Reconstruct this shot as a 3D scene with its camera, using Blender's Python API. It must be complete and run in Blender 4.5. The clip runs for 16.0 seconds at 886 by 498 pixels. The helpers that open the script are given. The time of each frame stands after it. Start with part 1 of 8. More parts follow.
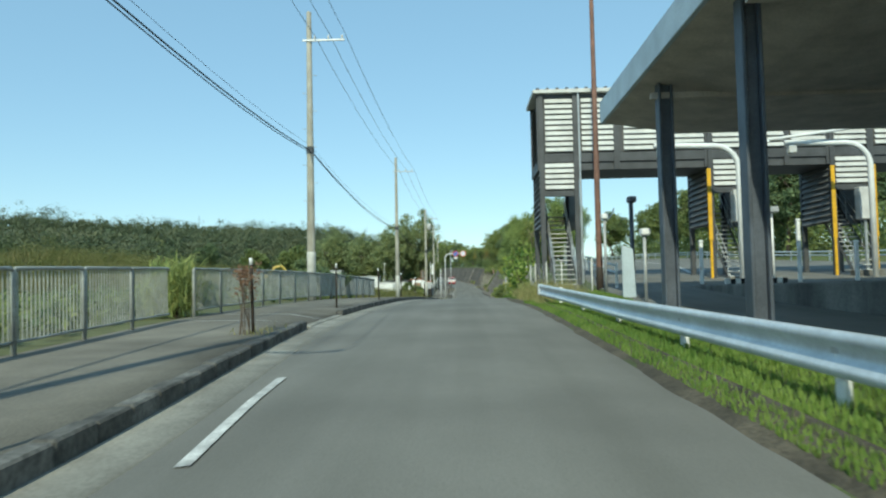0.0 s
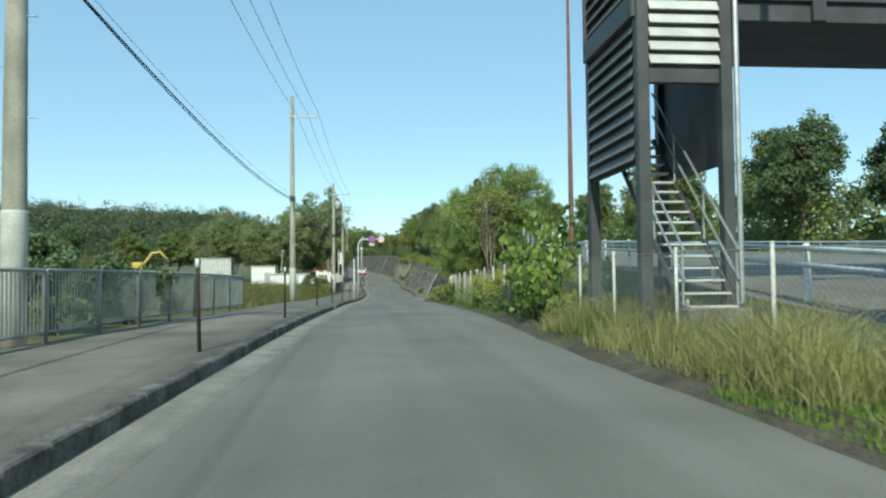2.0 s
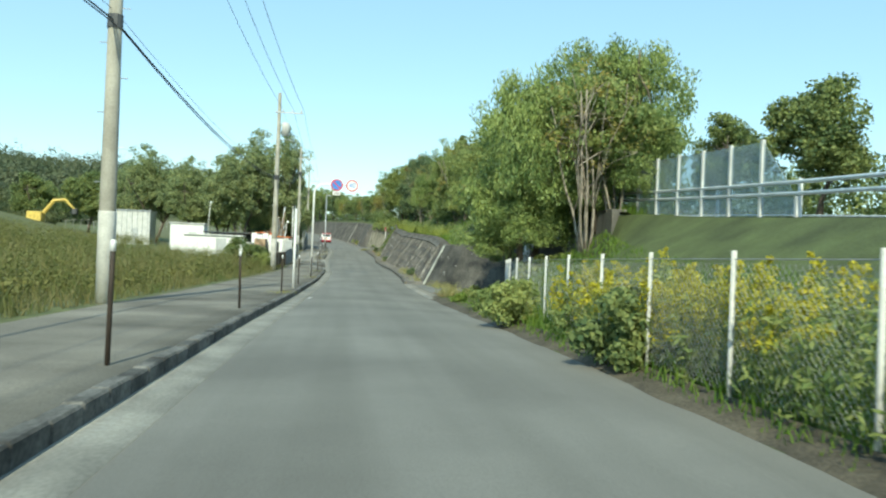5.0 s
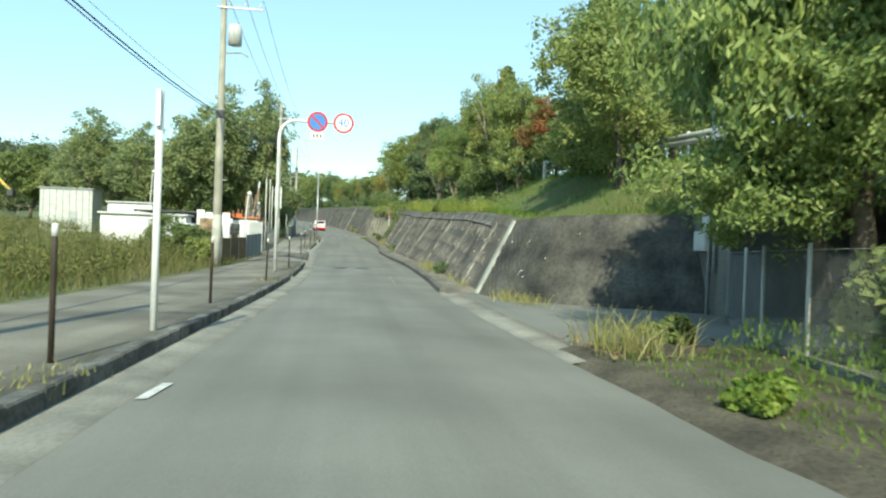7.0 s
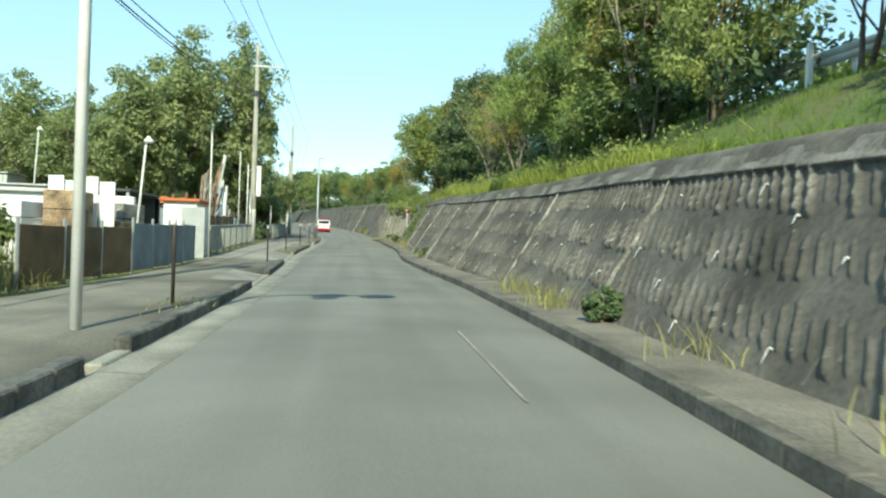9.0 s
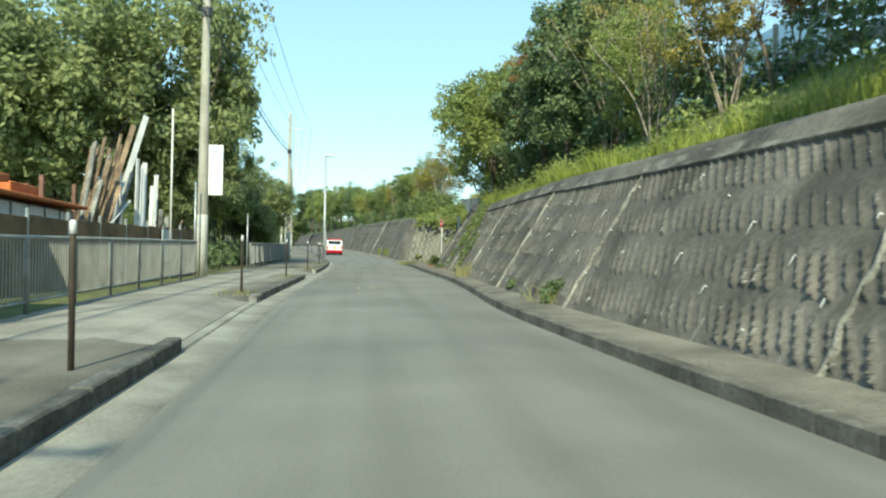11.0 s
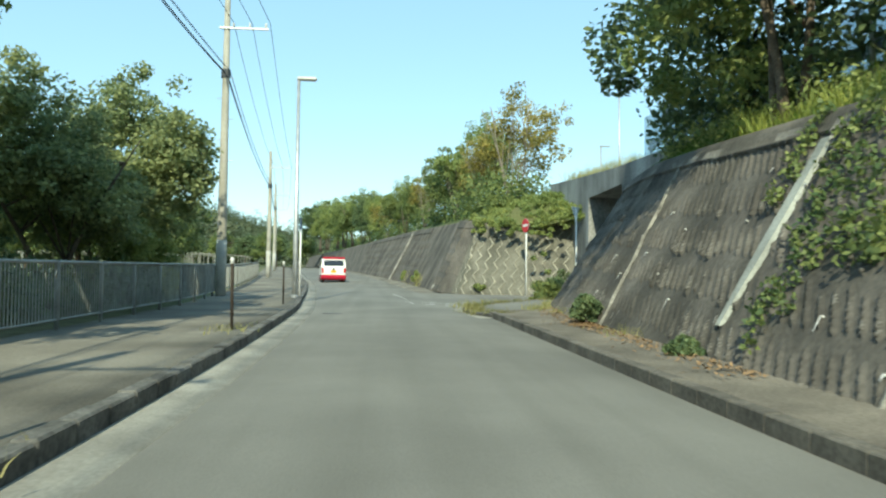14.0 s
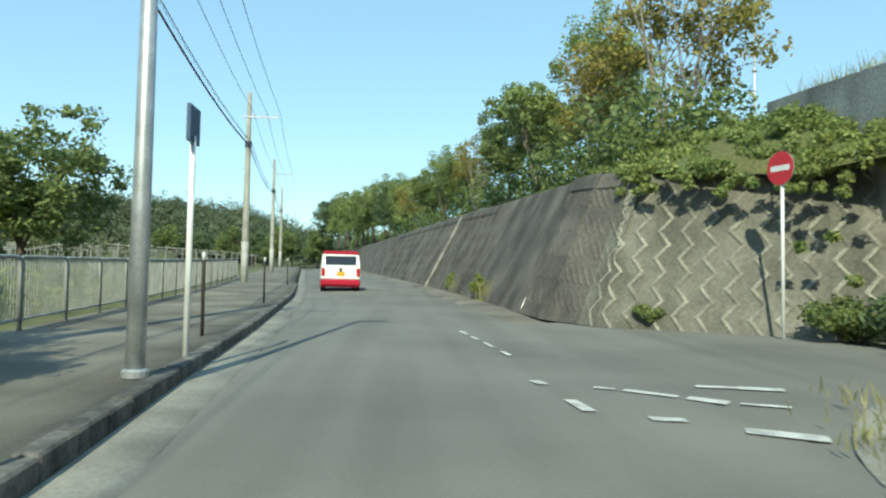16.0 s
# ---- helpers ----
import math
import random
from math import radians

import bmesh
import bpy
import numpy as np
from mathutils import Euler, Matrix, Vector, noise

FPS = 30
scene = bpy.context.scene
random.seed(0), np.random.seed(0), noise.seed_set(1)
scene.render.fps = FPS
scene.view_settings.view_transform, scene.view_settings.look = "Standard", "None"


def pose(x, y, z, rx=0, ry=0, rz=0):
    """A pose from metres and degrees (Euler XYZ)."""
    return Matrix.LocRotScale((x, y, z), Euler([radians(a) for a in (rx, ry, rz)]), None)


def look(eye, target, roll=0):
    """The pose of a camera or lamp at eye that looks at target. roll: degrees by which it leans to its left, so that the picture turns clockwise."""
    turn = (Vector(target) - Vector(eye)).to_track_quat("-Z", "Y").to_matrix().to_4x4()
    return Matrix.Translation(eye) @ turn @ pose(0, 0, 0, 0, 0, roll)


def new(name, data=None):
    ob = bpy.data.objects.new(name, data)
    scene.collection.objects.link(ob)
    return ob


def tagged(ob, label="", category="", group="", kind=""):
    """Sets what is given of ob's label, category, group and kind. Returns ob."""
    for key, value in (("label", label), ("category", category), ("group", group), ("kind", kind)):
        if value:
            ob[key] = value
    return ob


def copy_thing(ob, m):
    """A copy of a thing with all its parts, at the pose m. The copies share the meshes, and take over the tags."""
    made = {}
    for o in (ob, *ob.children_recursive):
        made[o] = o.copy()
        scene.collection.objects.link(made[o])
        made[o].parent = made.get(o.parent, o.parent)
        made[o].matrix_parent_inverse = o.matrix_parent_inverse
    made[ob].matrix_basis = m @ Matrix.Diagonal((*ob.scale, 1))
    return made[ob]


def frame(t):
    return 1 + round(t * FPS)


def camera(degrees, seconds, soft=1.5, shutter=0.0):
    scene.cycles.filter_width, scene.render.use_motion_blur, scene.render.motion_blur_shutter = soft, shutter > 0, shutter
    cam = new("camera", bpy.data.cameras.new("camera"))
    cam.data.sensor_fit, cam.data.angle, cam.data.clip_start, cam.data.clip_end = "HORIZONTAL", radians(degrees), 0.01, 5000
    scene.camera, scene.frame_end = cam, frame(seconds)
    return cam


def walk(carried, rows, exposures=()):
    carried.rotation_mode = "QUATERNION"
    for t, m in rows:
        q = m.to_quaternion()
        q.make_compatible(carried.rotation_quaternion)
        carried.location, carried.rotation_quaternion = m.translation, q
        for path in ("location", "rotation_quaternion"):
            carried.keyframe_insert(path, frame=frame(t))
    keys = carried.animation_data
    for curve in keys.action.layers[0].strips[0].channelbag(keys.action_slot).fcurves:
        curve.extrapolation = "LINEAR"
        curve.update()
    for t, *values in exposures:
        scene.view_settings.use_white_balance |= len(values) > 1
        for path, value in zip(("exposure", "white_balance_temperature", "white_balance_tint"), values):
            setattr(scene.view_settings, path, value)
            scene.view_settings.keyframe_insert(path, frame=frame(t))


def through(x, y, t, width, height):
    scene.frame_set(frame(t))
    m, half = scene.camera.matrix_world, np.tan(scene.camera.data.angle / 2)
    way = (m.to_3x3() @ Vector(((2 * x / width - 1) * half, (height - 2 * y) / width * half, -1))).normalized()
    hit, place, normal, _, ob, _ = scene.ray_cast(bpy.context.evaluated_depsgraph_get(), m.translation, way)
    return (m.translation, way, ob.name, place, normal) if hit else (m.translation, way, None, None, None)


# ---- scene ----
cam = camera(61.2, 16.0, soft=2.2, shutter=0.12)
METRES, EYE, TILT, LEAN, TURN = 152.0, 1.25, 0.0, 0.0, 1.5
ROWS = [
    (0.0, 0.0, 0.0, 0.0, 0.03, 3.15, 1.15),
    (0.5, -0.0023, 0.0321, 0.0012, -2.0, 2.96, 1.15),
    (1.0, -0.0036, 0.0644, 0.0024, -3.85, 2.76, 1.15),
    (1.5, -0.0039, 0.0956, 0.0032, -5.53, 2.46, 1.05),
    (2.0, -0.0037, 0.1263, 0.0041, -7.1, 2.21, 0.62),
    (2.5, -0.0031, 0.1563, 0.0048, -8.61, 1.94, -0.26),
    (3.0, -0.0018, 0.1864, 0.005, -9.74, 1.57, -0.58),
    (3.5, -0.0005, 0.2164, 0.0052, -10.23, 1.21, -1.22),
    (4.0, 0.0008, 0.2471, 0.0052, -9.71, 0.87, -1.89),
    (6.5, 0.0094, 0.3998, 0.0031, -9.58, -0.48, -2.54),
    (7.0, 0.0113, 0.4306, 0.0023, -9.56, -0.54, -2.04),
    (7.5, 0.0131, 0.4617, 0.0017, -9.47, -0.57, -1.92),
    (8.0, 0.0149, 0.4932, 0.0012, -9.26, -0.51, -1.71),
    (8.5, 0.0167, 0.525, 0.0008, -9.04, -0.41, -1.85),
    (9.0, 0.0184, 0.5567, 0.0004, -8.72, -0.18, -1.97),
    (11.5, 0.0203, 0.7134, 0.0022, -7.5, 1.95, -0.55),
    (12.0, 0.0215, 0.7459, 0.0032, -7.24, 2.46, -0.68),
    (12.5, 0.0226, 0.7778, 0.0041, -7.0, 2.73, -0.58),
    (13.0, 0.0236, 0.8097, 0.0051, -6.75, 2.9, -0.59),
    (13.5, 0.0245, 0.8416, 0.0059, -6.6, 3.02, -0.66),
    (14.0, 0.0252, 0.8733, 0.0067, -6.44, 3.07, -0.56),
    (14.5, 0.0259, 0.905, 0.0075, -6.09, 3.11, -0.49),
    (15.0, 0.0259, 0.9364, 0.0084, -5.81, 3.09, -0.43),
    (15.5, 0.0258, 0.9676, 0.0092, -5.35, 3.06, -0.63),
    (16.0, 0.0255, 0.9989, 0.01, -4.73, 3.16, -0.98),
]
walk(cam, [(t, pose(0, 0, EYE, TILT, LEAN, TURN) @ pose(METRES * x, METRES * y, METRES * z, 90 + pitch, roll, yaw)) for t, x, y, z, yaw, pitch, roll in ROWS],
     [(0.0, 0.24, 6690, -9), (4.0, 0.53, 6880, -9), (6.5, 0.86, 7300, -8), (9.0, 0.9, 7350, -10), (12.5, 0.9, 7320, -10), (14.5, 0.77, 7160, -9), (16.0, 0.62, 6930, -9)])

# ---- light ----
world = bpy.data.worlds.new("sky")
scene.world = world
world.use_nodes = True
wn = world.node_tree.nodes
sky = wn.new("ShaderNodeTexSky")
sky.sky_type = "NISHITA"
sky.sun_disc = False
SUN_TO = Vector((-1.1, -6.8, 5.46)).normalized()
sky.sun_elevation = math.asin(SUN_TO.z)
sky.sun_rotation = math.atan2(SUN_TO.x, SUN_TO.y)
sky.air_density, sky.dust_density, sky.ozone_density = 1.0, 0.05, 1.4
wn["Background"].inputs["Strength"].default_value = 0.15
even = wn.new("ShaderNodeMix")
even.data_type = "RGBA"
even.inputs["Factor"].default_value = 0.55
even.inputs["B"].default_value = (1.75, 3.08, 4.85, 1)
world.node_tree.links.new(sky.outputs[0], even.inputs["A"])
world.node_tree.links.new(even.outputs["Result"], wn["Background"].inputs["Color"])
sun = new("sun", bpy.data.lights.new("sun", "SUN"))
sun.data.energy, sun.data.angle, sun.data.color = 3.35, radians(0.53), (1.0, 0.94, 0.84)
sun.matrix_world = look((0, 0, 60), Vector((0, 0, 60)) - SUN_TO)
scene.view_settings.exposure = 0.0


# ---- materials ----
def mat(name, col, rough=0.8, metal=0.0, vary=0.15, scale=3.0, fine=40.0, bump=0.2, col2=None, spec=0.4, random_by=None, dist=0.01, stain=None):
    """A surface with colour variation at two scales and a fine relief, in object coordinates."""
    m = bpy.data.materials.new(name)
    m.use_nodes = True
    nt = m.node_tree
    nd, ln = nt.nodes, nt.links
    b = nd["Principled BSDF"]
    b.inputs["Roughness"].default_value, b.inputs["Metallic"].default_value = rough, metal
    b.inputs["Specular IOR Level"].default_value = spec
    geo = nd.new("ShaderNodeNewGeometry")
    big, small = nd.new("ShaderNodeTexNoise"), nd.new("ShaderNodeTexNoise")
    big.inputs["Scale"].default_value, small.inputs["Scale"].default_value = scale, fine
    big.inputs["Detail"].default_value, small.inputs["Detail"].default_value = 6, 4
    for n in (big, small):
        ln.new(geo.outputs["Position"], n.inputs["Vector"])
    ramp = nd.new("ShaderNodeValToRGB")
    c2 = col2 or tuple(c * (1 - 2.2 * vary) for c in col)
    c1 = tuple(min(1, c * (1 + vary)) for c in col)
    ramp.color_ramp.elements[0].position, ramp.color_ramp.elements[1].position = 0.3, 0.68
    ramp.color_ramp.elements[0].color, ramp.color_ramp.elements[1].color = (*c2, 1), (*c1, 1)
    ln.new(big.outputs["Fac"], ramp.inputs["Fac"])
    mix = nd.new("ShaderNodeMix")
    mix.data_type, mix.blend_type = "RGBA", "MULTIPLY"
    mix.inputs["Factor"].default_value = 1.0
    r2 = nd.new("ShaderNodeValToRGB")
    lo = 1 - 1.6 * vary
    r2.color_ramp.elements[0].position, r2.color_ramp.elements[1].position = 0.32, 0.62
    r2.color_ramp.elements[0].color, r2.color_ramp.elements[1].color = (lo, lo, lo, 1), (1, 1, 1, 1)
    ln.new(small.outputs["Fac"], r2.inputs["Fac"])
    ln.new(ramp.outputs["Color"], mix.inputs["A"])
    ln.new(r2.outputs["Color"], mix.inputs["B"])
    out = mix.outputs["Result"]
    if stain:
        # streaks that run down the surface
        mp = nd.new("ShaderNodeMapping")
        mp.inputs["Scale"].default_value = stain[1]
        ln.new(geo.outputs["Position"], mp.inputs["Vector"])
        st = nd.new("ShaderNodeTexNoise")
        st.inputs["Scale"].default_value, st.inputs["Detail"].default_value = 1.0, 5
        ln.new(mp.outputs["Vector"], st.inputs["Vector"])
        r3 = nd.new("ShaderNodeValToRGB")
        r3.color_ramp.elements[0].position, r3.color_ramp.elements[1].position = 0.42, 0.66
        r3.color_ramp.elements[0].color, r3.color_ramp.elements[1].color = (1, 1, 1, 1), (*stain[0], 1)
        ln.new(st.outputs["Fac"], r3.inputs["Fac"])
        m3 = nd.new("ShaderNodeMix")
        m3.data_type, m3.blend_type = "RGBA", "MULTIPLY"
        m3.inputs["Factor"].default_value = 1.0
        ln.new(out, m3.inputs["A"])
        ln.new(r3.outputs["Color"], m3.inputs["B"])
        out = m3.outputs["Result"]
    if random_by:
        hsv = nd.new("ShaderNodeHueSaturation")
        mr = nd.new("ShaderNodeMapRange")
        mr.inputs["To Min"].default_value, mr.inputs["To Max"].default_value = random_by[1], random_by[2]
        src = nd.new("ShaderNodeObjectInfo").outputs["Random"] if random_by[0] == "object" else geo.outputs["Random Per Island"]
        ln.new(src, mr.inputs["Value"])
        ln.new(mr.outputs["Result"], hsv.inputs["Value"])
        ln.new(out, hsv.inputs["Color"])
        out = hsv.outputs["Color"]
    ln.new(out, b.inputs["Base Color"])
    if bump:
        bp = nd.new("ShaderNodeBump")
        bp.inputs["Strength"].default_value, bp.inputs["Distance"].default_value = bump, dist
        ln.new(small.outputs["Fac"], bp.inputs["Height"])
        ln.new(bp.outputs["Normal"], b.inputs["Normal"])
    return m


def leaf_mat(name, col, col2, through=0.42, rough=0.55, size=0.55, each=0.55):
    """Foliage: hue and tone differ from leaf to leaf and from clump to clump, some light passes through."""
    m = bpy.data.materials.new(name)
    m.use_nodes = True
    nd, ln = m.node_tree.nodes, m.node_tree.links
    b = nd["Principled BSDF"]
    b.inputs["Roughness"].default_value, b.inputs["Specular IOR Level"].default_value = rough, 0.3
    geo = nd.new("ShaderNodeNewGeometry")
    noi = nd.new("ShaderNodeTexNoise")
    noi.inputs["Scale"].default_value, noi.inputs["Detail"].default_value = size, 3
    ln.new(geo.outputs["Position"], noi.inputs["Vector"])
    add = nd.new("ShaderNodeMath")
    add.operation = "MULTIPLY_ADD"
    add.inputs[1].default_value, add.inputs[2].default_value = each, -each / 2
    ln.new(geo.outputs["Random Per Island"], add.inputs[0])
    sm = nd.new("ShaderNodeMath")
    sm.operation = "ADD"
    ln.new(add.outputs[0], sm.inputs[0])
    ln.new(noi.outputs["Fac"], sm.inputs[1])
    ramp = nd.new("ShaderNodeValToRGB")
    ramp.color_ramp.elements[0].position, ramp.color_ramp.elements[1].position = 0.22, 0.78
    ramp.color_ramp.elements[0].color, ramp.color_ramp.elements[1].color = (*col, 1), (*col2, 1)
    ln.new(sm.outputs[0], ramp.inputs["Fac"])
    ln.new(ramp.outputs["Color"], b.inputs["Base Color"])
    tr = nd.new("ShaderNodeBsdfTranslucent")
    ln.new(ramp.outputs["Color"], tr.inputs["Color"])
    mx = nd.new("ShaderNodeMixShader")
    mx.inputs["Fac"].default_value = through
    ln.new(b.outputs[0], mx.inputs[1])
    ln.new(tr.outputs[0], mx.inputs[2])
    ln.new(mx.outputs[0], nd["Material Output"].inputs["Surface"])
    return m


ASPHALT = mat("asphalt", (0.212, 0.207, 0.186), 0.9, vary=0.1, scale=0.35, fine=55, bump=0.35, spec=0.25, stain=((0.86, 0.86, 0.85), (1.6, 0.05, 1)))
WALKWAY = mat("walkway_asphalt", (0.235, 0.217, 0.18), 0.92, vary=0.22, scale=0.5, fine=50, bump=0.35, spec=0.2)
GUTTER = mat("gutter_concrete", (0.34, 0.325, 0.28), 0.9, vary=0.16, scale=1.2, fine=30, bump=0.25)
KERB = mat("kerb_concrete", (0.17, 0.165, 0.15), 0.92, vary=0.3, scale=2.2, fine=22, bump=0.4, random_by=("object", 0.8, 1.2))
CONCRETE = mat("concrete", (0.235, 0.225, 0.2), 0.9, vary=0.16, scale=0.7, fine=18, bump=0.25, stain=((0.5, 0.5, 0.5), (1.2, 1.2, 0.18)))
PORTAL = mat("portal_concrete", (0.37, 0.37, 0.35), 0.9, vary=0.25, scale=0.5, fine=16, bump=0.25, stain=((0.5, 0.5, 0.5), (0.8, 0.8, 0.15)))
APRON = mat("pale_worn_concrete", (0.31, 0.292, 0.25), 0.92, vary=0.18, scale=0.9, fine=30, bump=0.3)
WALLMAT = mat("weathered_concrete", (0.168, 0.15, 0.127), 0.95, vary=0.2, scale=0.8, fine=14, bump=0.4, dist=0.015, stain=((0.55, 0.56, 0.55), (0.9, 0.9, 0.16)))
ZIGMAT = mat("pale_weathered_concrete", (0.22, 0.21, 0.17), 0.95, vary=0.18, scale=1.1, fine=14, bump=0.25, dist=0.01, stain=((0.55, 0.56, 0.55), (0.9, 0.9, 0.2)))
FOOTWAY = mat("beige_worn_concrete", (0.215, 0.188, 0.15), 0.92, vary=0.2, scale=1.0, fine=30, bump=0.3)
# dark blotches: stains and dappled tree shadow, both put into the colour
STAINED_SHADED = mat("stained_leaf_shaded_concrete", (0.122, 0.116, 0.1), 0.95, vary=0.22, scale=1.1, fine=12, bump=0.3, dist=0.012, col2=(0.035, 0.036, 0.035), stain=((0.6, 0.6, 0.6), (0.9, 0.9, 0.2)))
WALLFOOT = mat("brown_stained_kerb", (0.17, 0.155, 0.13), 0.92, vary=0.25, scale=1.6, fine=22, bump=0.4)
# rib crests paler than the wall: wear, and caught sunlight put into the colour
CREST = mat("worn_lit_rib_concrete", (0.24, 0.222, 0.192), 0.95, vary=0.25, scale=2.0, fine=18, bump=0.3)
PALEBAND = mat("pale_grey_green_mortar", (0.40, 0.415, 0.375), 0.9, vary=0.15, scale=1.5, fine=25)
# zigzag lips: edge wear and the lit look of the ridge in one pale colour
RIDGE = mat("worn_lit_ridge", (0.33, 0.315, 0.255), 0.95, vary=0.2, scale=2.5, fine=20, bump=0.2)
SEAM = mat("pale_mortar", (0.34, 0.33, 0.295), 0.9, vary=0.3, scale=2.5, fine=25)
PIPEWHITE = mat("white_plastic", (0.64, 0.63, 0.59), 0.5, vary=0.08)
STEEL = mat("galvanised_steel", (0.52, 0.54, 0.55), 0.42, metal=0.55, vary=0.1, scale=4, fine=30, bump=0.05)
RAILSTEEL = mat("rail_paint_pale", (0.66, 0.70, 0.72), 0.38, metal=0.25, vary=0.08, scale=2, fine=20, bump=0.03)
DARKSTEEL = mat("dark_grey_steel", (0.085, 0.088, 0.092), 0.55, metal=0.1, vary=0.12, scale=2, fine=20, bump=0.05)
COLUMN = mat("slate_painted_steel", (0.10, 0.115, 0.14), 0.5, vary=0.14, scale=2, fine=25, bump=0.05)
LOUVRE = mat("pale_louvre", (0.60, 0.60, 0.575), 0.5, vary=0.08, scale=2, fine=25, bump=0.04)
# backing panels, and side slats with their shade put into the colour
LOUVRE_DARK = mat("louvre_backing_and_side_shade", (0.17, 0.165, 0.155), 0.55, vary=0.1, scale=2, fine=25, bump=0.04)
FASCIA = mat("blue_grey_fascia", (0.48, 0.56, 0.61), 0.45, vary=0.08, scale=1.5, fine=20, bump=0.04)
SOFFIT = mat("brown_soffit", (0.56, 0.50, 0.45), 0.7, vary=0.12, scale=1.5, fine=20, bump=0.1)
RUST = mat("rust_painted_pole", (0.20, 0.105, 0.075), 0.7, vary=0.18, scale=3, fine=30, bump=0.1)
BROWN = mat("brown_post_paint", (0.060, 0.045, 0.035), 0.6, vary=0.15, scale=6, fine=40, bump=0.1)
WHITE = mat("white_paint", (0.80, 0.80, 0.78), 0.45, vary=0.05, scale=3, fine=30, bump=0.03)
POLE = mat("pole_concrete", (0.42, 0.40, 0.34), 0.85, vary=0.12, scale=1.5, fine=30, bump=0.2, stain=((0.75, 0.74, 0.7), (3, 3, 0.3)))
POLEBAND = mat("pale_pole_sleeve", (0.62, 0.61, 0.56), 0.75, vary=0.1, scale=3, fine=30, bump=0.1)
FENCE = mat("fence_grey_green", (0.40, 0.405, 0.375), 0.55, metal=0.2, vary=0.12, scale=3, fine=30, bump=0.06)
BLACK = mat("black_rubber", (0.018, 0.018, 0.019), 0.7, vary=0.1)
CABLE = mat("cable_black", (0.03, 0.03, 0.032), 0.6, vary=0.05)
MACHINE = mat("faded_yellow_machine_paint", (0.72, 0.52, 0.13), 0.5, vary=0.15)
YELLOW = mat("yellow_paint", (0.75, 0.42, 0.03), 0.5, vary=0.08)
ROADPAINT = mat("worn_road_paint", (0.66, 0.66, 0.63), 0.8, vary=0.2, scale=4, fine=30, bump=0.2)
YELLOWPAINT = mat("worn_yellow_paint", (0.42, 0.31, 0.12), 0.8, vary=0.3, scale=5, fine=25, bump=0.2)
RED = mat("red_car_paint", (0.42, 0.012, 0.035), 0.25, vary=0.03, bump=0.0, spec=0.5)
CARWHITE = mat("white_car_paint", (0.82, 0.82, 0.80), 0.25, vary=0.02, bump=0.0, spec=0.5)
SIGNRED = mat("sign_red", (0.55, 0.03, 0.04), 0.45, vary=0.05)
PLATEBLUE = mat("dark_blue_plate", (0.06, 0.10, 0.17), 0.5, vary=0.05)
SIGNBLUE = mat("sign_blue", (0.05, 0.22, 0.60), 0.45, vary=0.05)
SIGNGREY = mat("sign_back_grey", (0.45, 0.46, 0.46), 0.5, metal=0.3, vary=0.06)
WOOD = mat("old_timber", (0.30, 0.21, 0.135), 0.85, vary=0.3, scale=3, fine=25, bump=0.3, random_by=("object", 0.6, 1.5))
BARK = mat("bark", (0.16, 0.125, 0.095), 0.95, vary=0.25, scale=4, fine=25, bump=0.6, dist=0.02)
PALEBARK = mat("pale_bark", (0.34, 0.29, 0.23), 0.9, vary=0.25, scale=4, fine=25, bump=0.5, dist=0.02)
SOIL = mat("soil_and_litter", (0.115, 0.098, 0.07), 0.95, vary=0.3, scale=2, fine=25, bump=0.6, dist=0.03, col2=(0.06, 0.052, 0.038))
GRASSGROUND = mat("grass_ground", (0.085, 0.13, 0.035), 0.95, vary=0.25, scale=0.5, fine=16, bump=0.7, dist=0.05, col2=(0.15, 0.14, 0.06))
MOWN = mat("mown_grass_ground", (0.10, 0.125, 0.045), 0.95, vary=0.2, scale=0.8, fine=20, bump=0.7, dist=0.04)
FIELD = mat("field_ground", (0.10, 0.125, 0.045), 0.95, vary=0.3, scale=0.06, fine=2.5, bump=0.6, dist=0.1, col2=(0.15, 0.14, 0.07))
LEAF_MID = leaf_mat("leaf_mid_green", (0.096, 0.154, 0.066), (0.316, 0.356, 0.121))
LEAF_DARK = leaf_mat("leaf_dark_green", (0.074, 0.126, 0.065), (0.196, 0.248, 0.109), 0.3)
LEAF_LIGHT = leaf_mat("leaf_light_green", (0.163, 0.231, 0.078), (0.391, 0.421, 0.144), 0.42)
LEAF_GLOSS = leaf_mat("leaf_glossy_green", (0.1, 0.165, 0.055), (0.36, 0.43, 0.14), 0.35, 0.45)
BLADE_SUN = leaf_mat("sunlit_grass", (0.17, 0.22, 0.045), (0.38, 0.41, 0.1), 0.35)
VERGE = leaf_mat("verge_blades", (0.1, 0.19, 0.035), (0.25, 0.34, 0.08), 0.35)
FIELDWEED = leaf_mat("field_weed_leaves", (0.085, 0.11, 0.03), (0.26, 0.245, 0.085), 0.35, 0.6, 0.25, 0.5)
LEAF_GREY = leaf_mat("leaf_grey_green", (0.18, 0.235, 0.118), (0.42, 0.455, 0.205), 0.5)
# aerial haze put into the colour: a greyer, bluer green than nearer woods
LEAF_HAZE = leaf_mat("hazed_far_wood_foliage", (0.045, 0.065, 0.036), (0.115, 0.145, 0.075), 0.2, 0.6, 0.13, 0.22)
LEAF_BIG = leaf_mat("broad_leaf_green", (0.075, 0.15, 0.03), (0.29, 0.37, 0.08), 0.42, 0.5, 2.0, 0.8)
LEAF_OLIVE = leaf_mat("leaf_olive", (0.15, 0.15, 0.045), (0.44, 0.36, 0.1), 0.35)
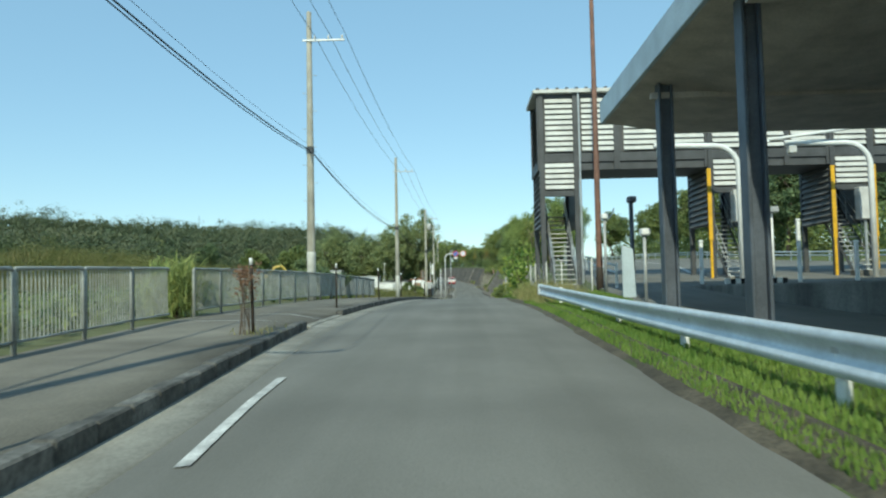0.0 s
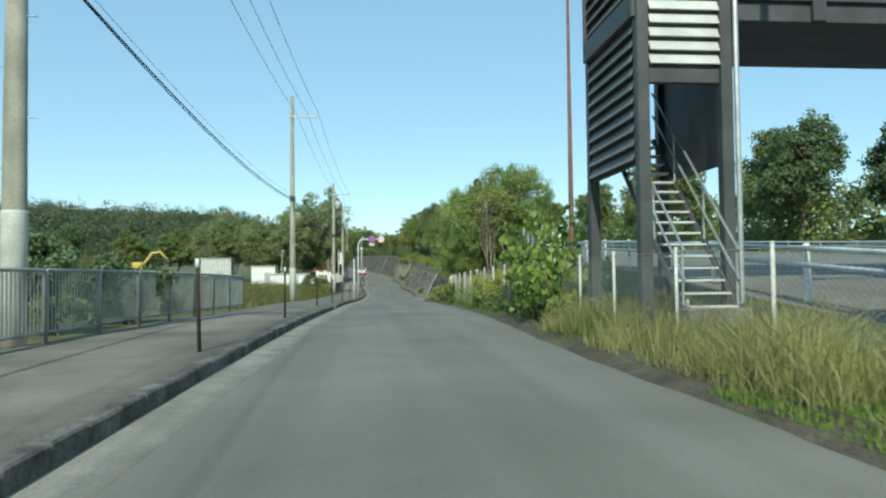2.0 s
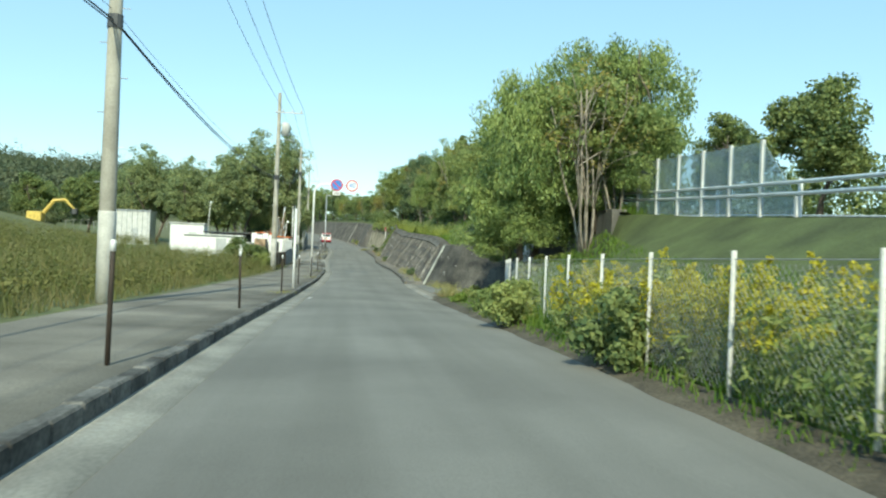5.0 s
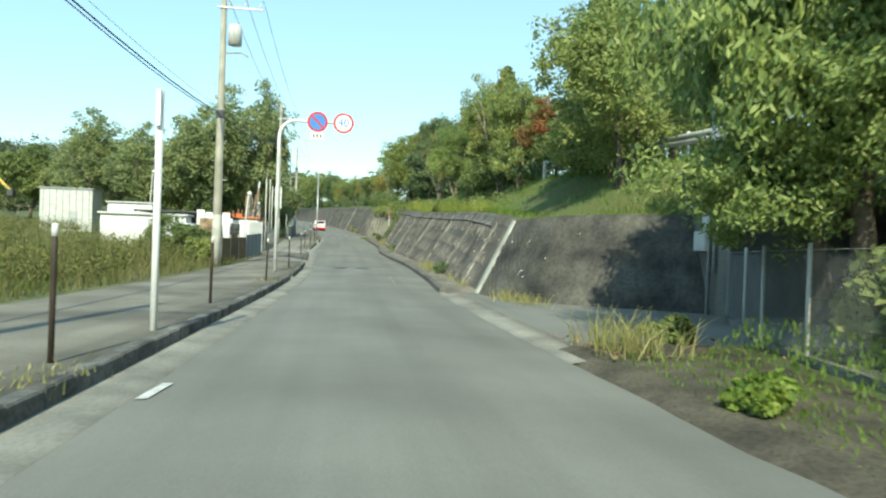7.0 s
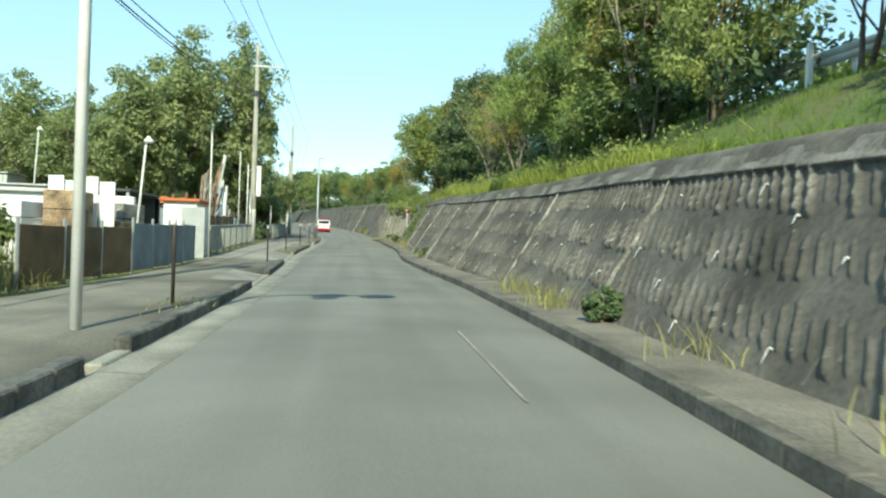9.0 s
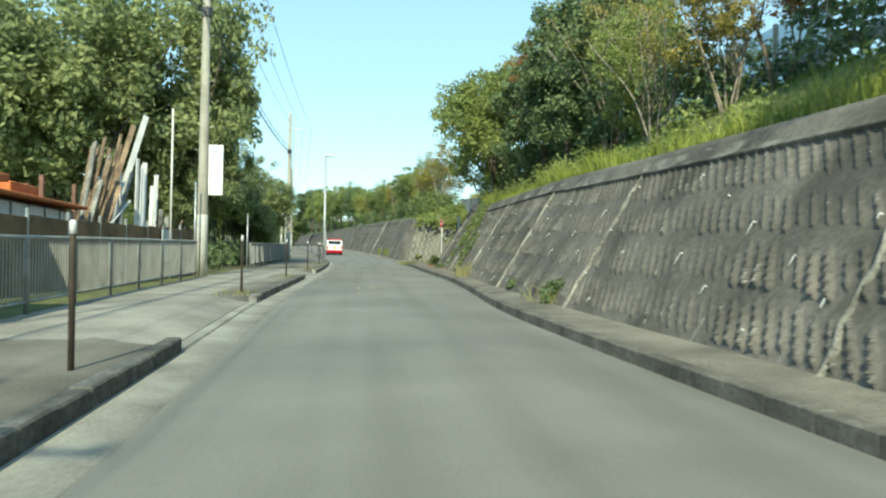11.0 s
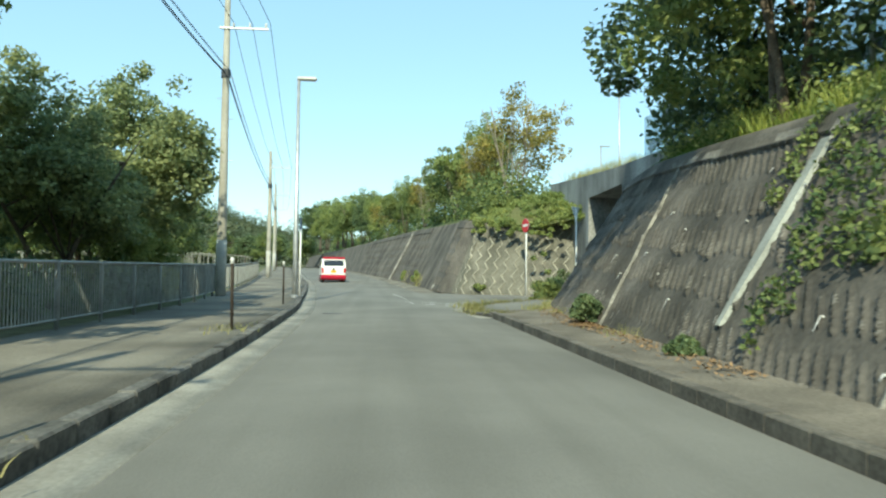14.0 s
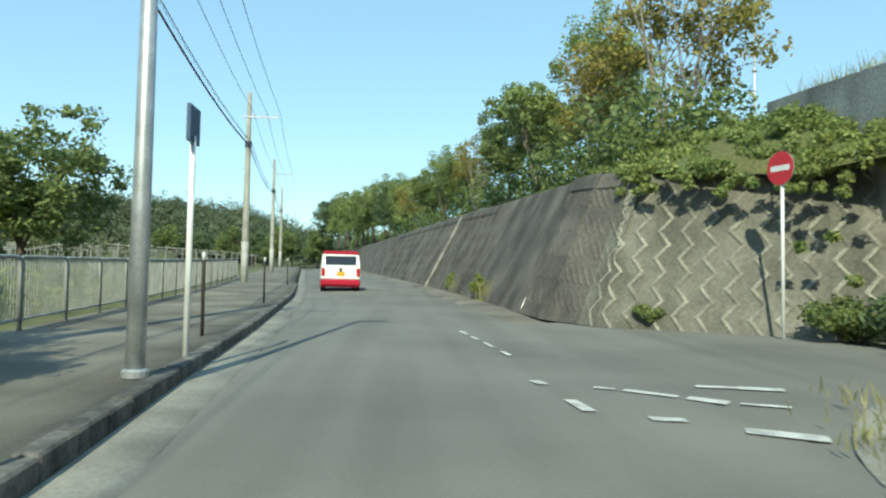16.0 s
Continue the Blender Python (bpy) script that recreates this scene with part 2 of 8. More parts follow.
LEAF_RED = leaf_mat("leaf_autumn", (0.16, 0.17, 0.05), (0.40, 0.12, 0.06), 0.4, 0.55, 0.9, 0.4)
LEAF_FAR_PALE = leaf_mat("far_foliage_pale", (0.06, 0.08, 0.034), (0.18, 0.19, 0.075), 0.25, 0.6, 0.2, 0.25)
LEAF_FAR_DEEP = leaf_mat("far_foliage_deep", (0.03, 0.052, 0.028), (0.09, 0.12, 0.055), 0.25, 0.6, 0.2, 0.25)
# paler trees of the same woods, haze likewise mixed into the green
LEAF_HAZE_PALE = leaf_mat("hazed_far_wood_foliage_pale", (0.065, 0.085, 0.048), (0.17, 0.185, 0.098), 0.2, 0.6, 0.13, 0.22)
LEAF_WITHER = leaf_mat("withered_leaf", (0.172, 0.109, 0.063), (0.347, 0.200, 0.131), 0.3)
LEAF_FAR = leaf_mat("far_foliage", (0.042, 0.07, 0.03), (0.135, 0.165, 0.064), 0.25, 0.6, 0.2, 0.25)
BLADE = leaf_mat("grass_blades", (0.071, 0.149, 0.023), (0.179, 0.257, 0.044), 0.35)
LITTER = leaf_mat("fallen_leaves", (0.161, 0.103, 0.052), (0.357, 0.231, 0.126), 0.1, 0.8)
BLADE_DRY = leaf_mat("dry_grass", (0.218, 0.230, 0.081), (0.441, 0.399, 0.179), 0.35)
FIELDBLADE = leaf_mat("field_blades", (0.098, 0.132, 0.034), (0.263, 0.226, 0.100), 0.35)
GOLD = leaf_mat("goldenrod", (0.299, 0.299, 0.034), (0.609, 0.525, 0.053), 0.35)
GLASSDARK = mat("dark_window_glass", (0.02, 0.022, 0.025), 0.08, vary=0.02, bump=0, spec=0.8)
CHROME = mat("chrome", (0.75, 0.75, 0.76), 0.12, metal=1.0, vary=0.02, bump=0)
ORANGE = mat("orange_sheet", (0.55, 0.16, 0.05), 0.7, vary=0.15)
BLUESHEET = mat("blue_grey_panel", (0.22, 0.27, 0.30), 0.55, vary=0.15, scale=1.5)
BROWNSHEET = mat("brown_panel", (0.22, 0.14, 0.07), 0.7, vary=0.2, scale=1.5)
GREENROOF = mat("pale_green_panel", (0.42, 0.52, 0.47), 0.6, vary=0.1)
WIRE = mat("dull_fence_wire", (0.33, 0.34, 0.34), 0.7, metal=0.1, vary=0.1, bump=0)
TAILRED = mat("tail_lamp_red", (0.5, 0.01, 0.015), 0.2, vary=0.03, bump=0)


# ---- mesh helpers ----
class G:
    """Gathers vertices and faces of one mesh."""

    def __init__(self):
        self.v, self.f = [], []

    def add(self, vs, fs):
        n = len(self.v)
        self.v.extend(vs)
        self.f.extend([tuple(i + n for i in f) for f in fs])
        return self

    def box(self, x0, x1, y0, y1, z0, z1, m=None):
        vs = [Vector((x, y, z)) for z in (z0, z1) for y in (y0, y1) for x in (x0, x1)]
        if m:
            vs = [m @ v for v in vs]
        return self.add([tuple(v) for v in vs], [(0, 2, 3, 1), (4, 5, 7, 6), (0, 1, 5, 4), (1, 3, 7, 5), (3, 2, 6, 7), (2, 0, 4, 6)])

    def cbox(self, x0, x1, y0, y1, z0, z1, c=0.01, m=None):
        """A box with chamfered edges."""
        vs, idx = [], {}
        X, Y, Z = (x0, x1), (y0, y1), (z0, z1)
        for i in range(2):
            for j in range(2):
                for k in range(2):
                    for a in range(3):
                        p = [X[i] + (c if i == 0 else -c), Y[j] + (c if j == 0 else -c), Z[k] + (c if k == 0 else -c)]
                        p[a] = (X[i], Y[j], Z[k])[a]
                        idx[i, j, k, a] = len(vs)
                        vs.append(Vector(p))
        if m:
            vs = [m @ v for v in vs]
        fs = []
        sq = [(0, 0), (1, 0), (1, 1), (0, 1)]
        for s in range(2):
            for a, order in ((0, lambda u, w: (s, u, w)), (1, lambda u, w: (u, s, w)), (2, lambda u, w: (u, w, s))):
                q = [idx[(*order(u, w), a)] for u, w in sq]
                flip = (s == 0) if a != 1 else (s == 1)
                fs.append(tuple(reversed(q)) if flip else tuple(q))
        for u in range(2):
            for w in range(2):
                fs.append((idx[u, w, 0, 0], idx[u, w, 1, 0], idx[u, w, 1, 1], idx[u, w, 0, 1]))
                fs.append((idx[u, 0, w, 0], idx[u, 1, w, 0], idx[u, 1, w, 2], idx[u, 0, w, 2]))
                fs.append((idx[0, u, w, 1], idx[1, u, w, 1], idx[1, u, w, 2], idx[0, u, w, 2]))
        for i in range(2):
            for j in range(2):
                for k in range(2):
                    fs.append((idx[i, j, k, 0], idx[i, j, k, 1], idx[i, j, k, 2]))
        return self.add([tuple(v) for v in vs], fs)

    def tube(self, p0, p1, r0, r1=None, n=10, cap=True):
        r1 = r0 if r1 is None else r1
        p0, p1 = Vector(p0), Vector(p1)
        d = (p1 - p0).normalized()
        a = d.orthogonal().normalized()
        b = d.cross(a)
        vs = []
        for p, r in ((p0, r0), (p1, r1)):
            for i in range(n):
                t = 2 * math.pi * i / n
                vs.append(tuple(p + (a * math.cos(t) + b * math.sin(t)) * r))
        fs = [(i, (i + 1) % n, n + (i + 1) % n, n + i) for i in range(n)]
        if cap:
            fs += [tuple(reversed(range(n))), tuple(range(n, 2 * n))]
        return self.add(vs, fs)

    def path(self, pts, r, n=8):
        """A bent tube; r a number or one per point."""
        rs = r if isinstance(r, (list, tuple)) else [r] * len(pts)
        pts = [Vector(p) for p in pts]
        vs, fs = [], []
        a = None
        for k, p in enumerate(pts):
            d = (pts[min(k + 1, len(pts) - 1)] - pts[max(k - 1, 0)]).normalized()
            a = d.orthogonal().normalized() if a is None else (a - d * a.dot(d)).normalized()
            b = d.cross(a)
            for i in range(n):
                t = 2 * math.pi * i / n
                vs.append(tuple(p + (a * math.cos(t) + b * math.sin(t)) * rs[k]))
        for k in range(len(pts) - 1):
            for i in range(n):
                fs.append((k * n + i, k * n + (i + 1) % n, (k + 1) * n + (i + 1) % n, (k + 1) * n + i))
        fs += [tuple(reversed(range(n))), tuple(range((len(pts) - 1) * n, len(pts) * n))]
        return self.add(vs, fs)

    def lathe(self, prof, n=16, at=(0, 0, 0)):
        """Turned about z; prof: (r, z)."""
        vs = [(at[0] + r * math.cos(2 * math.pi * i / n), at[1] + r * math.sin(2 * math.pi * i / n), at[2] + z) for r, z in prof for i in range(n)]
        fs = [(k * n + i, k * n + (i + 1) % n, (k + 1) * n + (i + 1) % n, (k + 1) * n + i) for k in range(len(prof) - 1) for i in range(n)]
        fs += [tuple(reversed(range(n))), tuple(range((len(prof) - 1) * n, len(prof) * n))]
        return self.add(vs, fs)

    def prism(self, outline, p0, p1):
        """outline: (x, z) pairs swept from y = p0 to p1."""
        n = len(outline)
        vs = [(x, y, z) for y in (p0, p1) for x, z in outline]
        fs = [(i, n + i, n + (i + 1) % n, (i + 1) % n) for i in range(n)] + [tuple(range(n)), tuple(reversed(range(n, 2 * n)))]
        return self.add(vs, fs)

    def mesh(self, name, material, smooth=False):
        me = bpy.data.meshes.new(name)
        me.from_pydata([tuple(v) for v in self.v], [], self.f)
        me.materials.append(material)
        if smooth:
            me.polygons.foreach_set("use_smooth", [True] * len(me.polygons))
        bm = bmesh.new()
        bm.from_mesh(me)
        bmesh.ops.recalc_face_normals(bm, faces=bm.faces)
        bm.to_mesh(me)
        bm.free()
        me.update()
        return me


def part(name, g, material, parent, label="", smooth=False):
    ob = new(name, g.mesh(name, material, smooth) if isinstance(g, G) else g)
    if parent is not None:
        ob.parent = parent
    if label:
        tagged(ob, label)
    return ob


def thing(name, at, label, category, group="", rz=0.0):
    ob = new(name)
    ob.matrix_basis = pose(*at, 0, 0, rz)
    ob.empty_display_size = 0.2
    return tagged(ob, label, category, group)


def setting(name, g, material, label, category="", smooth=False, kind="structure"):
    ob = new(name, g.mesh(name, material, smooth) if isinstance(g, G) else g)
    return tagged(ob, label, category, "", kind)


def raw_mesh(name, verts, quads, material, smooth=False):
    """A mesh straight from arrays of vertices and four-cornered faces."""
    me = bpy.data.meshes.new(name)
    verts, quads = np.asarray(verts, np.float32), np.asarray(quads, np.int32)
    me.vertices.add(len(verts))
    me.vertices.foreach_set("co", verts.ravel())
    me.loops.add(quads.size)
    me.loops.foreach_set("vertex_index", quads.ravel())
    me.polygons.add(len(quads))
    me.polygons.foreach_set("loop_start", np.arange(0, quads.size, 4, dtype=np.int32))
    me.polygons.foreach_set("loop_total", np.full(len(quads), 4, np.int32))
    if smooth:
        me.polygons.foreach_set("use_smooth", np.ones(len(quads), bool))
    me.materials.append(material)
    me.update(calc_edges=True)
    me.validate()
    return me


def grid_mesh(name, P, material, smooth=True):
    """P: an array rows x columns x 3."""
    r, c = P.shape[:2]
    i = np.arange(r * c).reshape(r, c)
    q = np.stack([i[:-1, :-1], i[:-1, 1:], i[1:, 1:], i[1:, :-1]], -1).reshape(-1, 4)
    return raw_mesh(name, P.reshape(-1, 3), q, material, smooth)


# ---- the lie of the land ----
def smooth_line(knots, reach=4.0):
    k = np.array(knots, float)
    ys = np.arange(-80, 420, 0.5)
    v = np.interp(ys, k[:, 0], k[:, 1])
    n = int(reach / 0.5)
    pad = np.r_[np.full(n, v[0]), v, np.full(n, v[-1])]
    v = np.convolve(pad, np.ones(2 * n + 1) / (2 * n + 1), "valid")
    return lambda y: np.interp(y, ys, v)


road_z = smooth_line([(-80, -2.2), (0, 0.03), (10, 0.40), (20, 0.67), (30, 0.80), (40, 0.79), (50, 0.65), (60, 0.51), (70, 0.29), (80, 0.15), (88, 0.12), (95, 0.20),
                      (102, 0.29), (110, 0.41), (120, 0.71), (130, 0.98), (140, 1.24), (150, 1.50), (160, 1.79), (170, 2.10), (184, 2.63), (200, 3.3), (250, 5.2), (420, 10)], 5)
left_x = smooth_line([(-80, -2.4), (5, -2.5), (10, -2.85), (15.4, -3.15), (22, -3.05), (30, -2.85), (46, -2.5), (60, -2.3), (78, -1.88), (91, -1.47), (98, -1.4), (103, -1.46),
                      (119, -1.86), (131, -1.7), (142, -1.62), (150, -1.76), (155, -1.92), (159.5, -2.3), (165.4, -2.72), (179, -3.9), (191, -5.4), (250, -13), (420, -36)], 2)
right_x = smooth_line([(-80, 1.95), (10, 1.95), (23, 2.05), (30, 1.85), (36, 2.1), (41, 2.37), (54, 2.72), (74, 2.8), (87, 2.95), (92, 3.28), (98, 3.42), (104, 3.5), (118, 2.95),
                       (125, 3.3), (131, 3.45), (139, 3.32), (152, 3.3), (156, 3.0), (168, 2.45), (175, 1.9), (190, 0.7), (250, -6.6), (420, -29)], 2)
walk_x = smooth_line([(-80, -5.6), (9, -5.75), (16, -6.3), (25, -6.3), (48, -5.3), (60, -5.4), (80, -5.25), (90, -4.6), (97, -4.05), (106, -4.2), (120, -4.7), (135, -4.75),
                      (142, -4.95), (155, -5.1), (163, -5.9), (172, -6.8), (191, -9.0), (250, -17), (420, -40)], 3)
exp_z = smooth_line([(-80, -1.6), (0, 0.1), (15, 0.62), (21, 0.85), (31, 1.55), (45, 2.3), (62, 3.0), (95, 4.6), (124, 5.7), (155, 6.6), (170, 7.0), (200, 8.0), (420, 14)], 5)
exp_x = smooth_line([(-80, 4.6), (15, 4.6), (24, 4.6), (31, 5.0), (45, 6.9), (62, 8.9), (95, 9.6), (150, 9.3), (172, 9.1), (200, 7.5), (250, 2.5), (420, -20)], 5)
KERB_H = 0.17


def sweep(ys, cols):
    """A sheet over the stations ys; each column gives (x, z) as functions of y."""
    P = np.zeros((len(ys), len(cols), 3))
    for j, (fx, fz) in enumerate(cols):
        P[:, j, 0], P[:, j, 1], P[:, j, 2] = fx(ys), ys, fz(ys)
    return P

# ---- ground, road, walkway ----
YS = np.r_[np.arange(-60, 210, 1.0), np.arange(210, 421, 6.0)]


def off(f, d):
    return lambda y: f(y) + d


def hill(x, y):
    """Height of the open land left of the road and far off."""
    base = road_z(np.clip(y, -80, 400))
    d = np.clip((walk_x(np.clip(y, -80, 400)) - x - 60) / 300, 0, 1)
    s = d * d * (3 - 2 * d)
    far = np.clip((y - 260) / 500, 0, 1) * np.clip((walk_x(np.clip(y, -80, 400)) - x - 18) / 70, 0, 1)
    w = walk_x(np.clip(y, -80, 400)) - x
    b = np.clip((w - np.interp(y, [45, 95, 115, 200], [7, 9, 21, 25])) / 24, 0, 1) * np.clip((y - 36) / 24, 0, 1) * np.clip((195 - y) / 40, 0, 1)
    base = base + 3.9 * b * b * (3 - 2 * b)
    wav = 3.0 * np.sin(x * 0.021 + 1.0) * np.cos(y * 0.013) * s
    e = np.clip((y - 420) / 500, 0, 1)
    return base + 0.12 + s * 15 + far * 44 + wav * 1.6 + e * 34 * (1 - far)


gx = np.r_[-1500, -1100, -800, -600, np.arange(-480, -60, 20), np.arange(-60, -12, 4.0)]
rows = []
gy = np.r_[-400, -200, np.arange(-80, 420, 5.0), np.arange(420, 1000, 40), 1300, 1800, 2600]
P = np.zeros((len(gy), len(gx) + 4, 3))
for i, y in enumerate(gy):
    yc = float(np.clip(y, -80, 419))
    w = float(walk_x(yc))
    xs = np.r_[gx, w - 3.0, w - 0.02, float(left_x(yc)) + 0.2, float(right_x(yc)) - 0.2]
    zs = hill(xs, np.full(len(xs), y))
    zs[-3] = road_z(yc) + KERB_H - 0.03
    zs[-2:] = road_z(yc) - 0.12
    if y > 420:
        zs[-4:] = zs[-5]
    P[i, :, 0], P[i, :, 1], P[i, :, 2] = xs, y, zs
setting("ground", grid_mesh("ground", P, FIELD), FIELD, "rough green and straw-coloured field with low weeds", "ground")

rz = road_z
road_cols = [(lambda y, k=k: left_x(y) + 0.42 + (right_x(y) - left_x(y) - 0.42) * k, lambda y, k=k: rz(y) + 0.05 * (1 - (2 * k - 1) ** 2) - 0.02) for k in np.linspace(0, 1, 9)]
setting("road", grid_mesh("road", sweep(YS, road_cols), ASPHALT), ASPHALT, "grey worn asphalt road rising gently between kerbs", "road")
setting("gutter", grid_mesh("gutter", sweep(YS, [(left_x, off(rz, 0.012)), (off(left_x, 0.44), off(rz, -0.008)), (off(left_x, 0.45), off(rz, -0.06))]), GUTTER), GUTTER,
        "pale concrete gutter strip along the kerb", "gutter")
DROPS = ((15.3, 19.2), (49.4, 50.2), (91.4, 92.2), (101.6, 105.6), (112.2, 119.2), (131.2, 135.7))


def drop(y):
    """1 where the kerb is lowered, 0 elsewhere."""
    y = np.asarray(y, float)
    return np.max([np.clip(np.minimum(y - a + 0.35, b + 0.35 - y) / 0.35, 0, 1) for a, b in DROPS], 0)


def pave_edge_z(y):
    return rz(y) + (KERB_H - 0.006) - drop(y) * (KERB_H - 0.045)


YP = np.r_[np.arange(-60, -14, 2.0), np.arange(-14, 200, 0.35), np.arange(200, 421, 6.0)]
setting("pavement", grid_mesh("pavement", sweep(YP, [(lambda y, k=k: walk_x(y) + (left_x(y) - 0.95 - walk_x(y)) * k, off(rz, KERB_H - 0.006)) for k in np.linspace(0, 1, 4)] + [(off(left_x, -0.165), pave_edge_z), (off(left_x, -0.16), off(rz, -0.1))]), WALKWAY, False), WALKWAY,
        "patched grey asphalt pavement behind the kerb", "pavement")

# right: verge, embankment and the raised expressway, cut by the side road
def right_sheet(name, ys, cols, material, label, category):
    return setting(name, grid_mesh(name, sweep(ys, cols), material), material, label, category)


def wall_base_x(y):
    return np.interp(y, [76, 81.2, 82.7, 83.7, 84.8, 86, 89, 95, 104, 118, 125, 143, 147, 150.5, 153, 154.9, 155.2, 158], [8.2, 8.2, 5.9, 4.9, 4.3, 3.95, 3.85, 4.12, 4.3, 3.8, 3.85, 4.42, 4.58, 4.8, 5.12, 5.4, 8.9, 8.9])


def wall_top_z(y):
    return np.interp(y, [76, 82, 86, 91, 93, 98, 108, 118, 124, 135, 140, 147, 151, 153, 158], [2.5, 2.45, 2.3, 2.62, 2.72, 2.98, 3.3, 3.65, 3.98, 4.4, 4.6, 5.2, 5.5, 5.6, 5.6])


BATTER = 0.64


def wall_top_x(y):
    return wall_base_x(y) + BATTER * (wall_top_z(y) - road_z(y) - 0.1)


ys_a = np.arange(-60, 76, 1.0)


def court(y):
    """0 along the grass bank, 1 where the ground opens out before the first underpass."""
    return np.clip((y - 66.5) / 4.5, 0, 1)


right_sheet("verge", ys_a, [(right_x, off(rz, -0.03)), (off(right_x, 0.35), off(rz, 0.05)), (off(right_x, 0.9), off(rz, 0.08)), (lambda y: np.minimum(right_x(y) + 1.6, exp_x(y) - 0.6), off(rz, 0.1)), (lambda y: np.minimum(right_x(y) + 2.4, exp_x(y) - 0.3) * (1 - court(y)) + 8.35 * court(y), lambda y: (rz(y) * 0.8 + exp_z(y) * 0.2) * (1 - court(y)) + rz(y) * court(y) + 0.1),
                             (lambda y: exp_x(y) * (1 - court(y)) + 8.5 * court(y), lambda y: exp_z(y) * (1 - court(y)) + 3.4 * court(y)), (lambda y: np.maximum(exp_x(y), 4.0) + 0.02, exp_z)], MOWN, "mown green grass verge and bank beside the road", "grass verge")
right_sheet("soil_edge", np.arange(-30, 76, 1.0), [(lambda y: right_x(y) - 0.06 + 0.05 * np.sin(y * 2.3) + 0.05 * np.sin(y * 5.1), off(rz, -0.035)), (off(right_x, 0.2), off(rz, 0.045)), (off(right_x, 0.36), off(rz, 0.07)), (lambda y: right_x(y) + 0.38 + 0.6 * np.clip((y - 62) / 6, 0, 1), off(rz, 0.115)),
                                                   (lambda y: right_x(y) + 0.4 + 1.3 * np.clip((y - 62) / 6, 0, 1) + 0.3 * np.clip((y - 70) / 3, 0, 1), off(rz, 0.12)), (lambda y: right_x(y) + 0.42 + 1.3 * np.clip((y - 62) / 6, 0, 1) + 0.3 * np.clip((y - 70) / 3, 0, 1), off(rz, 0.0))],
            SOIL, "dark soil and leaf litter along the road edge", "verge")
ys_w = np.arange(82, 154.8, 0.5)
right_sheet("forecourt", np.arange(73.6, 87.1, 0.25), [(off(right_x, 0.4), off(rz, -0.02)), (off(right_x, 0.43), off(rz, 0.03)), (lambda y: np.maximum(np.minimum(wall_base_x(y), 3.3 + (y - 73.6) * 3.8), right_x(y) + 0.6) + 0.3, lambda y: rz(y) + 0.045 + 0.06 * np.clip((79 - y) / 3, 0, 1))],
            ASPHALT, "worn asphalt forecourt before the low underpass", "forecourt")
right_sheet("wall_foot", np.r_[np.arange(86.0, 90, 0.25), np.arange(90, 154, 1.0)], [(off(right_x, -0.05), off(rz, -0.035)), (off(right_x, 0.14), off(rz, 0.0)), (off(right_x, 0.15), lambda y: rz(y) + 0.13 * np.clip((y - 85.8) / 1.2, 0, 1)), (lambda y: wall_base_x(y) + 0.4, lambda y: rz(y) + 0.05 + 0.13 * np.clip((y - 85.8) / 1.2, 0, 1))],
            FOOTWAY, "narrow worn concrete strip at the wall's foot", "verge")
right_sheet("wall_foot_far", np.arange(168, 421, 2.0), [(off(right_x, -0.02), off(rz, -0.04)), (off(right_x, 0.15), lambda y: rz(y) - 0.06 + 0.08 * np.clip((y - 169) / 5, 0, 1)), (lambda y: np.interp(y, [168, 175, 183, 192, 210, 250, 420], [4.3, 3.2, 2.6, 1.6, -0.6, -5.4, -27]), lambda y: rz(y) - 0.06 + 0.12 * np.clip((y - 169) / 5, 0, 1))],
            WALKWAY, "narrow asphalt strip below the curving wall", "verge")
right_sheet("slope", ys_w, [(off(wall_top_x, 0.25), off(wall_top_z, -0.04)), (off(wall_top_x, 0.9), off(wall_top_z, 0.15)), (lambda y: np.maximum(exp_x(y) - 0.8, wall_top_x(y) + 1.4), off(exp_z, -0.25)),
                             (lambda y: np.maximum(exp_x(y), wall_top_x(y) + 1.8), exp_z)], GRASSGROUND, "sunlit grass slope above the retaining wall", "grass slope")
ys_e = np.arange(-60, 421, 3.0)
right_sheet("expressway", ys_e, [(exp_x, off(exp_z, 0.004)), (off(exp_x, 20), off(exp_z, 0.05))], ASPHALT, "wide asphalt carriageway of the raised expressway", "road")
right_sheet("far_bank", ys_e, [(off(exp_x, 20), off(exp_z, 0.0)), (off(exp_x, 24), off(exp_z, 0.6)), (off(exp_x, 40), off(exp_z, 1.6)), (off(exp_x, 400), off(exp_z, 9)), (off(exp_x, 1500), off(exp_z, 30))],
            GRASSGROUND, "grass bank rising beyond the expressway", "grass bank")


# retaining walls with a cast relief
def along(pts, step):
    """Points every step metres along a bent line, with the normal to its right."""
    p = np.array(pts, float)
    seg = np.linalg.norm(np.diff(p, axis=0), axis=1)
    s = np.r_[0, np.cumsum(seg)]
    t = np.arange(0, s[-1], step)
    q = np.stack([np.interp(t, s, p[:, 0]), np.interp(t, s, p[:, 1])], 1)
    n = 5
    ker = np.ones(2 * n + 1) / (2 * n + 1)
    for c in range(2):
        q[:, c] = np.convolve(np.r_[[q[0, c]] * n, q[:, c], [q[-1, c]] * n], ker, "valid")
    d = np.gradient(q, axis=0)
    d /= np.linalg.norm(d, axis=1)[:, None]
    return t, q, np.stack([d[:, 1], -d[:, 0]], 1)


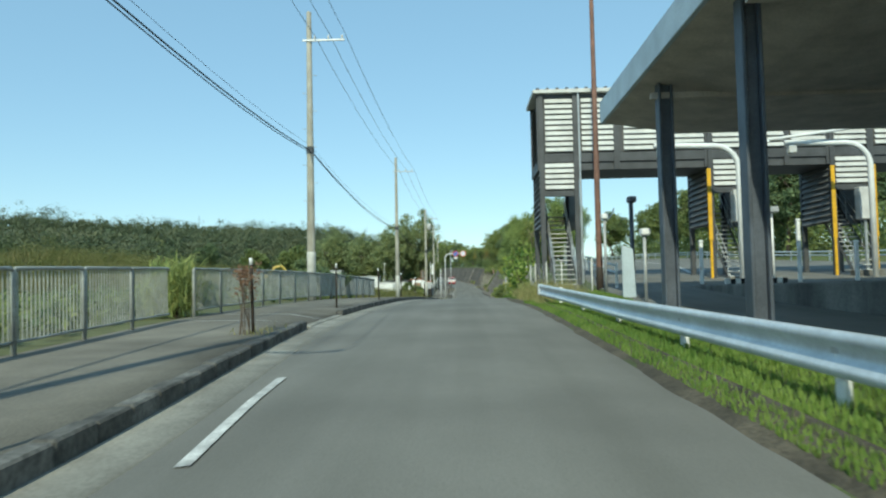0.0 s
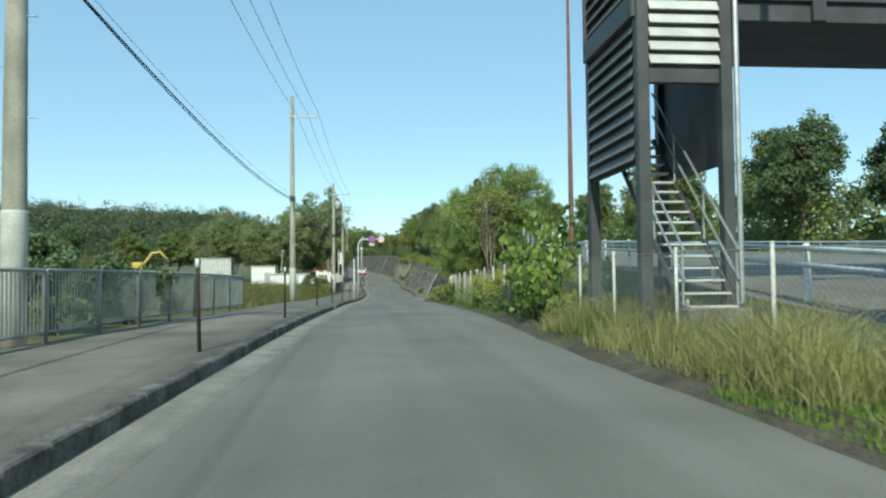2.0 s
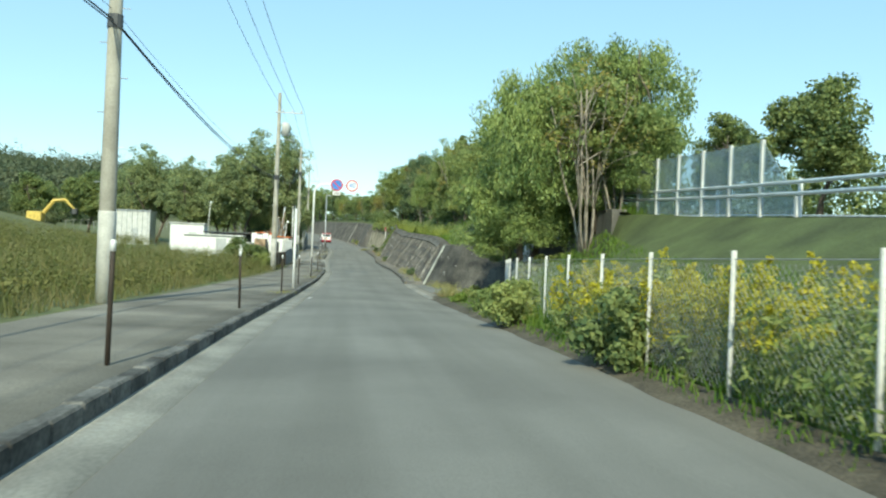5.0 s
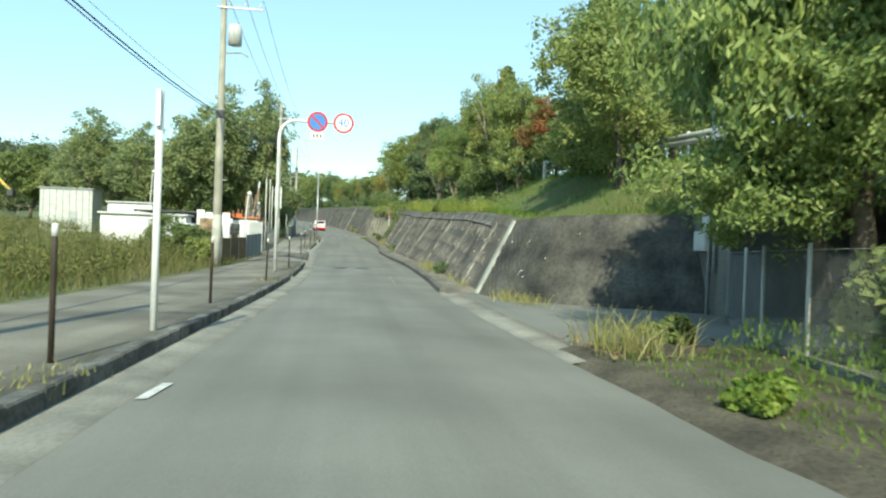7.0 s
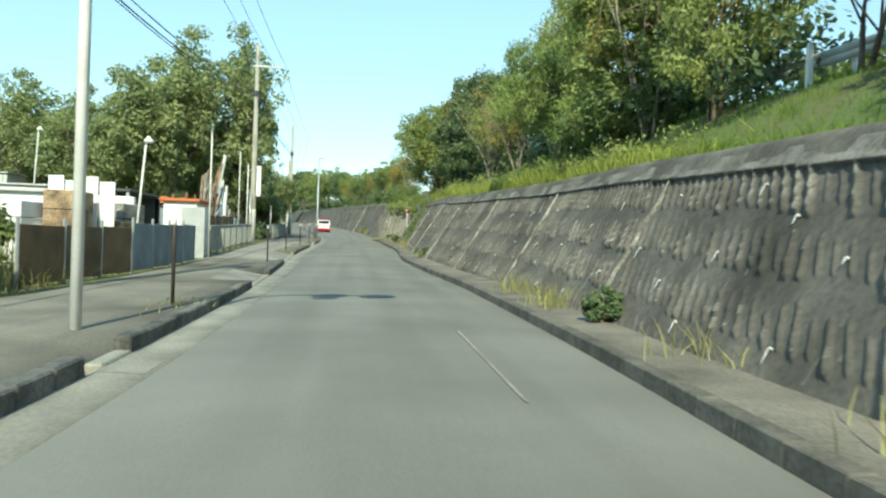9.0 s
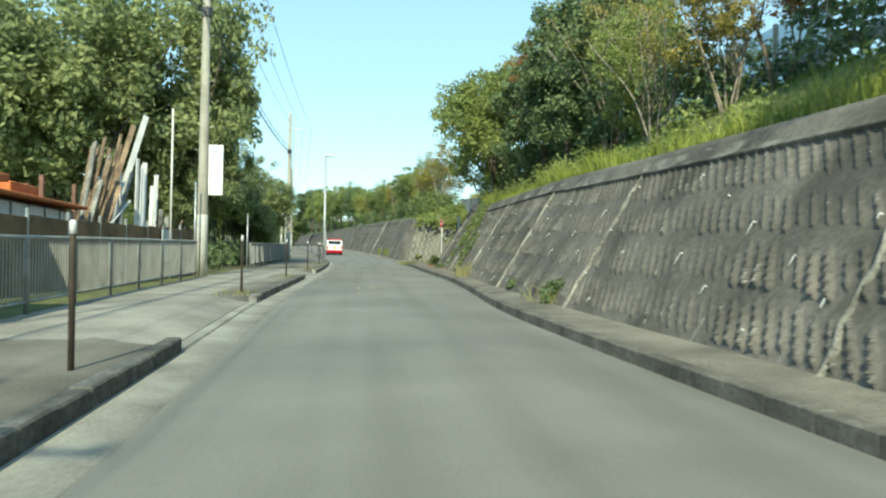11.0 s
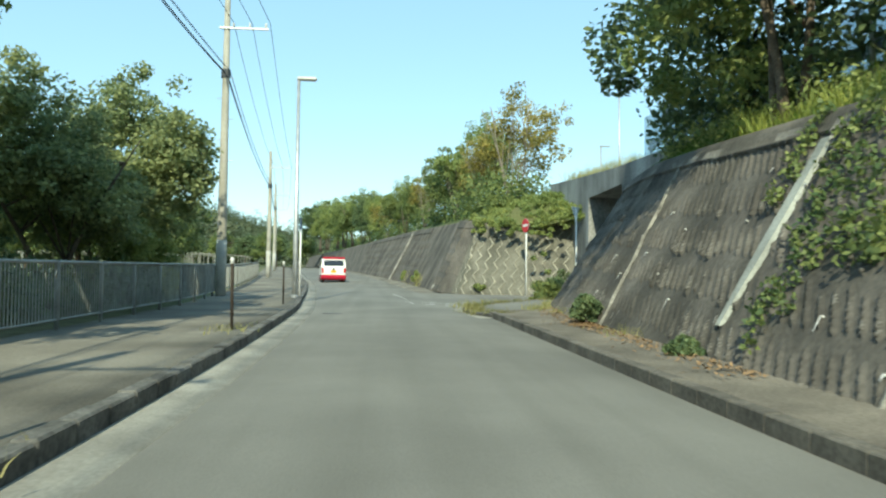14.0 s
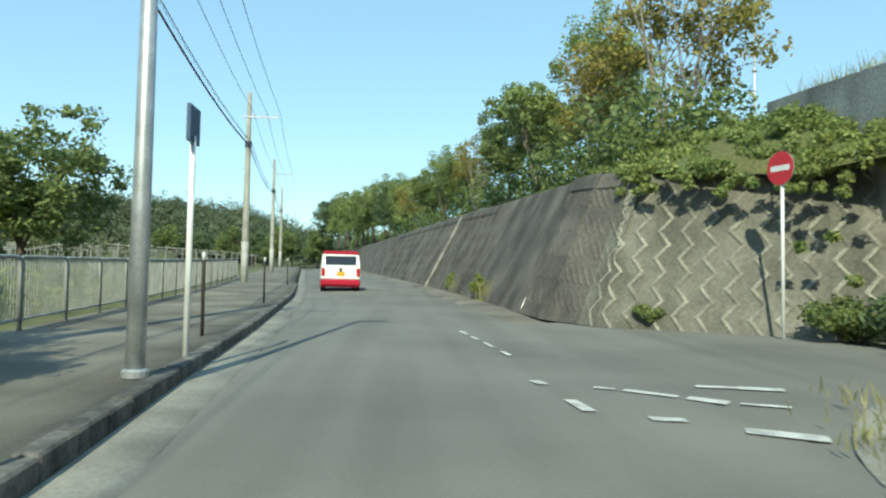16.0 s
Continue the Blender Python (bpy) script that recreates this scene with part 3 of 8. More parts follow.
def vnoise(a, b, seed):
    """Smooth value noise in two directions."""
    rng = np.random.RandomState(seed)
    T = rng.rand(256, 256)
    i, j = np.floor(a).astype(int), np.floor(b).astype(int)
    u, w = a - i, b - j
    u, w = u * u * (3 - 2 * u), w * w * (3 - 2 * w)
    f = lambda x, y: T[x % 256, y % 256]
    return (f(i, j) * (1 - u) + f(i + 1, j) * u) * (1 - w) + (f(i, j + 1) * (1 - u) + f(i + 1, j + 1) * u) * w


def ribs(t, h, H):
    """Level rows of short upright ribs with ragged ends between plain swelling bands, below a smooth coping that stands proud."""
    down = H - h
    cop = 0.44
    hh = (down - cop) / 0.72 + 0.08 * vnoise(t * 0.35, h * 0.0 + 0.5, 11)
    row = np.floor(hh)
    inr = hh - row
    ph = (t - 0.8 * h) / 0.24 + 0.25 * vnoise(t * 1.1, row * 3.1 + 0.5, 3)
    col = np.floor(ph)
    u = ph - col
    r1 = vnoise(col * 3.7 + 0.5, row * 5.3 + 0.5, 5)
    r2 = vnoise(col * 2.1 + 0.5, row * 1.7 + 0.5, 6)
    lo, hi = np.where(row < 1, -0.1, 0.02 + 0.3 * r1), 0.72 + 0.28 * r2
    edge = np.clip(np.minimum((inr - lo) / 0.05, (hi - inr) / 0.1), 0, 1)
    rib = np.clip(1.6 - np.abs(u - 0.5) / 0.085, 0, 1) * edge * (0.3 + 0.9 * r2 * (0.4 + 1.2 * vnoise(t * 0.5, h * 0.9, 14))) * np.where(row < 1, 0.9, 0.45 + 0.7 * inr)
    d = 0.075 * rib + 0.02 * (vnoise(t * 1.3, h * 2.0, 7) - 0.5) + 0.012 * (vnoise(t * 8, h * 8, 8) - 0.5)
    top = t > 11.0
    d = np.where(top & (down < cop), 0.055 + 0.008 * vnoise(t * 3, h * 3, 2), d)
    d = np.where(top & (down > cop - 0.05) & (down < cop + 0.02), 0.08, d)
    plain = np.where(t < 5.6, 1.0, np.clip((9.4 - t) / 1.6, 0, 0.62))
    return d * (1 - plain) + plain * (0.02 * (vnoise(t * 2, h * 2, 21) - 0.5) + 0.012 * (t % 2.7 < 1.2))


def zigzag(t, h, H):
    """Upright zigzag bands about 0.5 m apart, each with a raised lip."""
    saw = np.abs(((h / 0.7) % 1) - 0.5) * 2
    ph = (t + 0.25 * saw + 0.06 * vnoise(t, h * 1.5, 13)) / 0.5
    u = ph - np.floor(ph)
    ridge = np.clip(1.3 - np.abs(u - 0.5) / 0.1, 0, 1)
    return 0.05 * ridge + 0.03 * (vnoise(t * 2, h * 2, 9) - 0.5) + 0.008 * (vnoise(t * 10, h * 10, 4) - 0.5)


def wall_face(pts, zb, zt, batter, relief, step, rows_n):
    t, q, n = along(pts, step)
    y = q[:, 1]
    b, top = zb(t, q), zt(t, q)
    k = np.linspace(0, 1, rows_n)
    H = (top - b)[:, None] * k
    D = relief(np.repeat(t[:, None], rows_n, 1), H * 1.18, (top - b)[:, None] * 1.18) * np.clip((1 - k) * 40, 0, 1)
    out = (batter(t)[:, None] if callable(batter) else batter) * H - D
    P = np.zeros((len(t), rows_n + 2, 3))
    P[:, :rows_n, 0] = q[:, :1] + n[:, :1] * out
    P[:, :rows_n, 1] = q[:, 1:] + n[:, 1:] * out
    P[:, :rows_n, 2] = b[:, None] + H
    for j, (o, dz) in enumerate(((0.32, 0.0), (0.36, -0.6))):
        P[:, rows_n + j, 0] = q[:, 0] + n[:, 0] * (out[:, -1] + o)
        P[:, rows_n + j, 1] = q[:, 1] + n[:, 1] * (out[:, -1] + o)
        P[:, rows_n + j, 2] = top + dz
    return P


WALL_PATH = [(8.7, 80.95), (8.3, 81.2), (5.9, 82.7), (4.9, 83.7), (4.3, 84.8), (3.97, 86)] + [(float(wall_base_x(y)), y) for y in (89, 95, 104, 111, 118, 125, 134, 143, 147, 150.5, 153, 154.9)]
PA = wall_face(WALL_PATH, lambda t, q: road_z(q[:, 1]) + 0.04, lambda t, q: wall_top_z(q[:, 1]), lambda t: np.interp(t, [0, 3, 7.2, 12], [0.38, 0.42, 0.51, BATTER]), ribs, 0.022, 96)
end = PA[-1].copy()
end[:, 0] = 9.3
end[:, 1] = 155.1
PA = np.concatenate([PA, end[None]])
SPLIT = int(7.3 / 0.022)
wall_east = setting("wall_east", grid_mesh("wall_east", PA[SPLIT:], WALLMAT, False), WALLMAT, "dark weathered battered concrete retaining wall with cast ribs", "retaining wall")
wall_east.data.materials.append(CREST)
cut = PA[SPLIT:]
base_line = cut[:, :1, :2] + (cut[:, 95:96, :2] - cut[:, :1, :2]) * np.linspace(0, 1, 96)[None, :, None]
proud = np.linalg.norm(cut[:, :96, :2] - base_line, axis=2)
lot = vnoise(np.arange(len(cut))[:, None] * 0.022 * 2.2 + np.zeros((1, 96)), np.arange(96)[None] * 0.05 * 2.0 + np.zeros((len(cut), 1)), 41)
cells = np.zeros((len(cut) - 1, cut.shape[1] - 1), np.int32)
# proud faces get the paler crest colour, in patches
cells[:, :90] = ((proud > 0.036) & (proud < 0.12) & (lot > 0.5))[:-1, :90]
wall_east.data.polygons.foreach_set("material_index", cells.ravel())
# part of the tree shadow on this wall is in its colour
wall_wing = setting("wall_wing", grid_mesh("wall_wing", PA[:SPLIT + 1], STAINED_SHADED, False), STAINED_SHADED, "smooth battered concrete wing wall blotched black with damp", "retaining wall")
ZPATH = [(9.3, 164.2), (6.9, 165.6), (5.4, 166.7), (4.1, 167.7), (3.3, 169.6), (2.85, 175), (2.2, 183), (1.2, 192), (-1.0, 210), (-5.8, 250), (-27.5, 420)]


def top_b(t, q):
    return np.interp(q[:, 1], [164, 166, 168, 172, 190, 250, 420], [5.6, 5.3, 5.6, 5.9, 6.8, 8.6, 14])


def corner_relief(t, h, H):
    """Zigzags on the side road's face, passing into ribs round the bend."""
    f = np.clip((t - 6.2) / 0.9, 0, 1)
    return zigzag(t, h, H) * (1 - f) + 0.6 * ribs(t + 20, h, H) * f


PB = wall_face(ZPATH[:5] + [(3.1, 172.0)], lambda t, q: road_z(q[:, 1]) + 0.02, top_b, 0.42, corner_relief, 0.024, 160)
wall_corner = setting("wall_corner", grid_mesh("wall_corner", PB, ZIGMAT, False), ZIGMAT, "pale stained concrete corner wall with cast zigzag relief", "retaining wall")
zt, zq, _n = along(ZPATH[:5] + [(3.1, 172.0)], 0.024)
zb_all, zt_all = road_z(zq[:, 1]) + 0.02, top_b(zt, zq)
zk = np.linspace(0, 1, 160)
zh = (zt_all - zb_all)[:, None] * zk * 1.18
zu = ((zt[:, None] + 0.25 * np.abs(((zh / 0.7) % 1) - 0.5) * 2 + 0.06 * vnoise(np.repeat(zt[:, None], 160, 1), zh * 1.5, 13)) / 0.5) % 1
# ridge faces that get the pale colour, lit edge painted in with the wear
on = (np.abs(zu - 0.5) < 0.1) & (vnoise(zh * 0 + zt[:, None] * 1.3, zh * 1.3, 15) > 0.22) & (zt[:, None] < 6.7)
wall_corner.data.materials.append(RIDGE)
wall_corner.data.materials.append(WALLMAT)
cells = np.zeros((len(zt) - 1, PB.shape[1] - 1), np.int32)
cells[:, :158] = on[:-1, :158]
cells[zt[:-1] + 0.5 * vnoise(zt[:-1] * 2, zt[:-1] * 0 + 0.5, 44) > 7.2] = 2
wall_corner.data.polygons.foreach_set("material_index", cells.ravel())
PC = wall_face([(3.1, 172.0), (2.85, 175), (2.2, 183), (1.2, 192), (-1.0, 210), (-2.2, 220)], lambda t, q: road_z(q[:, 1]) + 0.02, top_b, 0.5, ribs, 0.06, 56)
PD = wall_face([(-2.0, 218.4), (-5.8, 250), (-27.5, 420)], lambda t, q: road_z(q[:, 1]) + 0.02, top_b, 0.5, lambda t, h, H: 0.05 * (vnoise(t * 2, h * 2, 9) - 0.5), 0.6, 12)
setting("wall_distant", grid_mesh("wall_distant", PD, WALLMAT, False), WALLMAT, "dark concrete retaining wall far uphill", "retaining wall")
wall_far = setting("wall_far", grid_mesh("wall_far", PC, WALLMAT, False), WALLMAT, "dark weathered concrete retaining wall curving away uphill", "retaining wall")

# first underpass beside the wing wall
g = G()
g.box(8.3, 8.8, 70.6, 75.4, -0.2, 3.6)
g.box(8.3, 8.8, 80.4, 82.0, -0.2, 3.6)
g.box(8.3, 8.8, 75.4, 80.4, 2.68, 3.6)
g.add([(8.3, 82.0, -0.2), (8.3, 84.3, -0.2), (8.3, 84.3, 3.3), (8.3, 82.0, 3.6), (8.8, 82.0, -0.2), (8.8, 84.3, -0.2), (8.8, 84.3, 3.3), (8.8, 82.0, 3.6)], [(0, 1, 2, 3), (7, 6, 5, 4), (0, 4, 5, 1), (1, 5, 6, 2), (2, 6, 7, 3)])
setting("underpass_wall", g, CONCRETE, "streaked grey concrete portal wall of a low underpass", "portal wall")
passage = tagged(new("underpass_passage"), "dim concrete passage under the expressway", "tunnel", "", "structure")
for nm, box in (("side_wall", (8.8, 26, 75.0, 75.4, -0.2, 3.0)), ("side_wall", (8.8, 26, 80.4, 80.8, -0.2, 3.0)), ("deck", (8.8, 26, 75.4, 80.4, 2.68, 3.0)), ("end_wall", (25.6, 26, 75.4, 80.4, -0.2, 2.68))):
    part(nm, G().box(*box), CONCRETE, passage)
setting("passage_floor", grid_mesh("passage_floor", sweep(np.arange(75.2, 81, 0.5), [(lambda y: y * 0 + 8.3, off(rz, 0.04)), (lambda y: y * 0 + 26, off(rz, 0.1))]), ASPHALT), ASPHALT, "asphalt floor of the underpass", "road")
bank_y = np.arange(70.0, 85.0, 1.0)
right_sheet("portal_bank", bank_y, [(lambda y: y * 0 + 8.55, lambda y: y * 0 + 3.5), (lambda y: y * 0 + 8.95, lambda y: np.minimum(exp_z(y) - 0.1, 3.75)), (off(exp_x, 0.3), exp_z)], GRASSGROUND, "grass bank on top of the underpass wall", "grass bank")

# side road and underpass
setting("side_road", grid_mesh("side_road", sweep(np.arange(152.5, 169.5, 0.5), [(off(right_x, -0.05), off(rz, -0.03)), (lambda y: right_x(y) * 0 + 6, off(rz, 0.05)), (lambda y: y * 0 + 34, off(rz, 0.15))]), ASPHALT), ASPHALT,
        "asphalt side road leading into the underpass", "road")
g = G()
X0, X1 = 9.0, 9.5
for face in ([(152.2, 1.2), (158.8, 1.2), (158.8, 6.1), (152.2, 6.1)], [(163.1, 1.2), (170.0, 1.2), (170.0, 6.1), (163.1, 6.1)],
             [(152.2, 6.1), (170.0, 6.1), (170.0, 7.62), (165.0, 7.2), (160.0, 6.84), (156.5, 6.68), (152.2, 6.5)]):
    k = len(face)
    g.add([(x, y, z) for x in (X0, X1) for y, z in face], [tuple(range(k)), tuple(reversed(range(k, 2 * k)))] + [(i, (i + 1) % k, k + (i + 1) % k, k + i) for i in range(k)])
setting("underpass_portal", g, PORTAL, "stained grey concrete portal wall of the underpass", "portal wall")
tunnel = tagged(new("underpass_tunnel"), "dim concrete walls and deck of the underpass", "tunnel", "", "structure")
for nm, box in (("side_wall", (X1, 30, 158.3, 158.8, 1.2, 6.4)), ("side_wall", (X1, 30, 163.1, 163.6, 1.2, 6.4)), ("deck", (X1, 30, 158.8, 163.1, 6.1, 6.5)), ("end_wall", (29.6, 30, 158.8, 163.1, 1.2, 6.1))):
    part(nm, G().box(*box), PORTAL, tunnel)
ys_c = np.arange(164.5, 421, 3.0)


def far_top_x(y):
    return np.interp(y, [164, 168, 172, 183, 192, 210, 250, 420], [8.5, 5.6, 5.0, 4.4, 3.7, 1.7, -3.0, -24])


right_sheet("slope_far", np.r_[np.arange(168.5, 200, 1.0), np.arange(200, 421, 4.0)], [(far_top_x, lambda y: top_b(None, np.stack([y, y], 1)) - 0.05), (off(far_top_x, 1.5), lambda y: top_b(None, np.stack([y, y], 1)) + 0.7), (lambda y: np.maximum(exp_x(y), far_top_x(y) + 2.4), exp_z)],
            GRASSGROUND, "grass slope above the curving wall", "grass slope")

# ---- foliage ----
def leaf_cloud(rng, centres, radii, per, size, long=1.5, up=0.3, hang=0.0, out=0.6, mess=0.6, droop=0.0):
    """Small four-cornered leaves scattered round clump centres."""
    n = len(centres) * per
    c = np.repeat(centres, per, 0)
    r = np.repeat(radii, per)
    d = rng.normal(size=(n, 3))
    d /= np.linalg.norm(d, axis=1)[:, None]
    rad = r * rng.rand(n) ** 0.45
    p = c + d * rad[:, None] * (1, 1, 0.8)
    p[:, 2] -= hang * rng.rand(n)
    nrm = d * out + rng.normal(size=(n, 3)) * mess + (0, 0, up)
    nrm /= np.linalg.norm(nrm, axis=1)[:, None]
    a = np.cross(nrm, rng.normal(size=(n, 3)))
    a /= np.linalg.norm(a, axis=1)[:, None]
    if droop:
        a = a * (1 - droop) + np.array([0, 0, -droop])
        a /= np.linalg.norm(a, axis=1)[:, None]
    b = np.cross(nrm, a)
    b /= np.maximum(np.linalg.norm(b, axis=1), 1e-3)[:, None]
    s = size * (0.6 + 0.8 * rng.rand(n))[:, None]
    V = np.stack([p - a * s * long * 0.5, p - b * s * 0.42, p + a * s * long * 0.5, p + b * s * 0.42], 1).reshape(-1, 3)
    return V, np.arange(n * 4).reshape(-1, 4)


def crown_points(rng, n, rx, ry, rz_, lo=-0.75):
    """Clump centres through an uneven crown, most of them near its outside."""
    m = 11 if n < 300 else 19
    lobes = []
    while len(lobes) < m:
        d = rng.normal(size=3)
        d /= np.linalg.norm(d)
        if d[2] < lo:
            continue
        lobes.append((d * (0.42 + 0.34 * rng.rand()), 0.26 + 0.22 * rng.rand()))
    out = []
    while len(out) < n:
        c, r = lobes[rng.randint(m)]
        d = rng.normal(size=3)
        d /= np.linalg.norm(d)
        if d[2] < -0.7:
            continue
        p = c + d * r * (0.45 + 0.55 * rng.rand() ** 0.5)
        if p[2] < -0.96:
            continue
        out.append(p * (rx, ry, rz_))
    return np.array(out)


def cone_points(rng, n, r, rz_):
    """Clump centres of an upright crown that narrows to a point, with uneven shoots."""
    u = rng.rand(n) ** 1.2
    a = rng.rand(n) * 2 * np.pi
    rad = r * ((1 - u) ** 0.8 * (0.6 + 0.6 * vnoise(a * 1.6 + 9, u * 7, 77)) + 0.03) * (0.4 + 0.6 * rng.rand(n) ** 0.5)
    return np.stack([rad * np.cos(a), rad * np.sin(a), (2 * u - 1) * rz_], 1), 0.35 + 0.65 * (1 - u)


def tree_meshes(seed, h, crown_r, trunk_h, stems, bark, leaf, clumps=110, per=46, leaf_size=0.13, flat=1.0, sparse=1.0, cone=False, droop=0.0, long=1.5):
    """The trunk mesh and the crown mesh of a tree that stands at the origin."""
    rng = np.random.RandomState(seed)
    rzc = (h - trunk_h) / 2 * flat
    cz = h - rzc
    pts, thin = cone_points(rng, clumps, crown_r, rzc) if cone else (crown_points(rng, clumps, crown_r, crown_r, rzc), 1.0)
    pts = pts + (0, 0, cz)
    g = G()
    for s in range(stems):
        a = 2 * math.pi * s / stems + rng.rand()
        lean = 0.0 if stems == 1 else 0.22
        r0 = 0.035 * h / (stems ** 0.5) * 0.55
        base = Vector((0.12 * math.cos(a) * (stems > 1), 0.12 * math.sin(a) * (stems > 1), -0.15))
        line, p = [base], base.copy()
        steps = 7
        dv = Vector((lean * math.cos(a), lean * math.sin(a), 1)).normalized()
        for k in range(steps):
            dv = (dv + Vector(rng.normal(size=3) * 0.09)).normalized()
            dv.z = max(dv.z, 0.6)
            p = p + dv * (h * 0.8 / steps)
            line.append(p.copy())
        g.path(line, [max(0.02, r0 * (1.25 if k == 0 else 1 - 0.86 * k / steps)) for k in range(steps + 1)], 8)
        for _ in range(9 if stems == 1 else 6):
            k = rng.randint(2, steps)
            q = line[k]
            tgt = Vector(pts[rng.randint(len(pts))])
            mid = q.lerp(tgt, 0.5) + Vector((0, 0, 0.15 * h * 0.3))
            g.path([q, q.lerp(mid, 0.6), mid, tgt], [r0 * 0.38, r0 * 0.28, r0 * 0.18, 0.012], 5)
    V, Q = leaf_cloud(rng, pts, crown_r * (0.11 + 0.13 * rng.rand(len(pts))) * sparse * thin, per, leaf_size, long, droop=droop)
    return g.mesh("trunk", bark, True), raw_mesh("crown", V, Q, leaf)


TREES = {}


def tree(kind, x, y, z, h, rz_=0.0, wide=1.0, label="", name="tree", group=""):
    trunk, crown, h0 = TREES[kind]
    ob = thing(name, (x, y, z), label, "tree", group, rz_)
    s = h / h0
    for nm, me in (("trunk", trunk), ("crown", crown)):
        o = part(nm, me, None, ob)
        o.scale = (s * wide, s * wide, s)
    return ob


for key, args in dict(
        broad=(11, 8, 2.9, 0.9, 1, BARK, LEAF_MID, 230, 80, 0.125),
        dense=(12, 8, 3.2, 0.5, 1, BARK, LEAF_DARK, 230, 80, 0.13),
        clumpy=(23, 8, 3.2, 0.5, 1, BARK, LEAF_GLOSS, 290, 150, 0.062, 1.1, 1.0, False, 0.55, 2.5),
        bare=(25, 6, 1.9, 1.5, 6, PALEBARK, LEAF_OLIVE, 70, 22, 0.06),
        pointed=(24, 8, 2.3, 0.5, 1, BARK, LEAF_MID, 330, 62, 0.105, 1.0, 1.0, True),
        light=(13, 7, 2.4, 1.5, 5, PALEBARK, LEAF_LIGHT, 100, 50, 0.15),
        olive=(14, 6, 2.5, 0.9, 6, PALEBARK, LEAF_OLIVE, 110, 46, 0.085, 1.0, 0.95, False, 0.2, 1.8),
        autumn=(15, 6, 2.2, 0.9, 2, BARK, LEAF_RED, 110, 70, 0.09),
        mixed=(18, 7, 2.8, 0.6, 3, BARK, LEAF_LIGHT, 210, 90, 0.085, 1.1, 1.0, False, 0.35, 2.0),
        airy=(22, 7, 2.9, 2.4, 3, BARK, LEAF_DARK, 230, 60, 0.095),
        fine=(19, 13, 4.4, 0.8, 2, BARK, LEAF_GREY, 420, 76, 0.18),
        tall=(16, 14, 4.6, 0.8, 1, BARK, LEAF_DARK, 380, 46, 0.26),
        tallmid=(17, 13, 4.8, 0.7, 1, BARK, LEAF_MID, 380, 46, 0.26)).items():
    TREES[key] = (*tree_meshes(*args), args[1])

# ---- trees ----
SL = "leafy green tree on the slope above the wall"
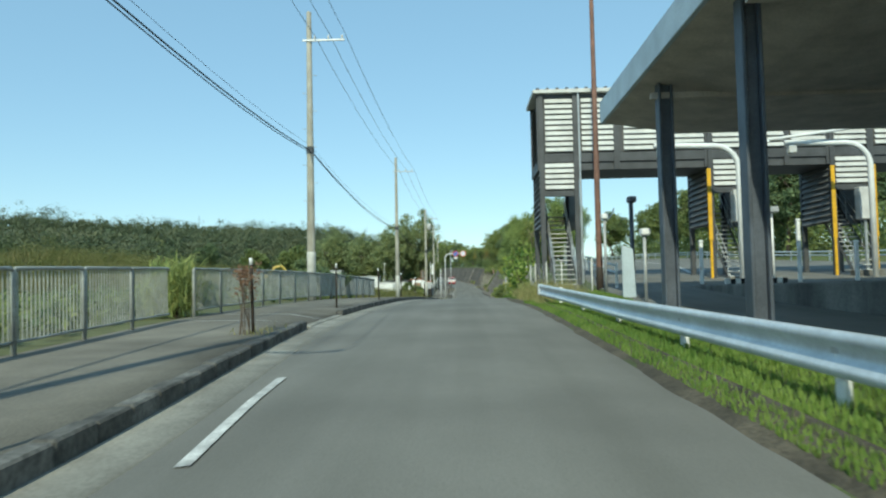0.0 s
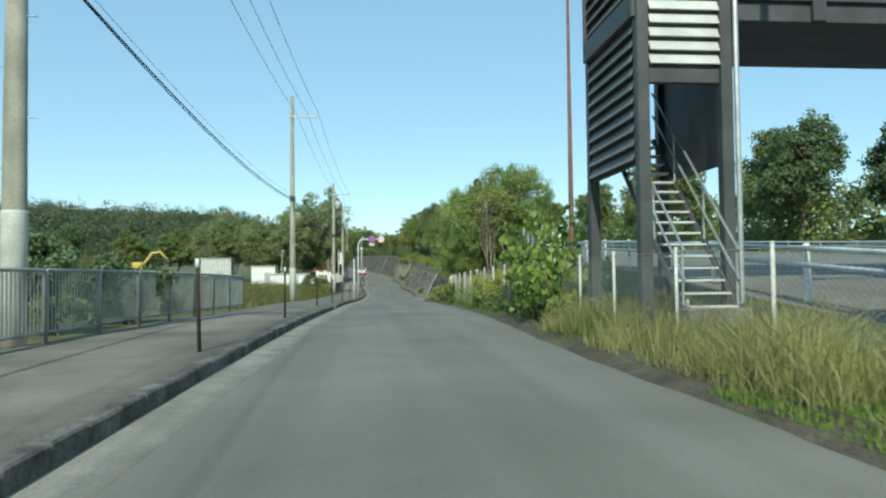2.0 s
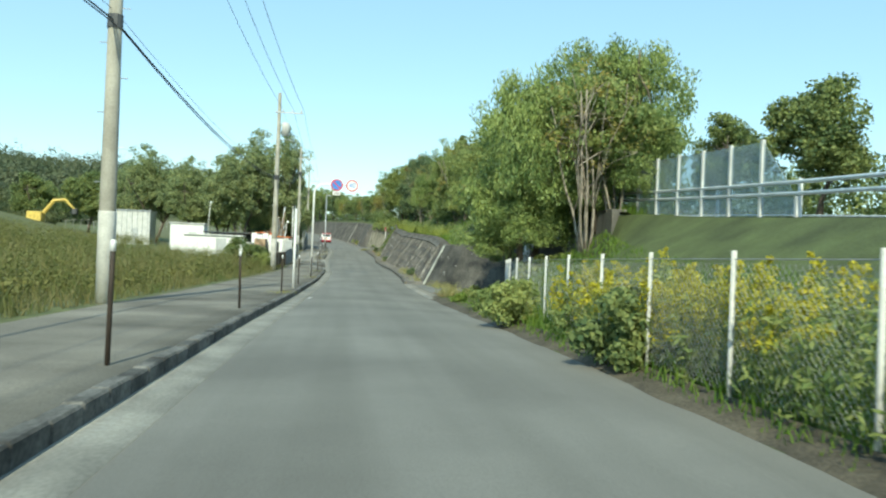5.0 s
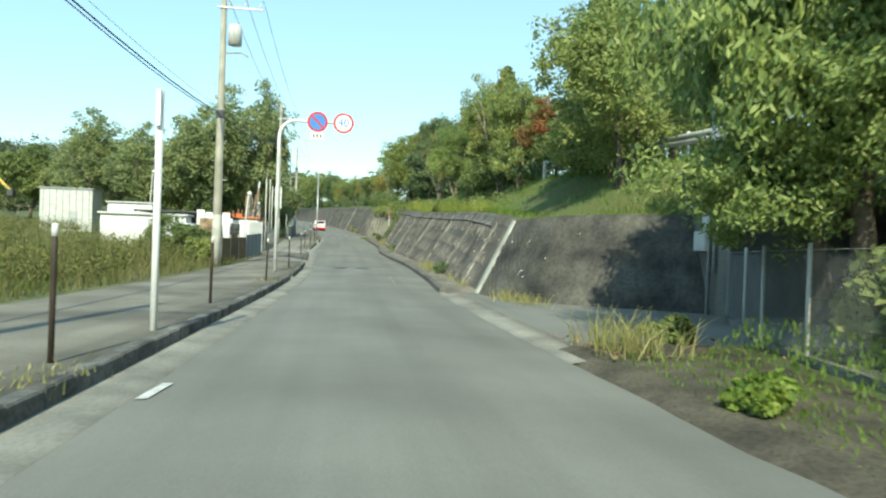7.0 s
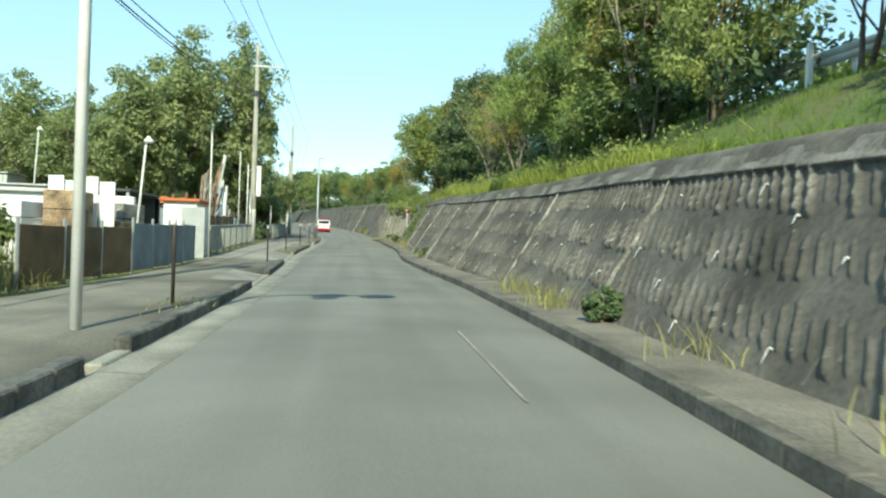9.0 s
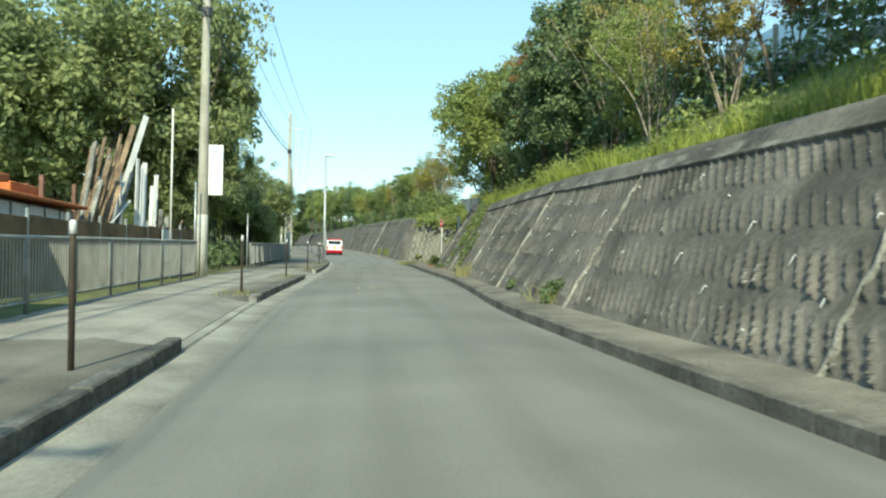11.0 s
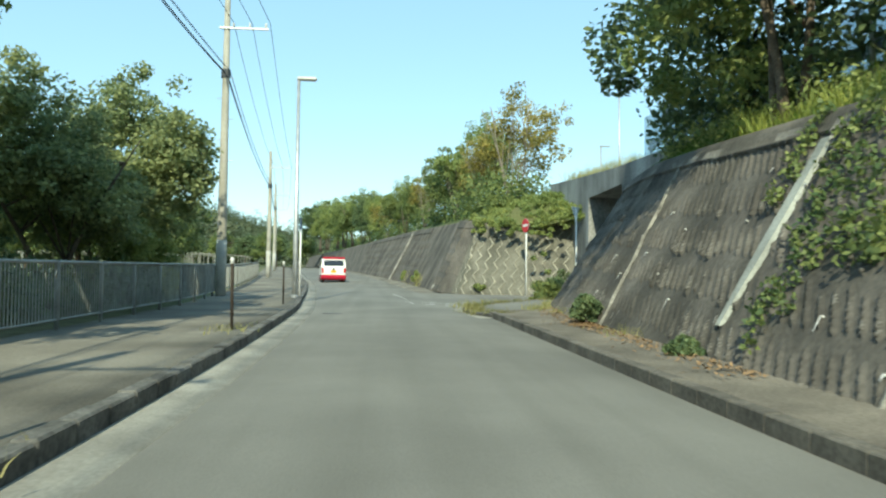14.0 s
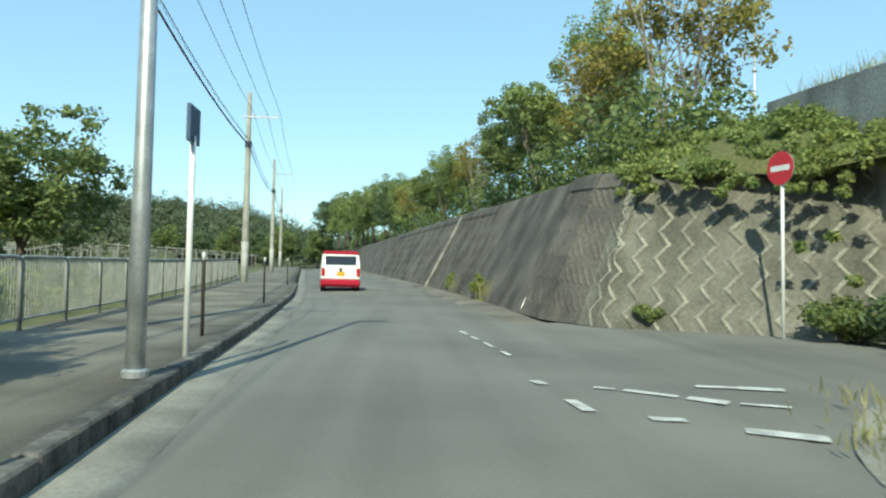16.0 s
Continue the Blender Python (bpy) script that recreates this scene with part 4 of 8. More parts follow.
for kind, x, y, h, w, lab in [
        ("clumpy", 5.95, 73.2, 8.4, 0.82, "tall green tree overhanging the chain-link fence"), ("clumpy", 7.8, 74.2, 7.4, 0.95, "tall green tree behind the chain-link fence"), ("clumpy", 9.6, 73.4, 8.0, 1.0, "leafy green tree above the underpass wall"), ("clumpy", 6.9, 75.0, 5.6, 1.15, "tall green tree behind the chain-link fence"), ("clumpy", 5.7, 73.6, 3.9, 1.4, "low leafy green tree overhanging the chain-link fence"), ("clumpy", 8.3, 72.2, 4.4, 1.3, "low leafy green tree behind the chain-link fence"), ("bare", 7.2, 70.1, 6.6, 1.0, "pale bare-branched tree with thin foliage by the fence"),
        ("light", 8.6, 71.0, 6.0, 1.0, "bare-stemmed shrub tree with thin foliage"),
        ("mixed", 8.4, 87.4, 5.6, 1.2, SL), ("mixed", 10.6, 88.5, 6.4, 1.1, SL), ("mixed", 7.75, 85.2, 5.8, 1.15, "low-branched tree with drooping leaves above the wing wall"), ("pointed", 8.9, 89.6, 6.6, 1.1, "upright young green tree with a pointed top"), ("pointed", 9.6, 92.6, 7.2, 1.0, "upright young green tree with a pointed top"), ("autumn", 9.0, 96.2, 3.7, 1.35, "reddish autumn tree on the grass slope"),
        ("clumpy", 7.6, 109.7, 5.3, 0.95, "round bright green ivy-clad tree on the slope"), ("pointed", 8.7, 104.6, 6.6, 1.1, "upright young green tree with a pointed top"),
        ("mixed", 8.4, 100.2, 5.8, 0.8, "thin-crowned multi-stemmed green tree on the slope"), ("olive", 8.4, 103.5, 6.4, 1.1, SL), ("mixed", 8.6, 107, 6.6, 0.85, SL), ("mixed", 8.9, 112.5, 6.4, 0.72, SL), ("broad", 9.2, 114, 5.8, 0.8, SL), ("autumn", 9.0, 118.5, 4.6, 0.9, SL), ("bare", 7.7, 122.0, 4.6, 1.0, "pale bare-branched multi-stemmed tree on the slope"), ("olive", 8.4, 119.6, 4.6, 0.9, "olive-green tree with a thin crown"),
        ("mixed", 8.6, 125, 4.8, 0.9, SL), ("dense", 9.4, 130, 6.5, 1.0, SL), ("dense", 8.1, 132.0, 5.6, 1.2, SL), ("dense", 8.3, 136.2, 6.0, 1.1, SL), ("bare", 8.6, 128.1, 6.4, 1.0, "pale bare-branched multi-stemmed tree on the slope"), ("dense", 9.2, 134.5, 7.5, 1.0, SL), ("olive", 9.2, 138, 7.0, 1.0, SL), ("autumn", 9.4, 141, 7.4, 0.9, "reddish autumn tree on the grass slope"),
        ("mixed", 7.9, 146.0, 8.6, 1.1, SL), ("dense", 8.9, 149.5, 8.0, 1.25, SL), ("broad", 10.4, 144, 8.5, 1.0, SL), ("olive", 7.5, 172.6, 7.0, 1.05, "olive and rust-coloured multi-stemmed tree above the corner wall"),
        ("mixed", 6.8, 178.0, 5.8, 1.1, SL), ("olive", 6.4, 176.0, 4.8, 0.9, SL), ("light", 5.6, 183, 5.2, 1.1, SL), ("broad", 6.0, 186, 5.6, 1.1, SL), ("broad", 5.4, 190, 5.0, 1.0, SL), ("olive", 4.2, 196, 5.0, 1.0, SL), ("broad", 4.0, 203, 5.0, 1.1, SL),
        ("mixed", 3.0, 208, 5.4, 1.2, SL), ("broad", 2.6, 213, 5.4, 1.2, SL), ("olive", 1.4, 222, 5.0, 1.1, SL), ("mixed", 1.0, 228, 6.0, 1.2, SL), ("broad", 0.5, 234, 6.5, 1.2, SL), ("dense", -1.0, 244, 7.5, 1.2, SL), ("mixed", -2.0, 252, 8.5, 1.2, SL), ("broad", -4, 260, 9, 1.2, SL), ("mixed", -6, 272, 9.5, 1.3, SL),
        ("broad", -8, 285, 10, 1.3, SL), ("mixed", -11, 300, 11, 1.3, SL), ("dense", -14, 320, 12, 1.4, SL)]:
    if y < 76:
        z = float(np.interp(x, [float(right_x(y)) + 1.6, float(exp_x(y))], [float(rz(y)) + 0.1, float(exp_z(y))]))
    elif y < 153:
        z = float(np.interp(x, [float(wall_top_x(y)) + 0.9, float(exp_x(y))], [float(wall_top_z(y)) + 0.15, float(exp_z(y))]))
    else:
        z = float(np.interp(x, [float(far_top_x(y)) + 1.5, float(exp_x(y))], [float(top_b(None, np.array([[0, y]]))[0]) + 0.7, float(exp_z(y))]))
    tree(kind, x, y, z - 0.05, h, (x * 37 + y * 53) % 360, w, lab, "tree", "trees on the slope")
for kind, x, y, h, w in [("tall", 31, 72, 10, 1.0), ("tallmid", 34, 80, 9.5, 1.1), ("tall", 37, 68, 10, 1.0), ("tallmid", 30.5, 92, 9, 1.1), ("tall", 44, 66, 11, 1.1), ("tallmid", 33, 108, 9, 1.1), ("tall", 50, 60, 11, 1.2),
                         ("tallmid", 56, 52, 11, 1.2), ("tall", 40, 90, 10, 1.1), ("tallmid", 34, 130, 9, 1.2), ("tall", 60, 75, 12, 1.2), ("tallmid", 30, 150, 9, 1.1)]:
    tree(kind, x, y, float(exp_z(y)) + 0.9, h, (x * 37 + y * 53) % 360, w, "large dark green tree beyond the expressway", "tree", "trees beyond the expressway")
for kind, x, y, h, w in [("fine", -18.5, 143, 10.5, 1.15), ("fine", -11.6, 136, 13.2, 1.0), ("fine", -24.5, 149, 12, 1.1), ("tallmid", -36, 160, 9, 1.2), ("fine", -30, 158, 10, 1.2), ("fine", -8.1, 139.5, 14.2, 0.8), ("fine", -7.4, 139.0, 7.6, 0.95), ("mixed", -7.3, 144.3, 8.4, 0.8), ("mixed", -6.9, 152.3, 3.4, 1.1), ("fine", -7.2, 150.4, 5.6, 1.1), ("fine", -6.7, 154.6, 6.7, 1.05), ("mixed", -6.8, 157.6, 3.6, 1.0), ("fine", -15, 146, 12, 1.0),
                         ("tallmid", -48, 172, 8, 1.3), ("tall", -58, 168, 8, 1.3), ("fine", -12.6, 152.5, 9.5, 0.85), ("dense", -12.0, 158, 4.6, 1.0), ("broad", -11.7, 175.6, 6.3, 1.2), ("broad", -15.5, 174, 6.0, 1.1), ("broad", -20, 178, 6.5, 1.2), ("broad", -26, 184, 7, 1.2)]:
    tree(kind, x, y, float(hill(np.array([x]), np.array([y]))[0]), h, (x * 37 + y * 53) % 360, w, "large green tree behind the yard and pavement", "tree", "trees left of the road")

# far woods on the hills, with distance haze put into the leaf colours
rng = np.random.RandomState(5)
cs = []
for _ in range(3000):
    y = rng.uniform(40, 900)
    x = -rng.uniform(45, 480) if rng.rand() < 0.75 else rng.uniform(-200, -20)
    if y < 330 and x > -85 - rng.rand() * 40:
        continue
    if y > 330 and x > float(left_x(min(y, 419))) - 14 and y < 420:
        continue
    if x < -0.66 * y - 30 and rng.rand() < 0.85:
        continue
    cs.append((x, y, float(hill(np.array([x]), np.array([y]))[0]), (3.2 + 11 * rng.rand() ** 2.0) * (0.35 + 1.15 * float(vnoise(np.array([x * 0.035]), np.array([y * 0.03]), 51)[0]))))
cs = np.array(cs)
lots = [[], []]
for x, y, z, h in cs:
    k = 12
    d = rng.normal(size=(k, 3)) * (h * 0.26, h * 0.26, h * 0.2)
    d[:, 2] += h * 0.62
    lots[int(float(vnoise(np.array([x * 0.05]), np.array([y * 0.045]), 52)[0]) + 0.2 * rng.normal() < 0.42)].append((d + (x, y, z), np.full(k, h * 0.28)))
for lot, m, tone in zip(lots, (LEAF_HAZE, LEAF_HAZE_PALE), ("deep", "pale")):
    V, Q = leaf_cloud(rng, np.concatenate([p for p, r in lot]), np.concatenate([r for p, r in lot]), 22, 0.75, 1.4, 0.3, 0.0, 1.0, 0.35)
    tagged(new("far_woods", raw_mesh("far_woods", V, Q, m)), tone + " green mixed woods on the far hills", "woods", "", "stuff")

# ---- utility poles and wires ----
POLES = [(-5.3, -2.0, 11.8, 6.2), (-6.2, 30.6, 12.05, 6.2), (-5.55, 63.8, 12.15, 6.05), (-4.65, 95.7, 11.3, 5.9), (-4.9, 128.6, 11.4, 8.6), (-5.22, 160.0, 10.9, 8.0), (-7.75, 189.0, 9.4, 6.8), (-10.9, 215, 9.5, 6.8), (-14.2, 240, 9.5, 6.8)]


def utility_pole(x, y, h, low, extra=False):
    z = float(rz(y)) + KERB_H - 0.02
    ob = thing("utility_pole", (x, y, z), "tall grey concrete utility pole with a pale sleeve at its foot", "utility pole", "utility poles")
    part("shaft", G().lathe([(0.175, -0.3), (0.17, 2.0), (0.10, h - 0.02), (0.08, h)], 18), POLE, ob, "", True)
    part("sleeve", G().lathe([(0.181, 0.02), (0.181, 1.95), (0.176, 1.98)], 18), POLEBAND, ob, "pale plastic sleeve", True)
    dz, L = h - 1.25, 1.75
    arm = part("cross_arm", G().cbox(-0.25, L - 0.25, -0.14, -0.07, dz - 0.04, dz + 0.04, 0.008), STEEL, ob)
    for k in range(3):
        xx = 0.25 + k * (L - 0.6) / 2
        part("insulator", G().lathe([(0.02, 0), (0.05, 0.03), (0.03, 0.07), (0.05, 0.1), (0.03, 0.16), (0.01, 0.18)], 8, (xx, -0.1, dz + 0.04)), PIPEWHITE, arm, "white porcelain insulator", True)
    part("cable_clamp", G().lathe([(0.165, low - 0.15), (0.165, low + 0.15)], 12).cbox(-0.06, 0.06, 0.13, 0.3, low - 0.1, low + 0.1, 0.01), DARKSTEEL, ob)
    for k in range(10):
        zz = 2.6 + k * 0.75
        if zz < h - 1.6:
            s = 1 if k % 2 else -1
            part("step_bolt", G().tube((s * 0.13, 0, zz), (s * 0.3, 0, zz), 0.011, n=5), STEEL, ob)
    if extra:
        part("transformer", G().lathe([(0.0, 8.6), (0.26, 8.62), (0.26, 9.35), (0.2, 9.42), (0.05, 9.44)], 16, (0.45, 0, 0)), LOUVRE, ob, "pale grey pole transformer", True)
        part("lamp_arm", G().path([(0.1, 0, 8.3), (0.7, 0, 8.35), (1.0, 0, 8.2)], 0.03, 6), STEEL, ob)
    return ob


for k, (x, y, h, low) in enumerate(POLES):
    utility_pole(x, y, h, low, k == 3)


def wire(p, q, sag, r, name="overhead_wire", lab="thin black overhead wire"):
    p, q = Vector(p), Vector(q)
    pts = [p.lerp(q, t) - Vector((0, 0, sag * 4 * t * (1 - t))) for t in np.linspace(0, 1, 13)]
    ob = new(name, G().path(pts, r, 5).mesh(name, CABLE, True))
    return tagged(ob, lab, "cable", "overhead wires")


for a, b in zip(POLES[:-1], POLES[1:]):
    za, zb = float(rz(a[1])) + KERB_H, float(rz(b[1])) + KERB_H
    for k in range(3):
        xx = 0.25 + k * 0.65
        wire((a[0] + xx, a[1] - 0.1, za + a[2] - 1.06), (b[0] + xx, b[1] - 0.1, zb + b[2] - 1.06), 0.5, 0.011)
    for k, (dx, dz, r, s) in enumerate(((0.0, 0.0, 0.02, 0.55), (0.06, -0.1, 0.014, 0.6), (-0.05, 0.25, 0.006, 0.5), (0.1, 0.15, 0.014, 0.55))[:4 if a[1] > 90 else 3]):
        wire((a[0] + dx, a[1] + 0.2, za + a[3] + dz), (b[0] + dx, b[1] + 0.2, zb + b[3] + dz), s, r)

# ---- guard rail beside the toll plaza ----
rail = thing("guard_rail", (2.75, 0, 0), "pale galvanised corrugated guard rail on white posts", "guard rail")
prof = [(0.0, 0.0), (0.03, 0.03), (0.03, 0.08), (-0.045, 0.13), (-0.045, 0.2), (0.03, 0.25), (0.03, 0.31), (0.0, 0.345)]
ysr = np.r_[np.arange(-30, 23.4, 1.0), 23.4]
rail_top = lambda y: np.interp(y, [-30, 0, 5, 13.5, 20, 23.4], [-0.1, 0.8, 0.89, 1.05, 1.22, 1.38])
P = np.zeros((len(ysr), 2 * len(prof), 3))
for j, (dx, dz) in enumerate(prof + [(a + 0.012, b) for a, b in reversed(prof)]):
    P[:, j, 0] = -dx * 0.9 + np.interp(ysr, [0, 20, 23.4], [0, -0.05, -0.35])
    P[:, j, 1], P[:, j, 2] = ysr, rail_top(ysr) - 0.345 + dz
part("beam", grid_mesh("beam", P, RAILSTEEL, False), RAILSTEEL, rail)
part("end_cap", G().cbox(-0.42, -0.26, 23.38, 23.5, 1.035, 1.38, 0.02), RAILSTEEL, rail)
for k in range(14):
    y = 21.7 - 4.0 * k + 0.0
    z = float(rail_top(y)) - 0.74
    part("post", G().lathe([(0.057, -0.6), (0.057, 0.68), (0.045, 0.71)], 12, (0.07, y, z)), WHITE, rail, "", True)
    part("bracket", G().cbox(0.0, 0.07, y - 0.04, y + 0.04, z + 0.56, z + 0.72, 0.006), STEEL, rail)

# ---- toll gantry building ----
gantry = thing("toll_gantry_building", (0, 0, 0), "grey steel footbridge building over the toll lanes with louvred panels", "building")
GY0, GY1 = 30.9, 33.6
TOP, DECK, MID = 9.3, 6.85, 6.1


def louvre_panel(x0, x1, z0, z1, y, facing, parent):
    """A framed field of sloping slats; facing 'y': towards -y, 'x': towards -x."""
    n = max(3, round((z1 - z0) / 0.235))
    fr = G()
    sl = []
    pitch = (z1 - z0) / n
    def tr(u, d, z):
        return (u, y - d, z) if facing == "y" else (y - d, u, z)
    for k in range(n):
        za = z0 + k * pitch
        q = [tr(x0, 0.0, za + pitch * 0.98), tr(x1, 0.0, za + pitch * 0.98), tr(x1, 0.09, za + pitch * 0.22), tr(x0, 0.09, za + pitch * 0.22)]
        q2 = [tr(x0, -0.01, za + pitch * 0.95), tr(x1, -0.01, za + pitch * 0.95), tr(x1, 0.075, za + pitch * 0.16), tr(x0, 0.075, za + pitch * 0.16)]
        gg = G().add(q + q2, [(0, 1, 2, 3), (7, 6, 5, 4), (0, 4, 5, 1), (2, 6, 7, 3), (1, 5, 6, 2), (0, 3, 7, 4)])
        # -x slats take the dark copy: the shaded side is painted in
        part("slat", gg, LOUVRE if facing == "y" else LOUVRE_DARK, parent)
    if facing == "y":
        fr.box(x0 - 0.02, x1 + 0.02, y + 0.02, y + 0.06, z0, z1)
    else:
        fr.box(y + 0.02, y + 0.06, x0 - 0.02, x1 + 0.02, z0, z1)
    part("backing", fr, LOUVRE_DARK, parent)


def gbox(name, x0, x1, y0, y1, z0, z1, m=None, lab=""):
    return part(name, G().cbox(x0, x1, y0, y1, z0, z1, 0.012), m or DARKSTEEL, gantry, lab)


gbox("roof", 3.05, 26.3, GY0 - 0.25, GY1 + 0.2, TOP, TOP + 0.16, LOUVRE, "pale ribbed metal roof")
for k in range(58):
    part("roof_rib", G().box(3.2 + k * 0.4, 3.32 + k * 0.4, GY0 - 0.27, GY1 + 0.2, TOP + 0.16, TOP + 0.21), DARKSTEEL, gantry)
gbox("deck", 3.2, 26.2, GY0 + 0.05, GY1, MID, DECK - 0.35)
gbox("top_beam", 3.2, 26.2, GY0 - 0.02, GY0 + 0.1, TOP - 0.18, TOP)
gbox("mid_beam", 3.2, 26.2, GY0 - 0.03, GY0 + 0.09, DECK - 0.42, DECK - 0.04)
gbox("back_wall", 3.2, 26.2, GY1 - 0.08, GY1, MID, TOP)
fields = [(3.55, 4.7), (5.05, 6.35), (6.78, 8.3), (8.58, 10.05), (10.4, 11.62), (11.95, 13.3), (13.6, 15.0), (15.3, 16.7), (17.0, 18.4), (18.7, 20.1), (20.4, 21.8), (22.1, 23.5), (23.8, 25.9)]
bay = part("upper_louvres", G().box(3.2, 26.2, GY0 + 0.07, GY0 + 0.1, DECK, TOP - 0.18), DARKSTEEL, gantry)
for a, b in fields:
    louvre_panel(a, b, DECK, TOP - 0.2, GY0, "y", bay)
    gbox("mullion", b + 0.0, b + 0.24, GY0 - 0.04, GY0 + 0.1, MID, TOP)
gbox("mullion", 3.2, 3.5, GY0 - 0.04, GY0 + 0.1, MID, TOP)
for tx0, tx1, foot in ((3.3, 4.85, 1.25), (10.2, 11.75, 1.45), (15.15, 16.8, 1.6), (21.9, 23.5, 1.8)):
    tw = part("tower", G().box(tx0 + 0.02, tx1 - 0.02, GY0 + 0.07, GY0 + 0.1, 5.15, MID), DARKSTEEL, gantry)
    louvre_panel(tx0 + 0.2, tx1 - 0.15, 5.28, 6.4, GY0, "y", tw)
    gbox("cross_beam", tx0, tx1, GY0 - 0.03, GY0 + 0.1, 5.02, 5.26)
    for cx, cy in ((tx0 + 0.07, GY0), (tx1 - 0.07, GY0), (tx0 + 0.07, GY1), (tx1 - 0.07, GY1)):
        gbox("column", cx - 0.1, cx + 0.1, cy - 0.1, cy + 0.1, foot - 0.4, TOP - 0.02)
    side = part("side_louvres", G().box(tx0 + 0.03, tx0 + 0.06, GY0 + 0.12, GY1 - 0.1, 3.7, TOP - 0.2), DARKSTEEL, gantry)
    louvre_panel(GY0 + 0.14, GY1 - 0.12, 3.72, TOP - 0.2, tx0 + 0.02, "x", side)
    part("side_louvres", G().box(tx1 - 0.06, tx1 - 0.03, GY0 + 0.12, GY1 - 0.1, 3.7, MID), DARKSTEEL, gantry)
    # stair up to the deck
    st = part("stair", G().cbox(tx0 + 0.42, tx0 + 0.47, GY0 - 0.75, GY0 - 0.7, foot, foot + 0.25, 0.005), LOUVRE, gantry, "pale steel stair with hand rails")
    n = 16
    for k in range(n):
        yy, zz = GY0 - 0.75 + k * 0.21, foot + 0.12 + k * 0.2
        part("tread", G().cbox(tx0 + 0.42, tx1 - 0.3, yy, yy + 0.24, zz, zz + 0.035, 0.005), LOUVRE, st)
    for sx in (tx0 + 0.4, tx1 - 0.28):
        p0, p1 = (sx, GY0 - 0.75, foot + 0.05), (sx, GY0 - 0.75 + n * 0.21, foot + 0.1 + n * 0.2)
        part("stringer", G().tube(p0, p1, 0.05, n=6), DARKSTEEL, st)
        for dz in (0.5, 0.95):
            part("hand_rail", G().tube((p0[0], p0[1], p0[2] + dz), (p1[0], p1[1], p1[2] + dz), 0.022, n=6), STEEL, st)
        for f in (0.02, 0.35, 0.7):
            q = Vector(p0).lerp(Vector(p1), f)
            part("rail_post", G().tube(q, q + Vector((0, 0, 0.95)), 0.02, n=6), STEEL, st)
    part("stair_base", G().cbox(tx0 + 0.35, tx1 - 0.2, GY0 - 1.0, GY0 - 0.5, foot - 0.4, foot + 0.12, 0.02), CONCRETE, gantry)
part("drain_pipe", G().tube((4.93, GY0 - 0.12, 1.2), (4.93, GY0 - 0.12, TOP), 0.045, n=8), STEEL, gantry)

# ---- toll canopy ----
can = thing("toll_canopy", (0, 0, 0), "wide toll plaza canopy with a blue-grey fascia on slate steel columns", "canopy")
CX, CY0, CY1, CZ = 4.22, -10.0, 22.0, 5.77
part("roof", G().box(CX + 0.05, 30, CY0, CY1 - 0.05, CZ + 0.35, CZ + 0.88), SOFFIT, can)
part("soffit", G().add([(CX + 0.04, CY0, CZ + 0.3), (CX + 0.04, CY1 - 0.04, CZ + 0.3), (CX + 2.2, CY1 - 0.04, CZ - 0.05), (CX + 2.2, CY0, CZ - 0.05), (30, CY0, CZ - 0.05), (30, CY1 - 0.04, CZ - 0.05)], [(0, 1, 2, 3), (3, 2, 5, 4)]), SOFFIT, can, "brown panelled soffit")
part("fascia", G().cbox(CX - 0.06, CX + 0.05, CY0, CY1, CZ + 0.28, CZ + 0.94, 0.015), FASCIA, can, "blue-grey metal fascia")
part("fascia", G().cbox(CX - 0.06, 30, CY1 - 0.05, CY1 + 0.05, CZ + 0.28, CZ + 0.94, 0.015), FASCIA, can)
for k in range(4):
    part("soffit_rib", G().box(CX + 0.3 + 0.001, 30, CY1 - 4.5 - 6 * k, CY1 - 4.35 - 6 * k, CZ - 0.12, CZ + 0.02), SOFFIT, can)
for x, y in ((4.84, 17.6), (4.84, 12.4), (4.84, 7.2), (11.6, 17.6), (11.6, 12.4), (18.4, 17.6)):
    z = float(exp_z(y)) - 0.3
    col = part("column", G().cbox(x - 0.112, x + 0.112, y - 0.05, y + 0.05, z, CZ + 0.25, 0.01), COLUMN, can)
    for s in (-0.14, 0.14):
        part("flange", G().cbox(x + s - 0.03, x + s + 0.03, y - 0.17, y + 0.17, z, CZ + 0.25, 0.01), COLUMN, col)

# ---- rust-coloured poles ----
for x, y, z, h in ((4.75, 26.1, 0.95, 17.0), (6.95, 48.3, 2.0, 11.5)):
    ob = thing("floodlight_pole", (x, y, z), "very tall rust-brown painted steel pole", "pole", "rust-brown poles")
    part("shaft", G().lathe([(0.11, 0), (0.11, 1.0), (0.05, h)], 14), RUST, ob, "", True)
    part("base_sleeve", G().lathe([(0.125, -0.2), (0.125, 0.95), (0.113, 1.0)], 14), BROWN, ob, "dark brown base sleeve", True)

# ---- car ahead ----
car = thing("small_wagon_car", (-2.66, 184.0, float(rz(184.0)) + 0.0), "boxy red and white two-tone small wagon seen from behind", "car", "", 7.0)
W, Hc, L = 0.84, 1.74, 3.4
def body_ring(y, wl, wt, zb, zt, r=0.12):
    return [(-wl, y, zb), (-wl, y, zb + 0.45), (-wl * 0.985, y, 0.92), (-wt, y, zt - r), (-wt + r, y, zt), (wt - r, y, zt), (wt, y, zt - r), (wl * 0.985, y, 0.92), (wl, y, zb + 0.45), (wl, y, zb)]
def shell(rings):
    g = G()
    n = len(rings[0])
    g.add([p for r in rings for p in r], [(k * n + i, k * n + i + 1, (k + 1) * n + i + 1, (k + 1) * n + i) for k in range(len(rings) - 1) for i in range(n - 1)] + [tuple(range(n)), tuple(reversed(range((len(rings) - 1) * n, len(rings) * n)))])
    return g
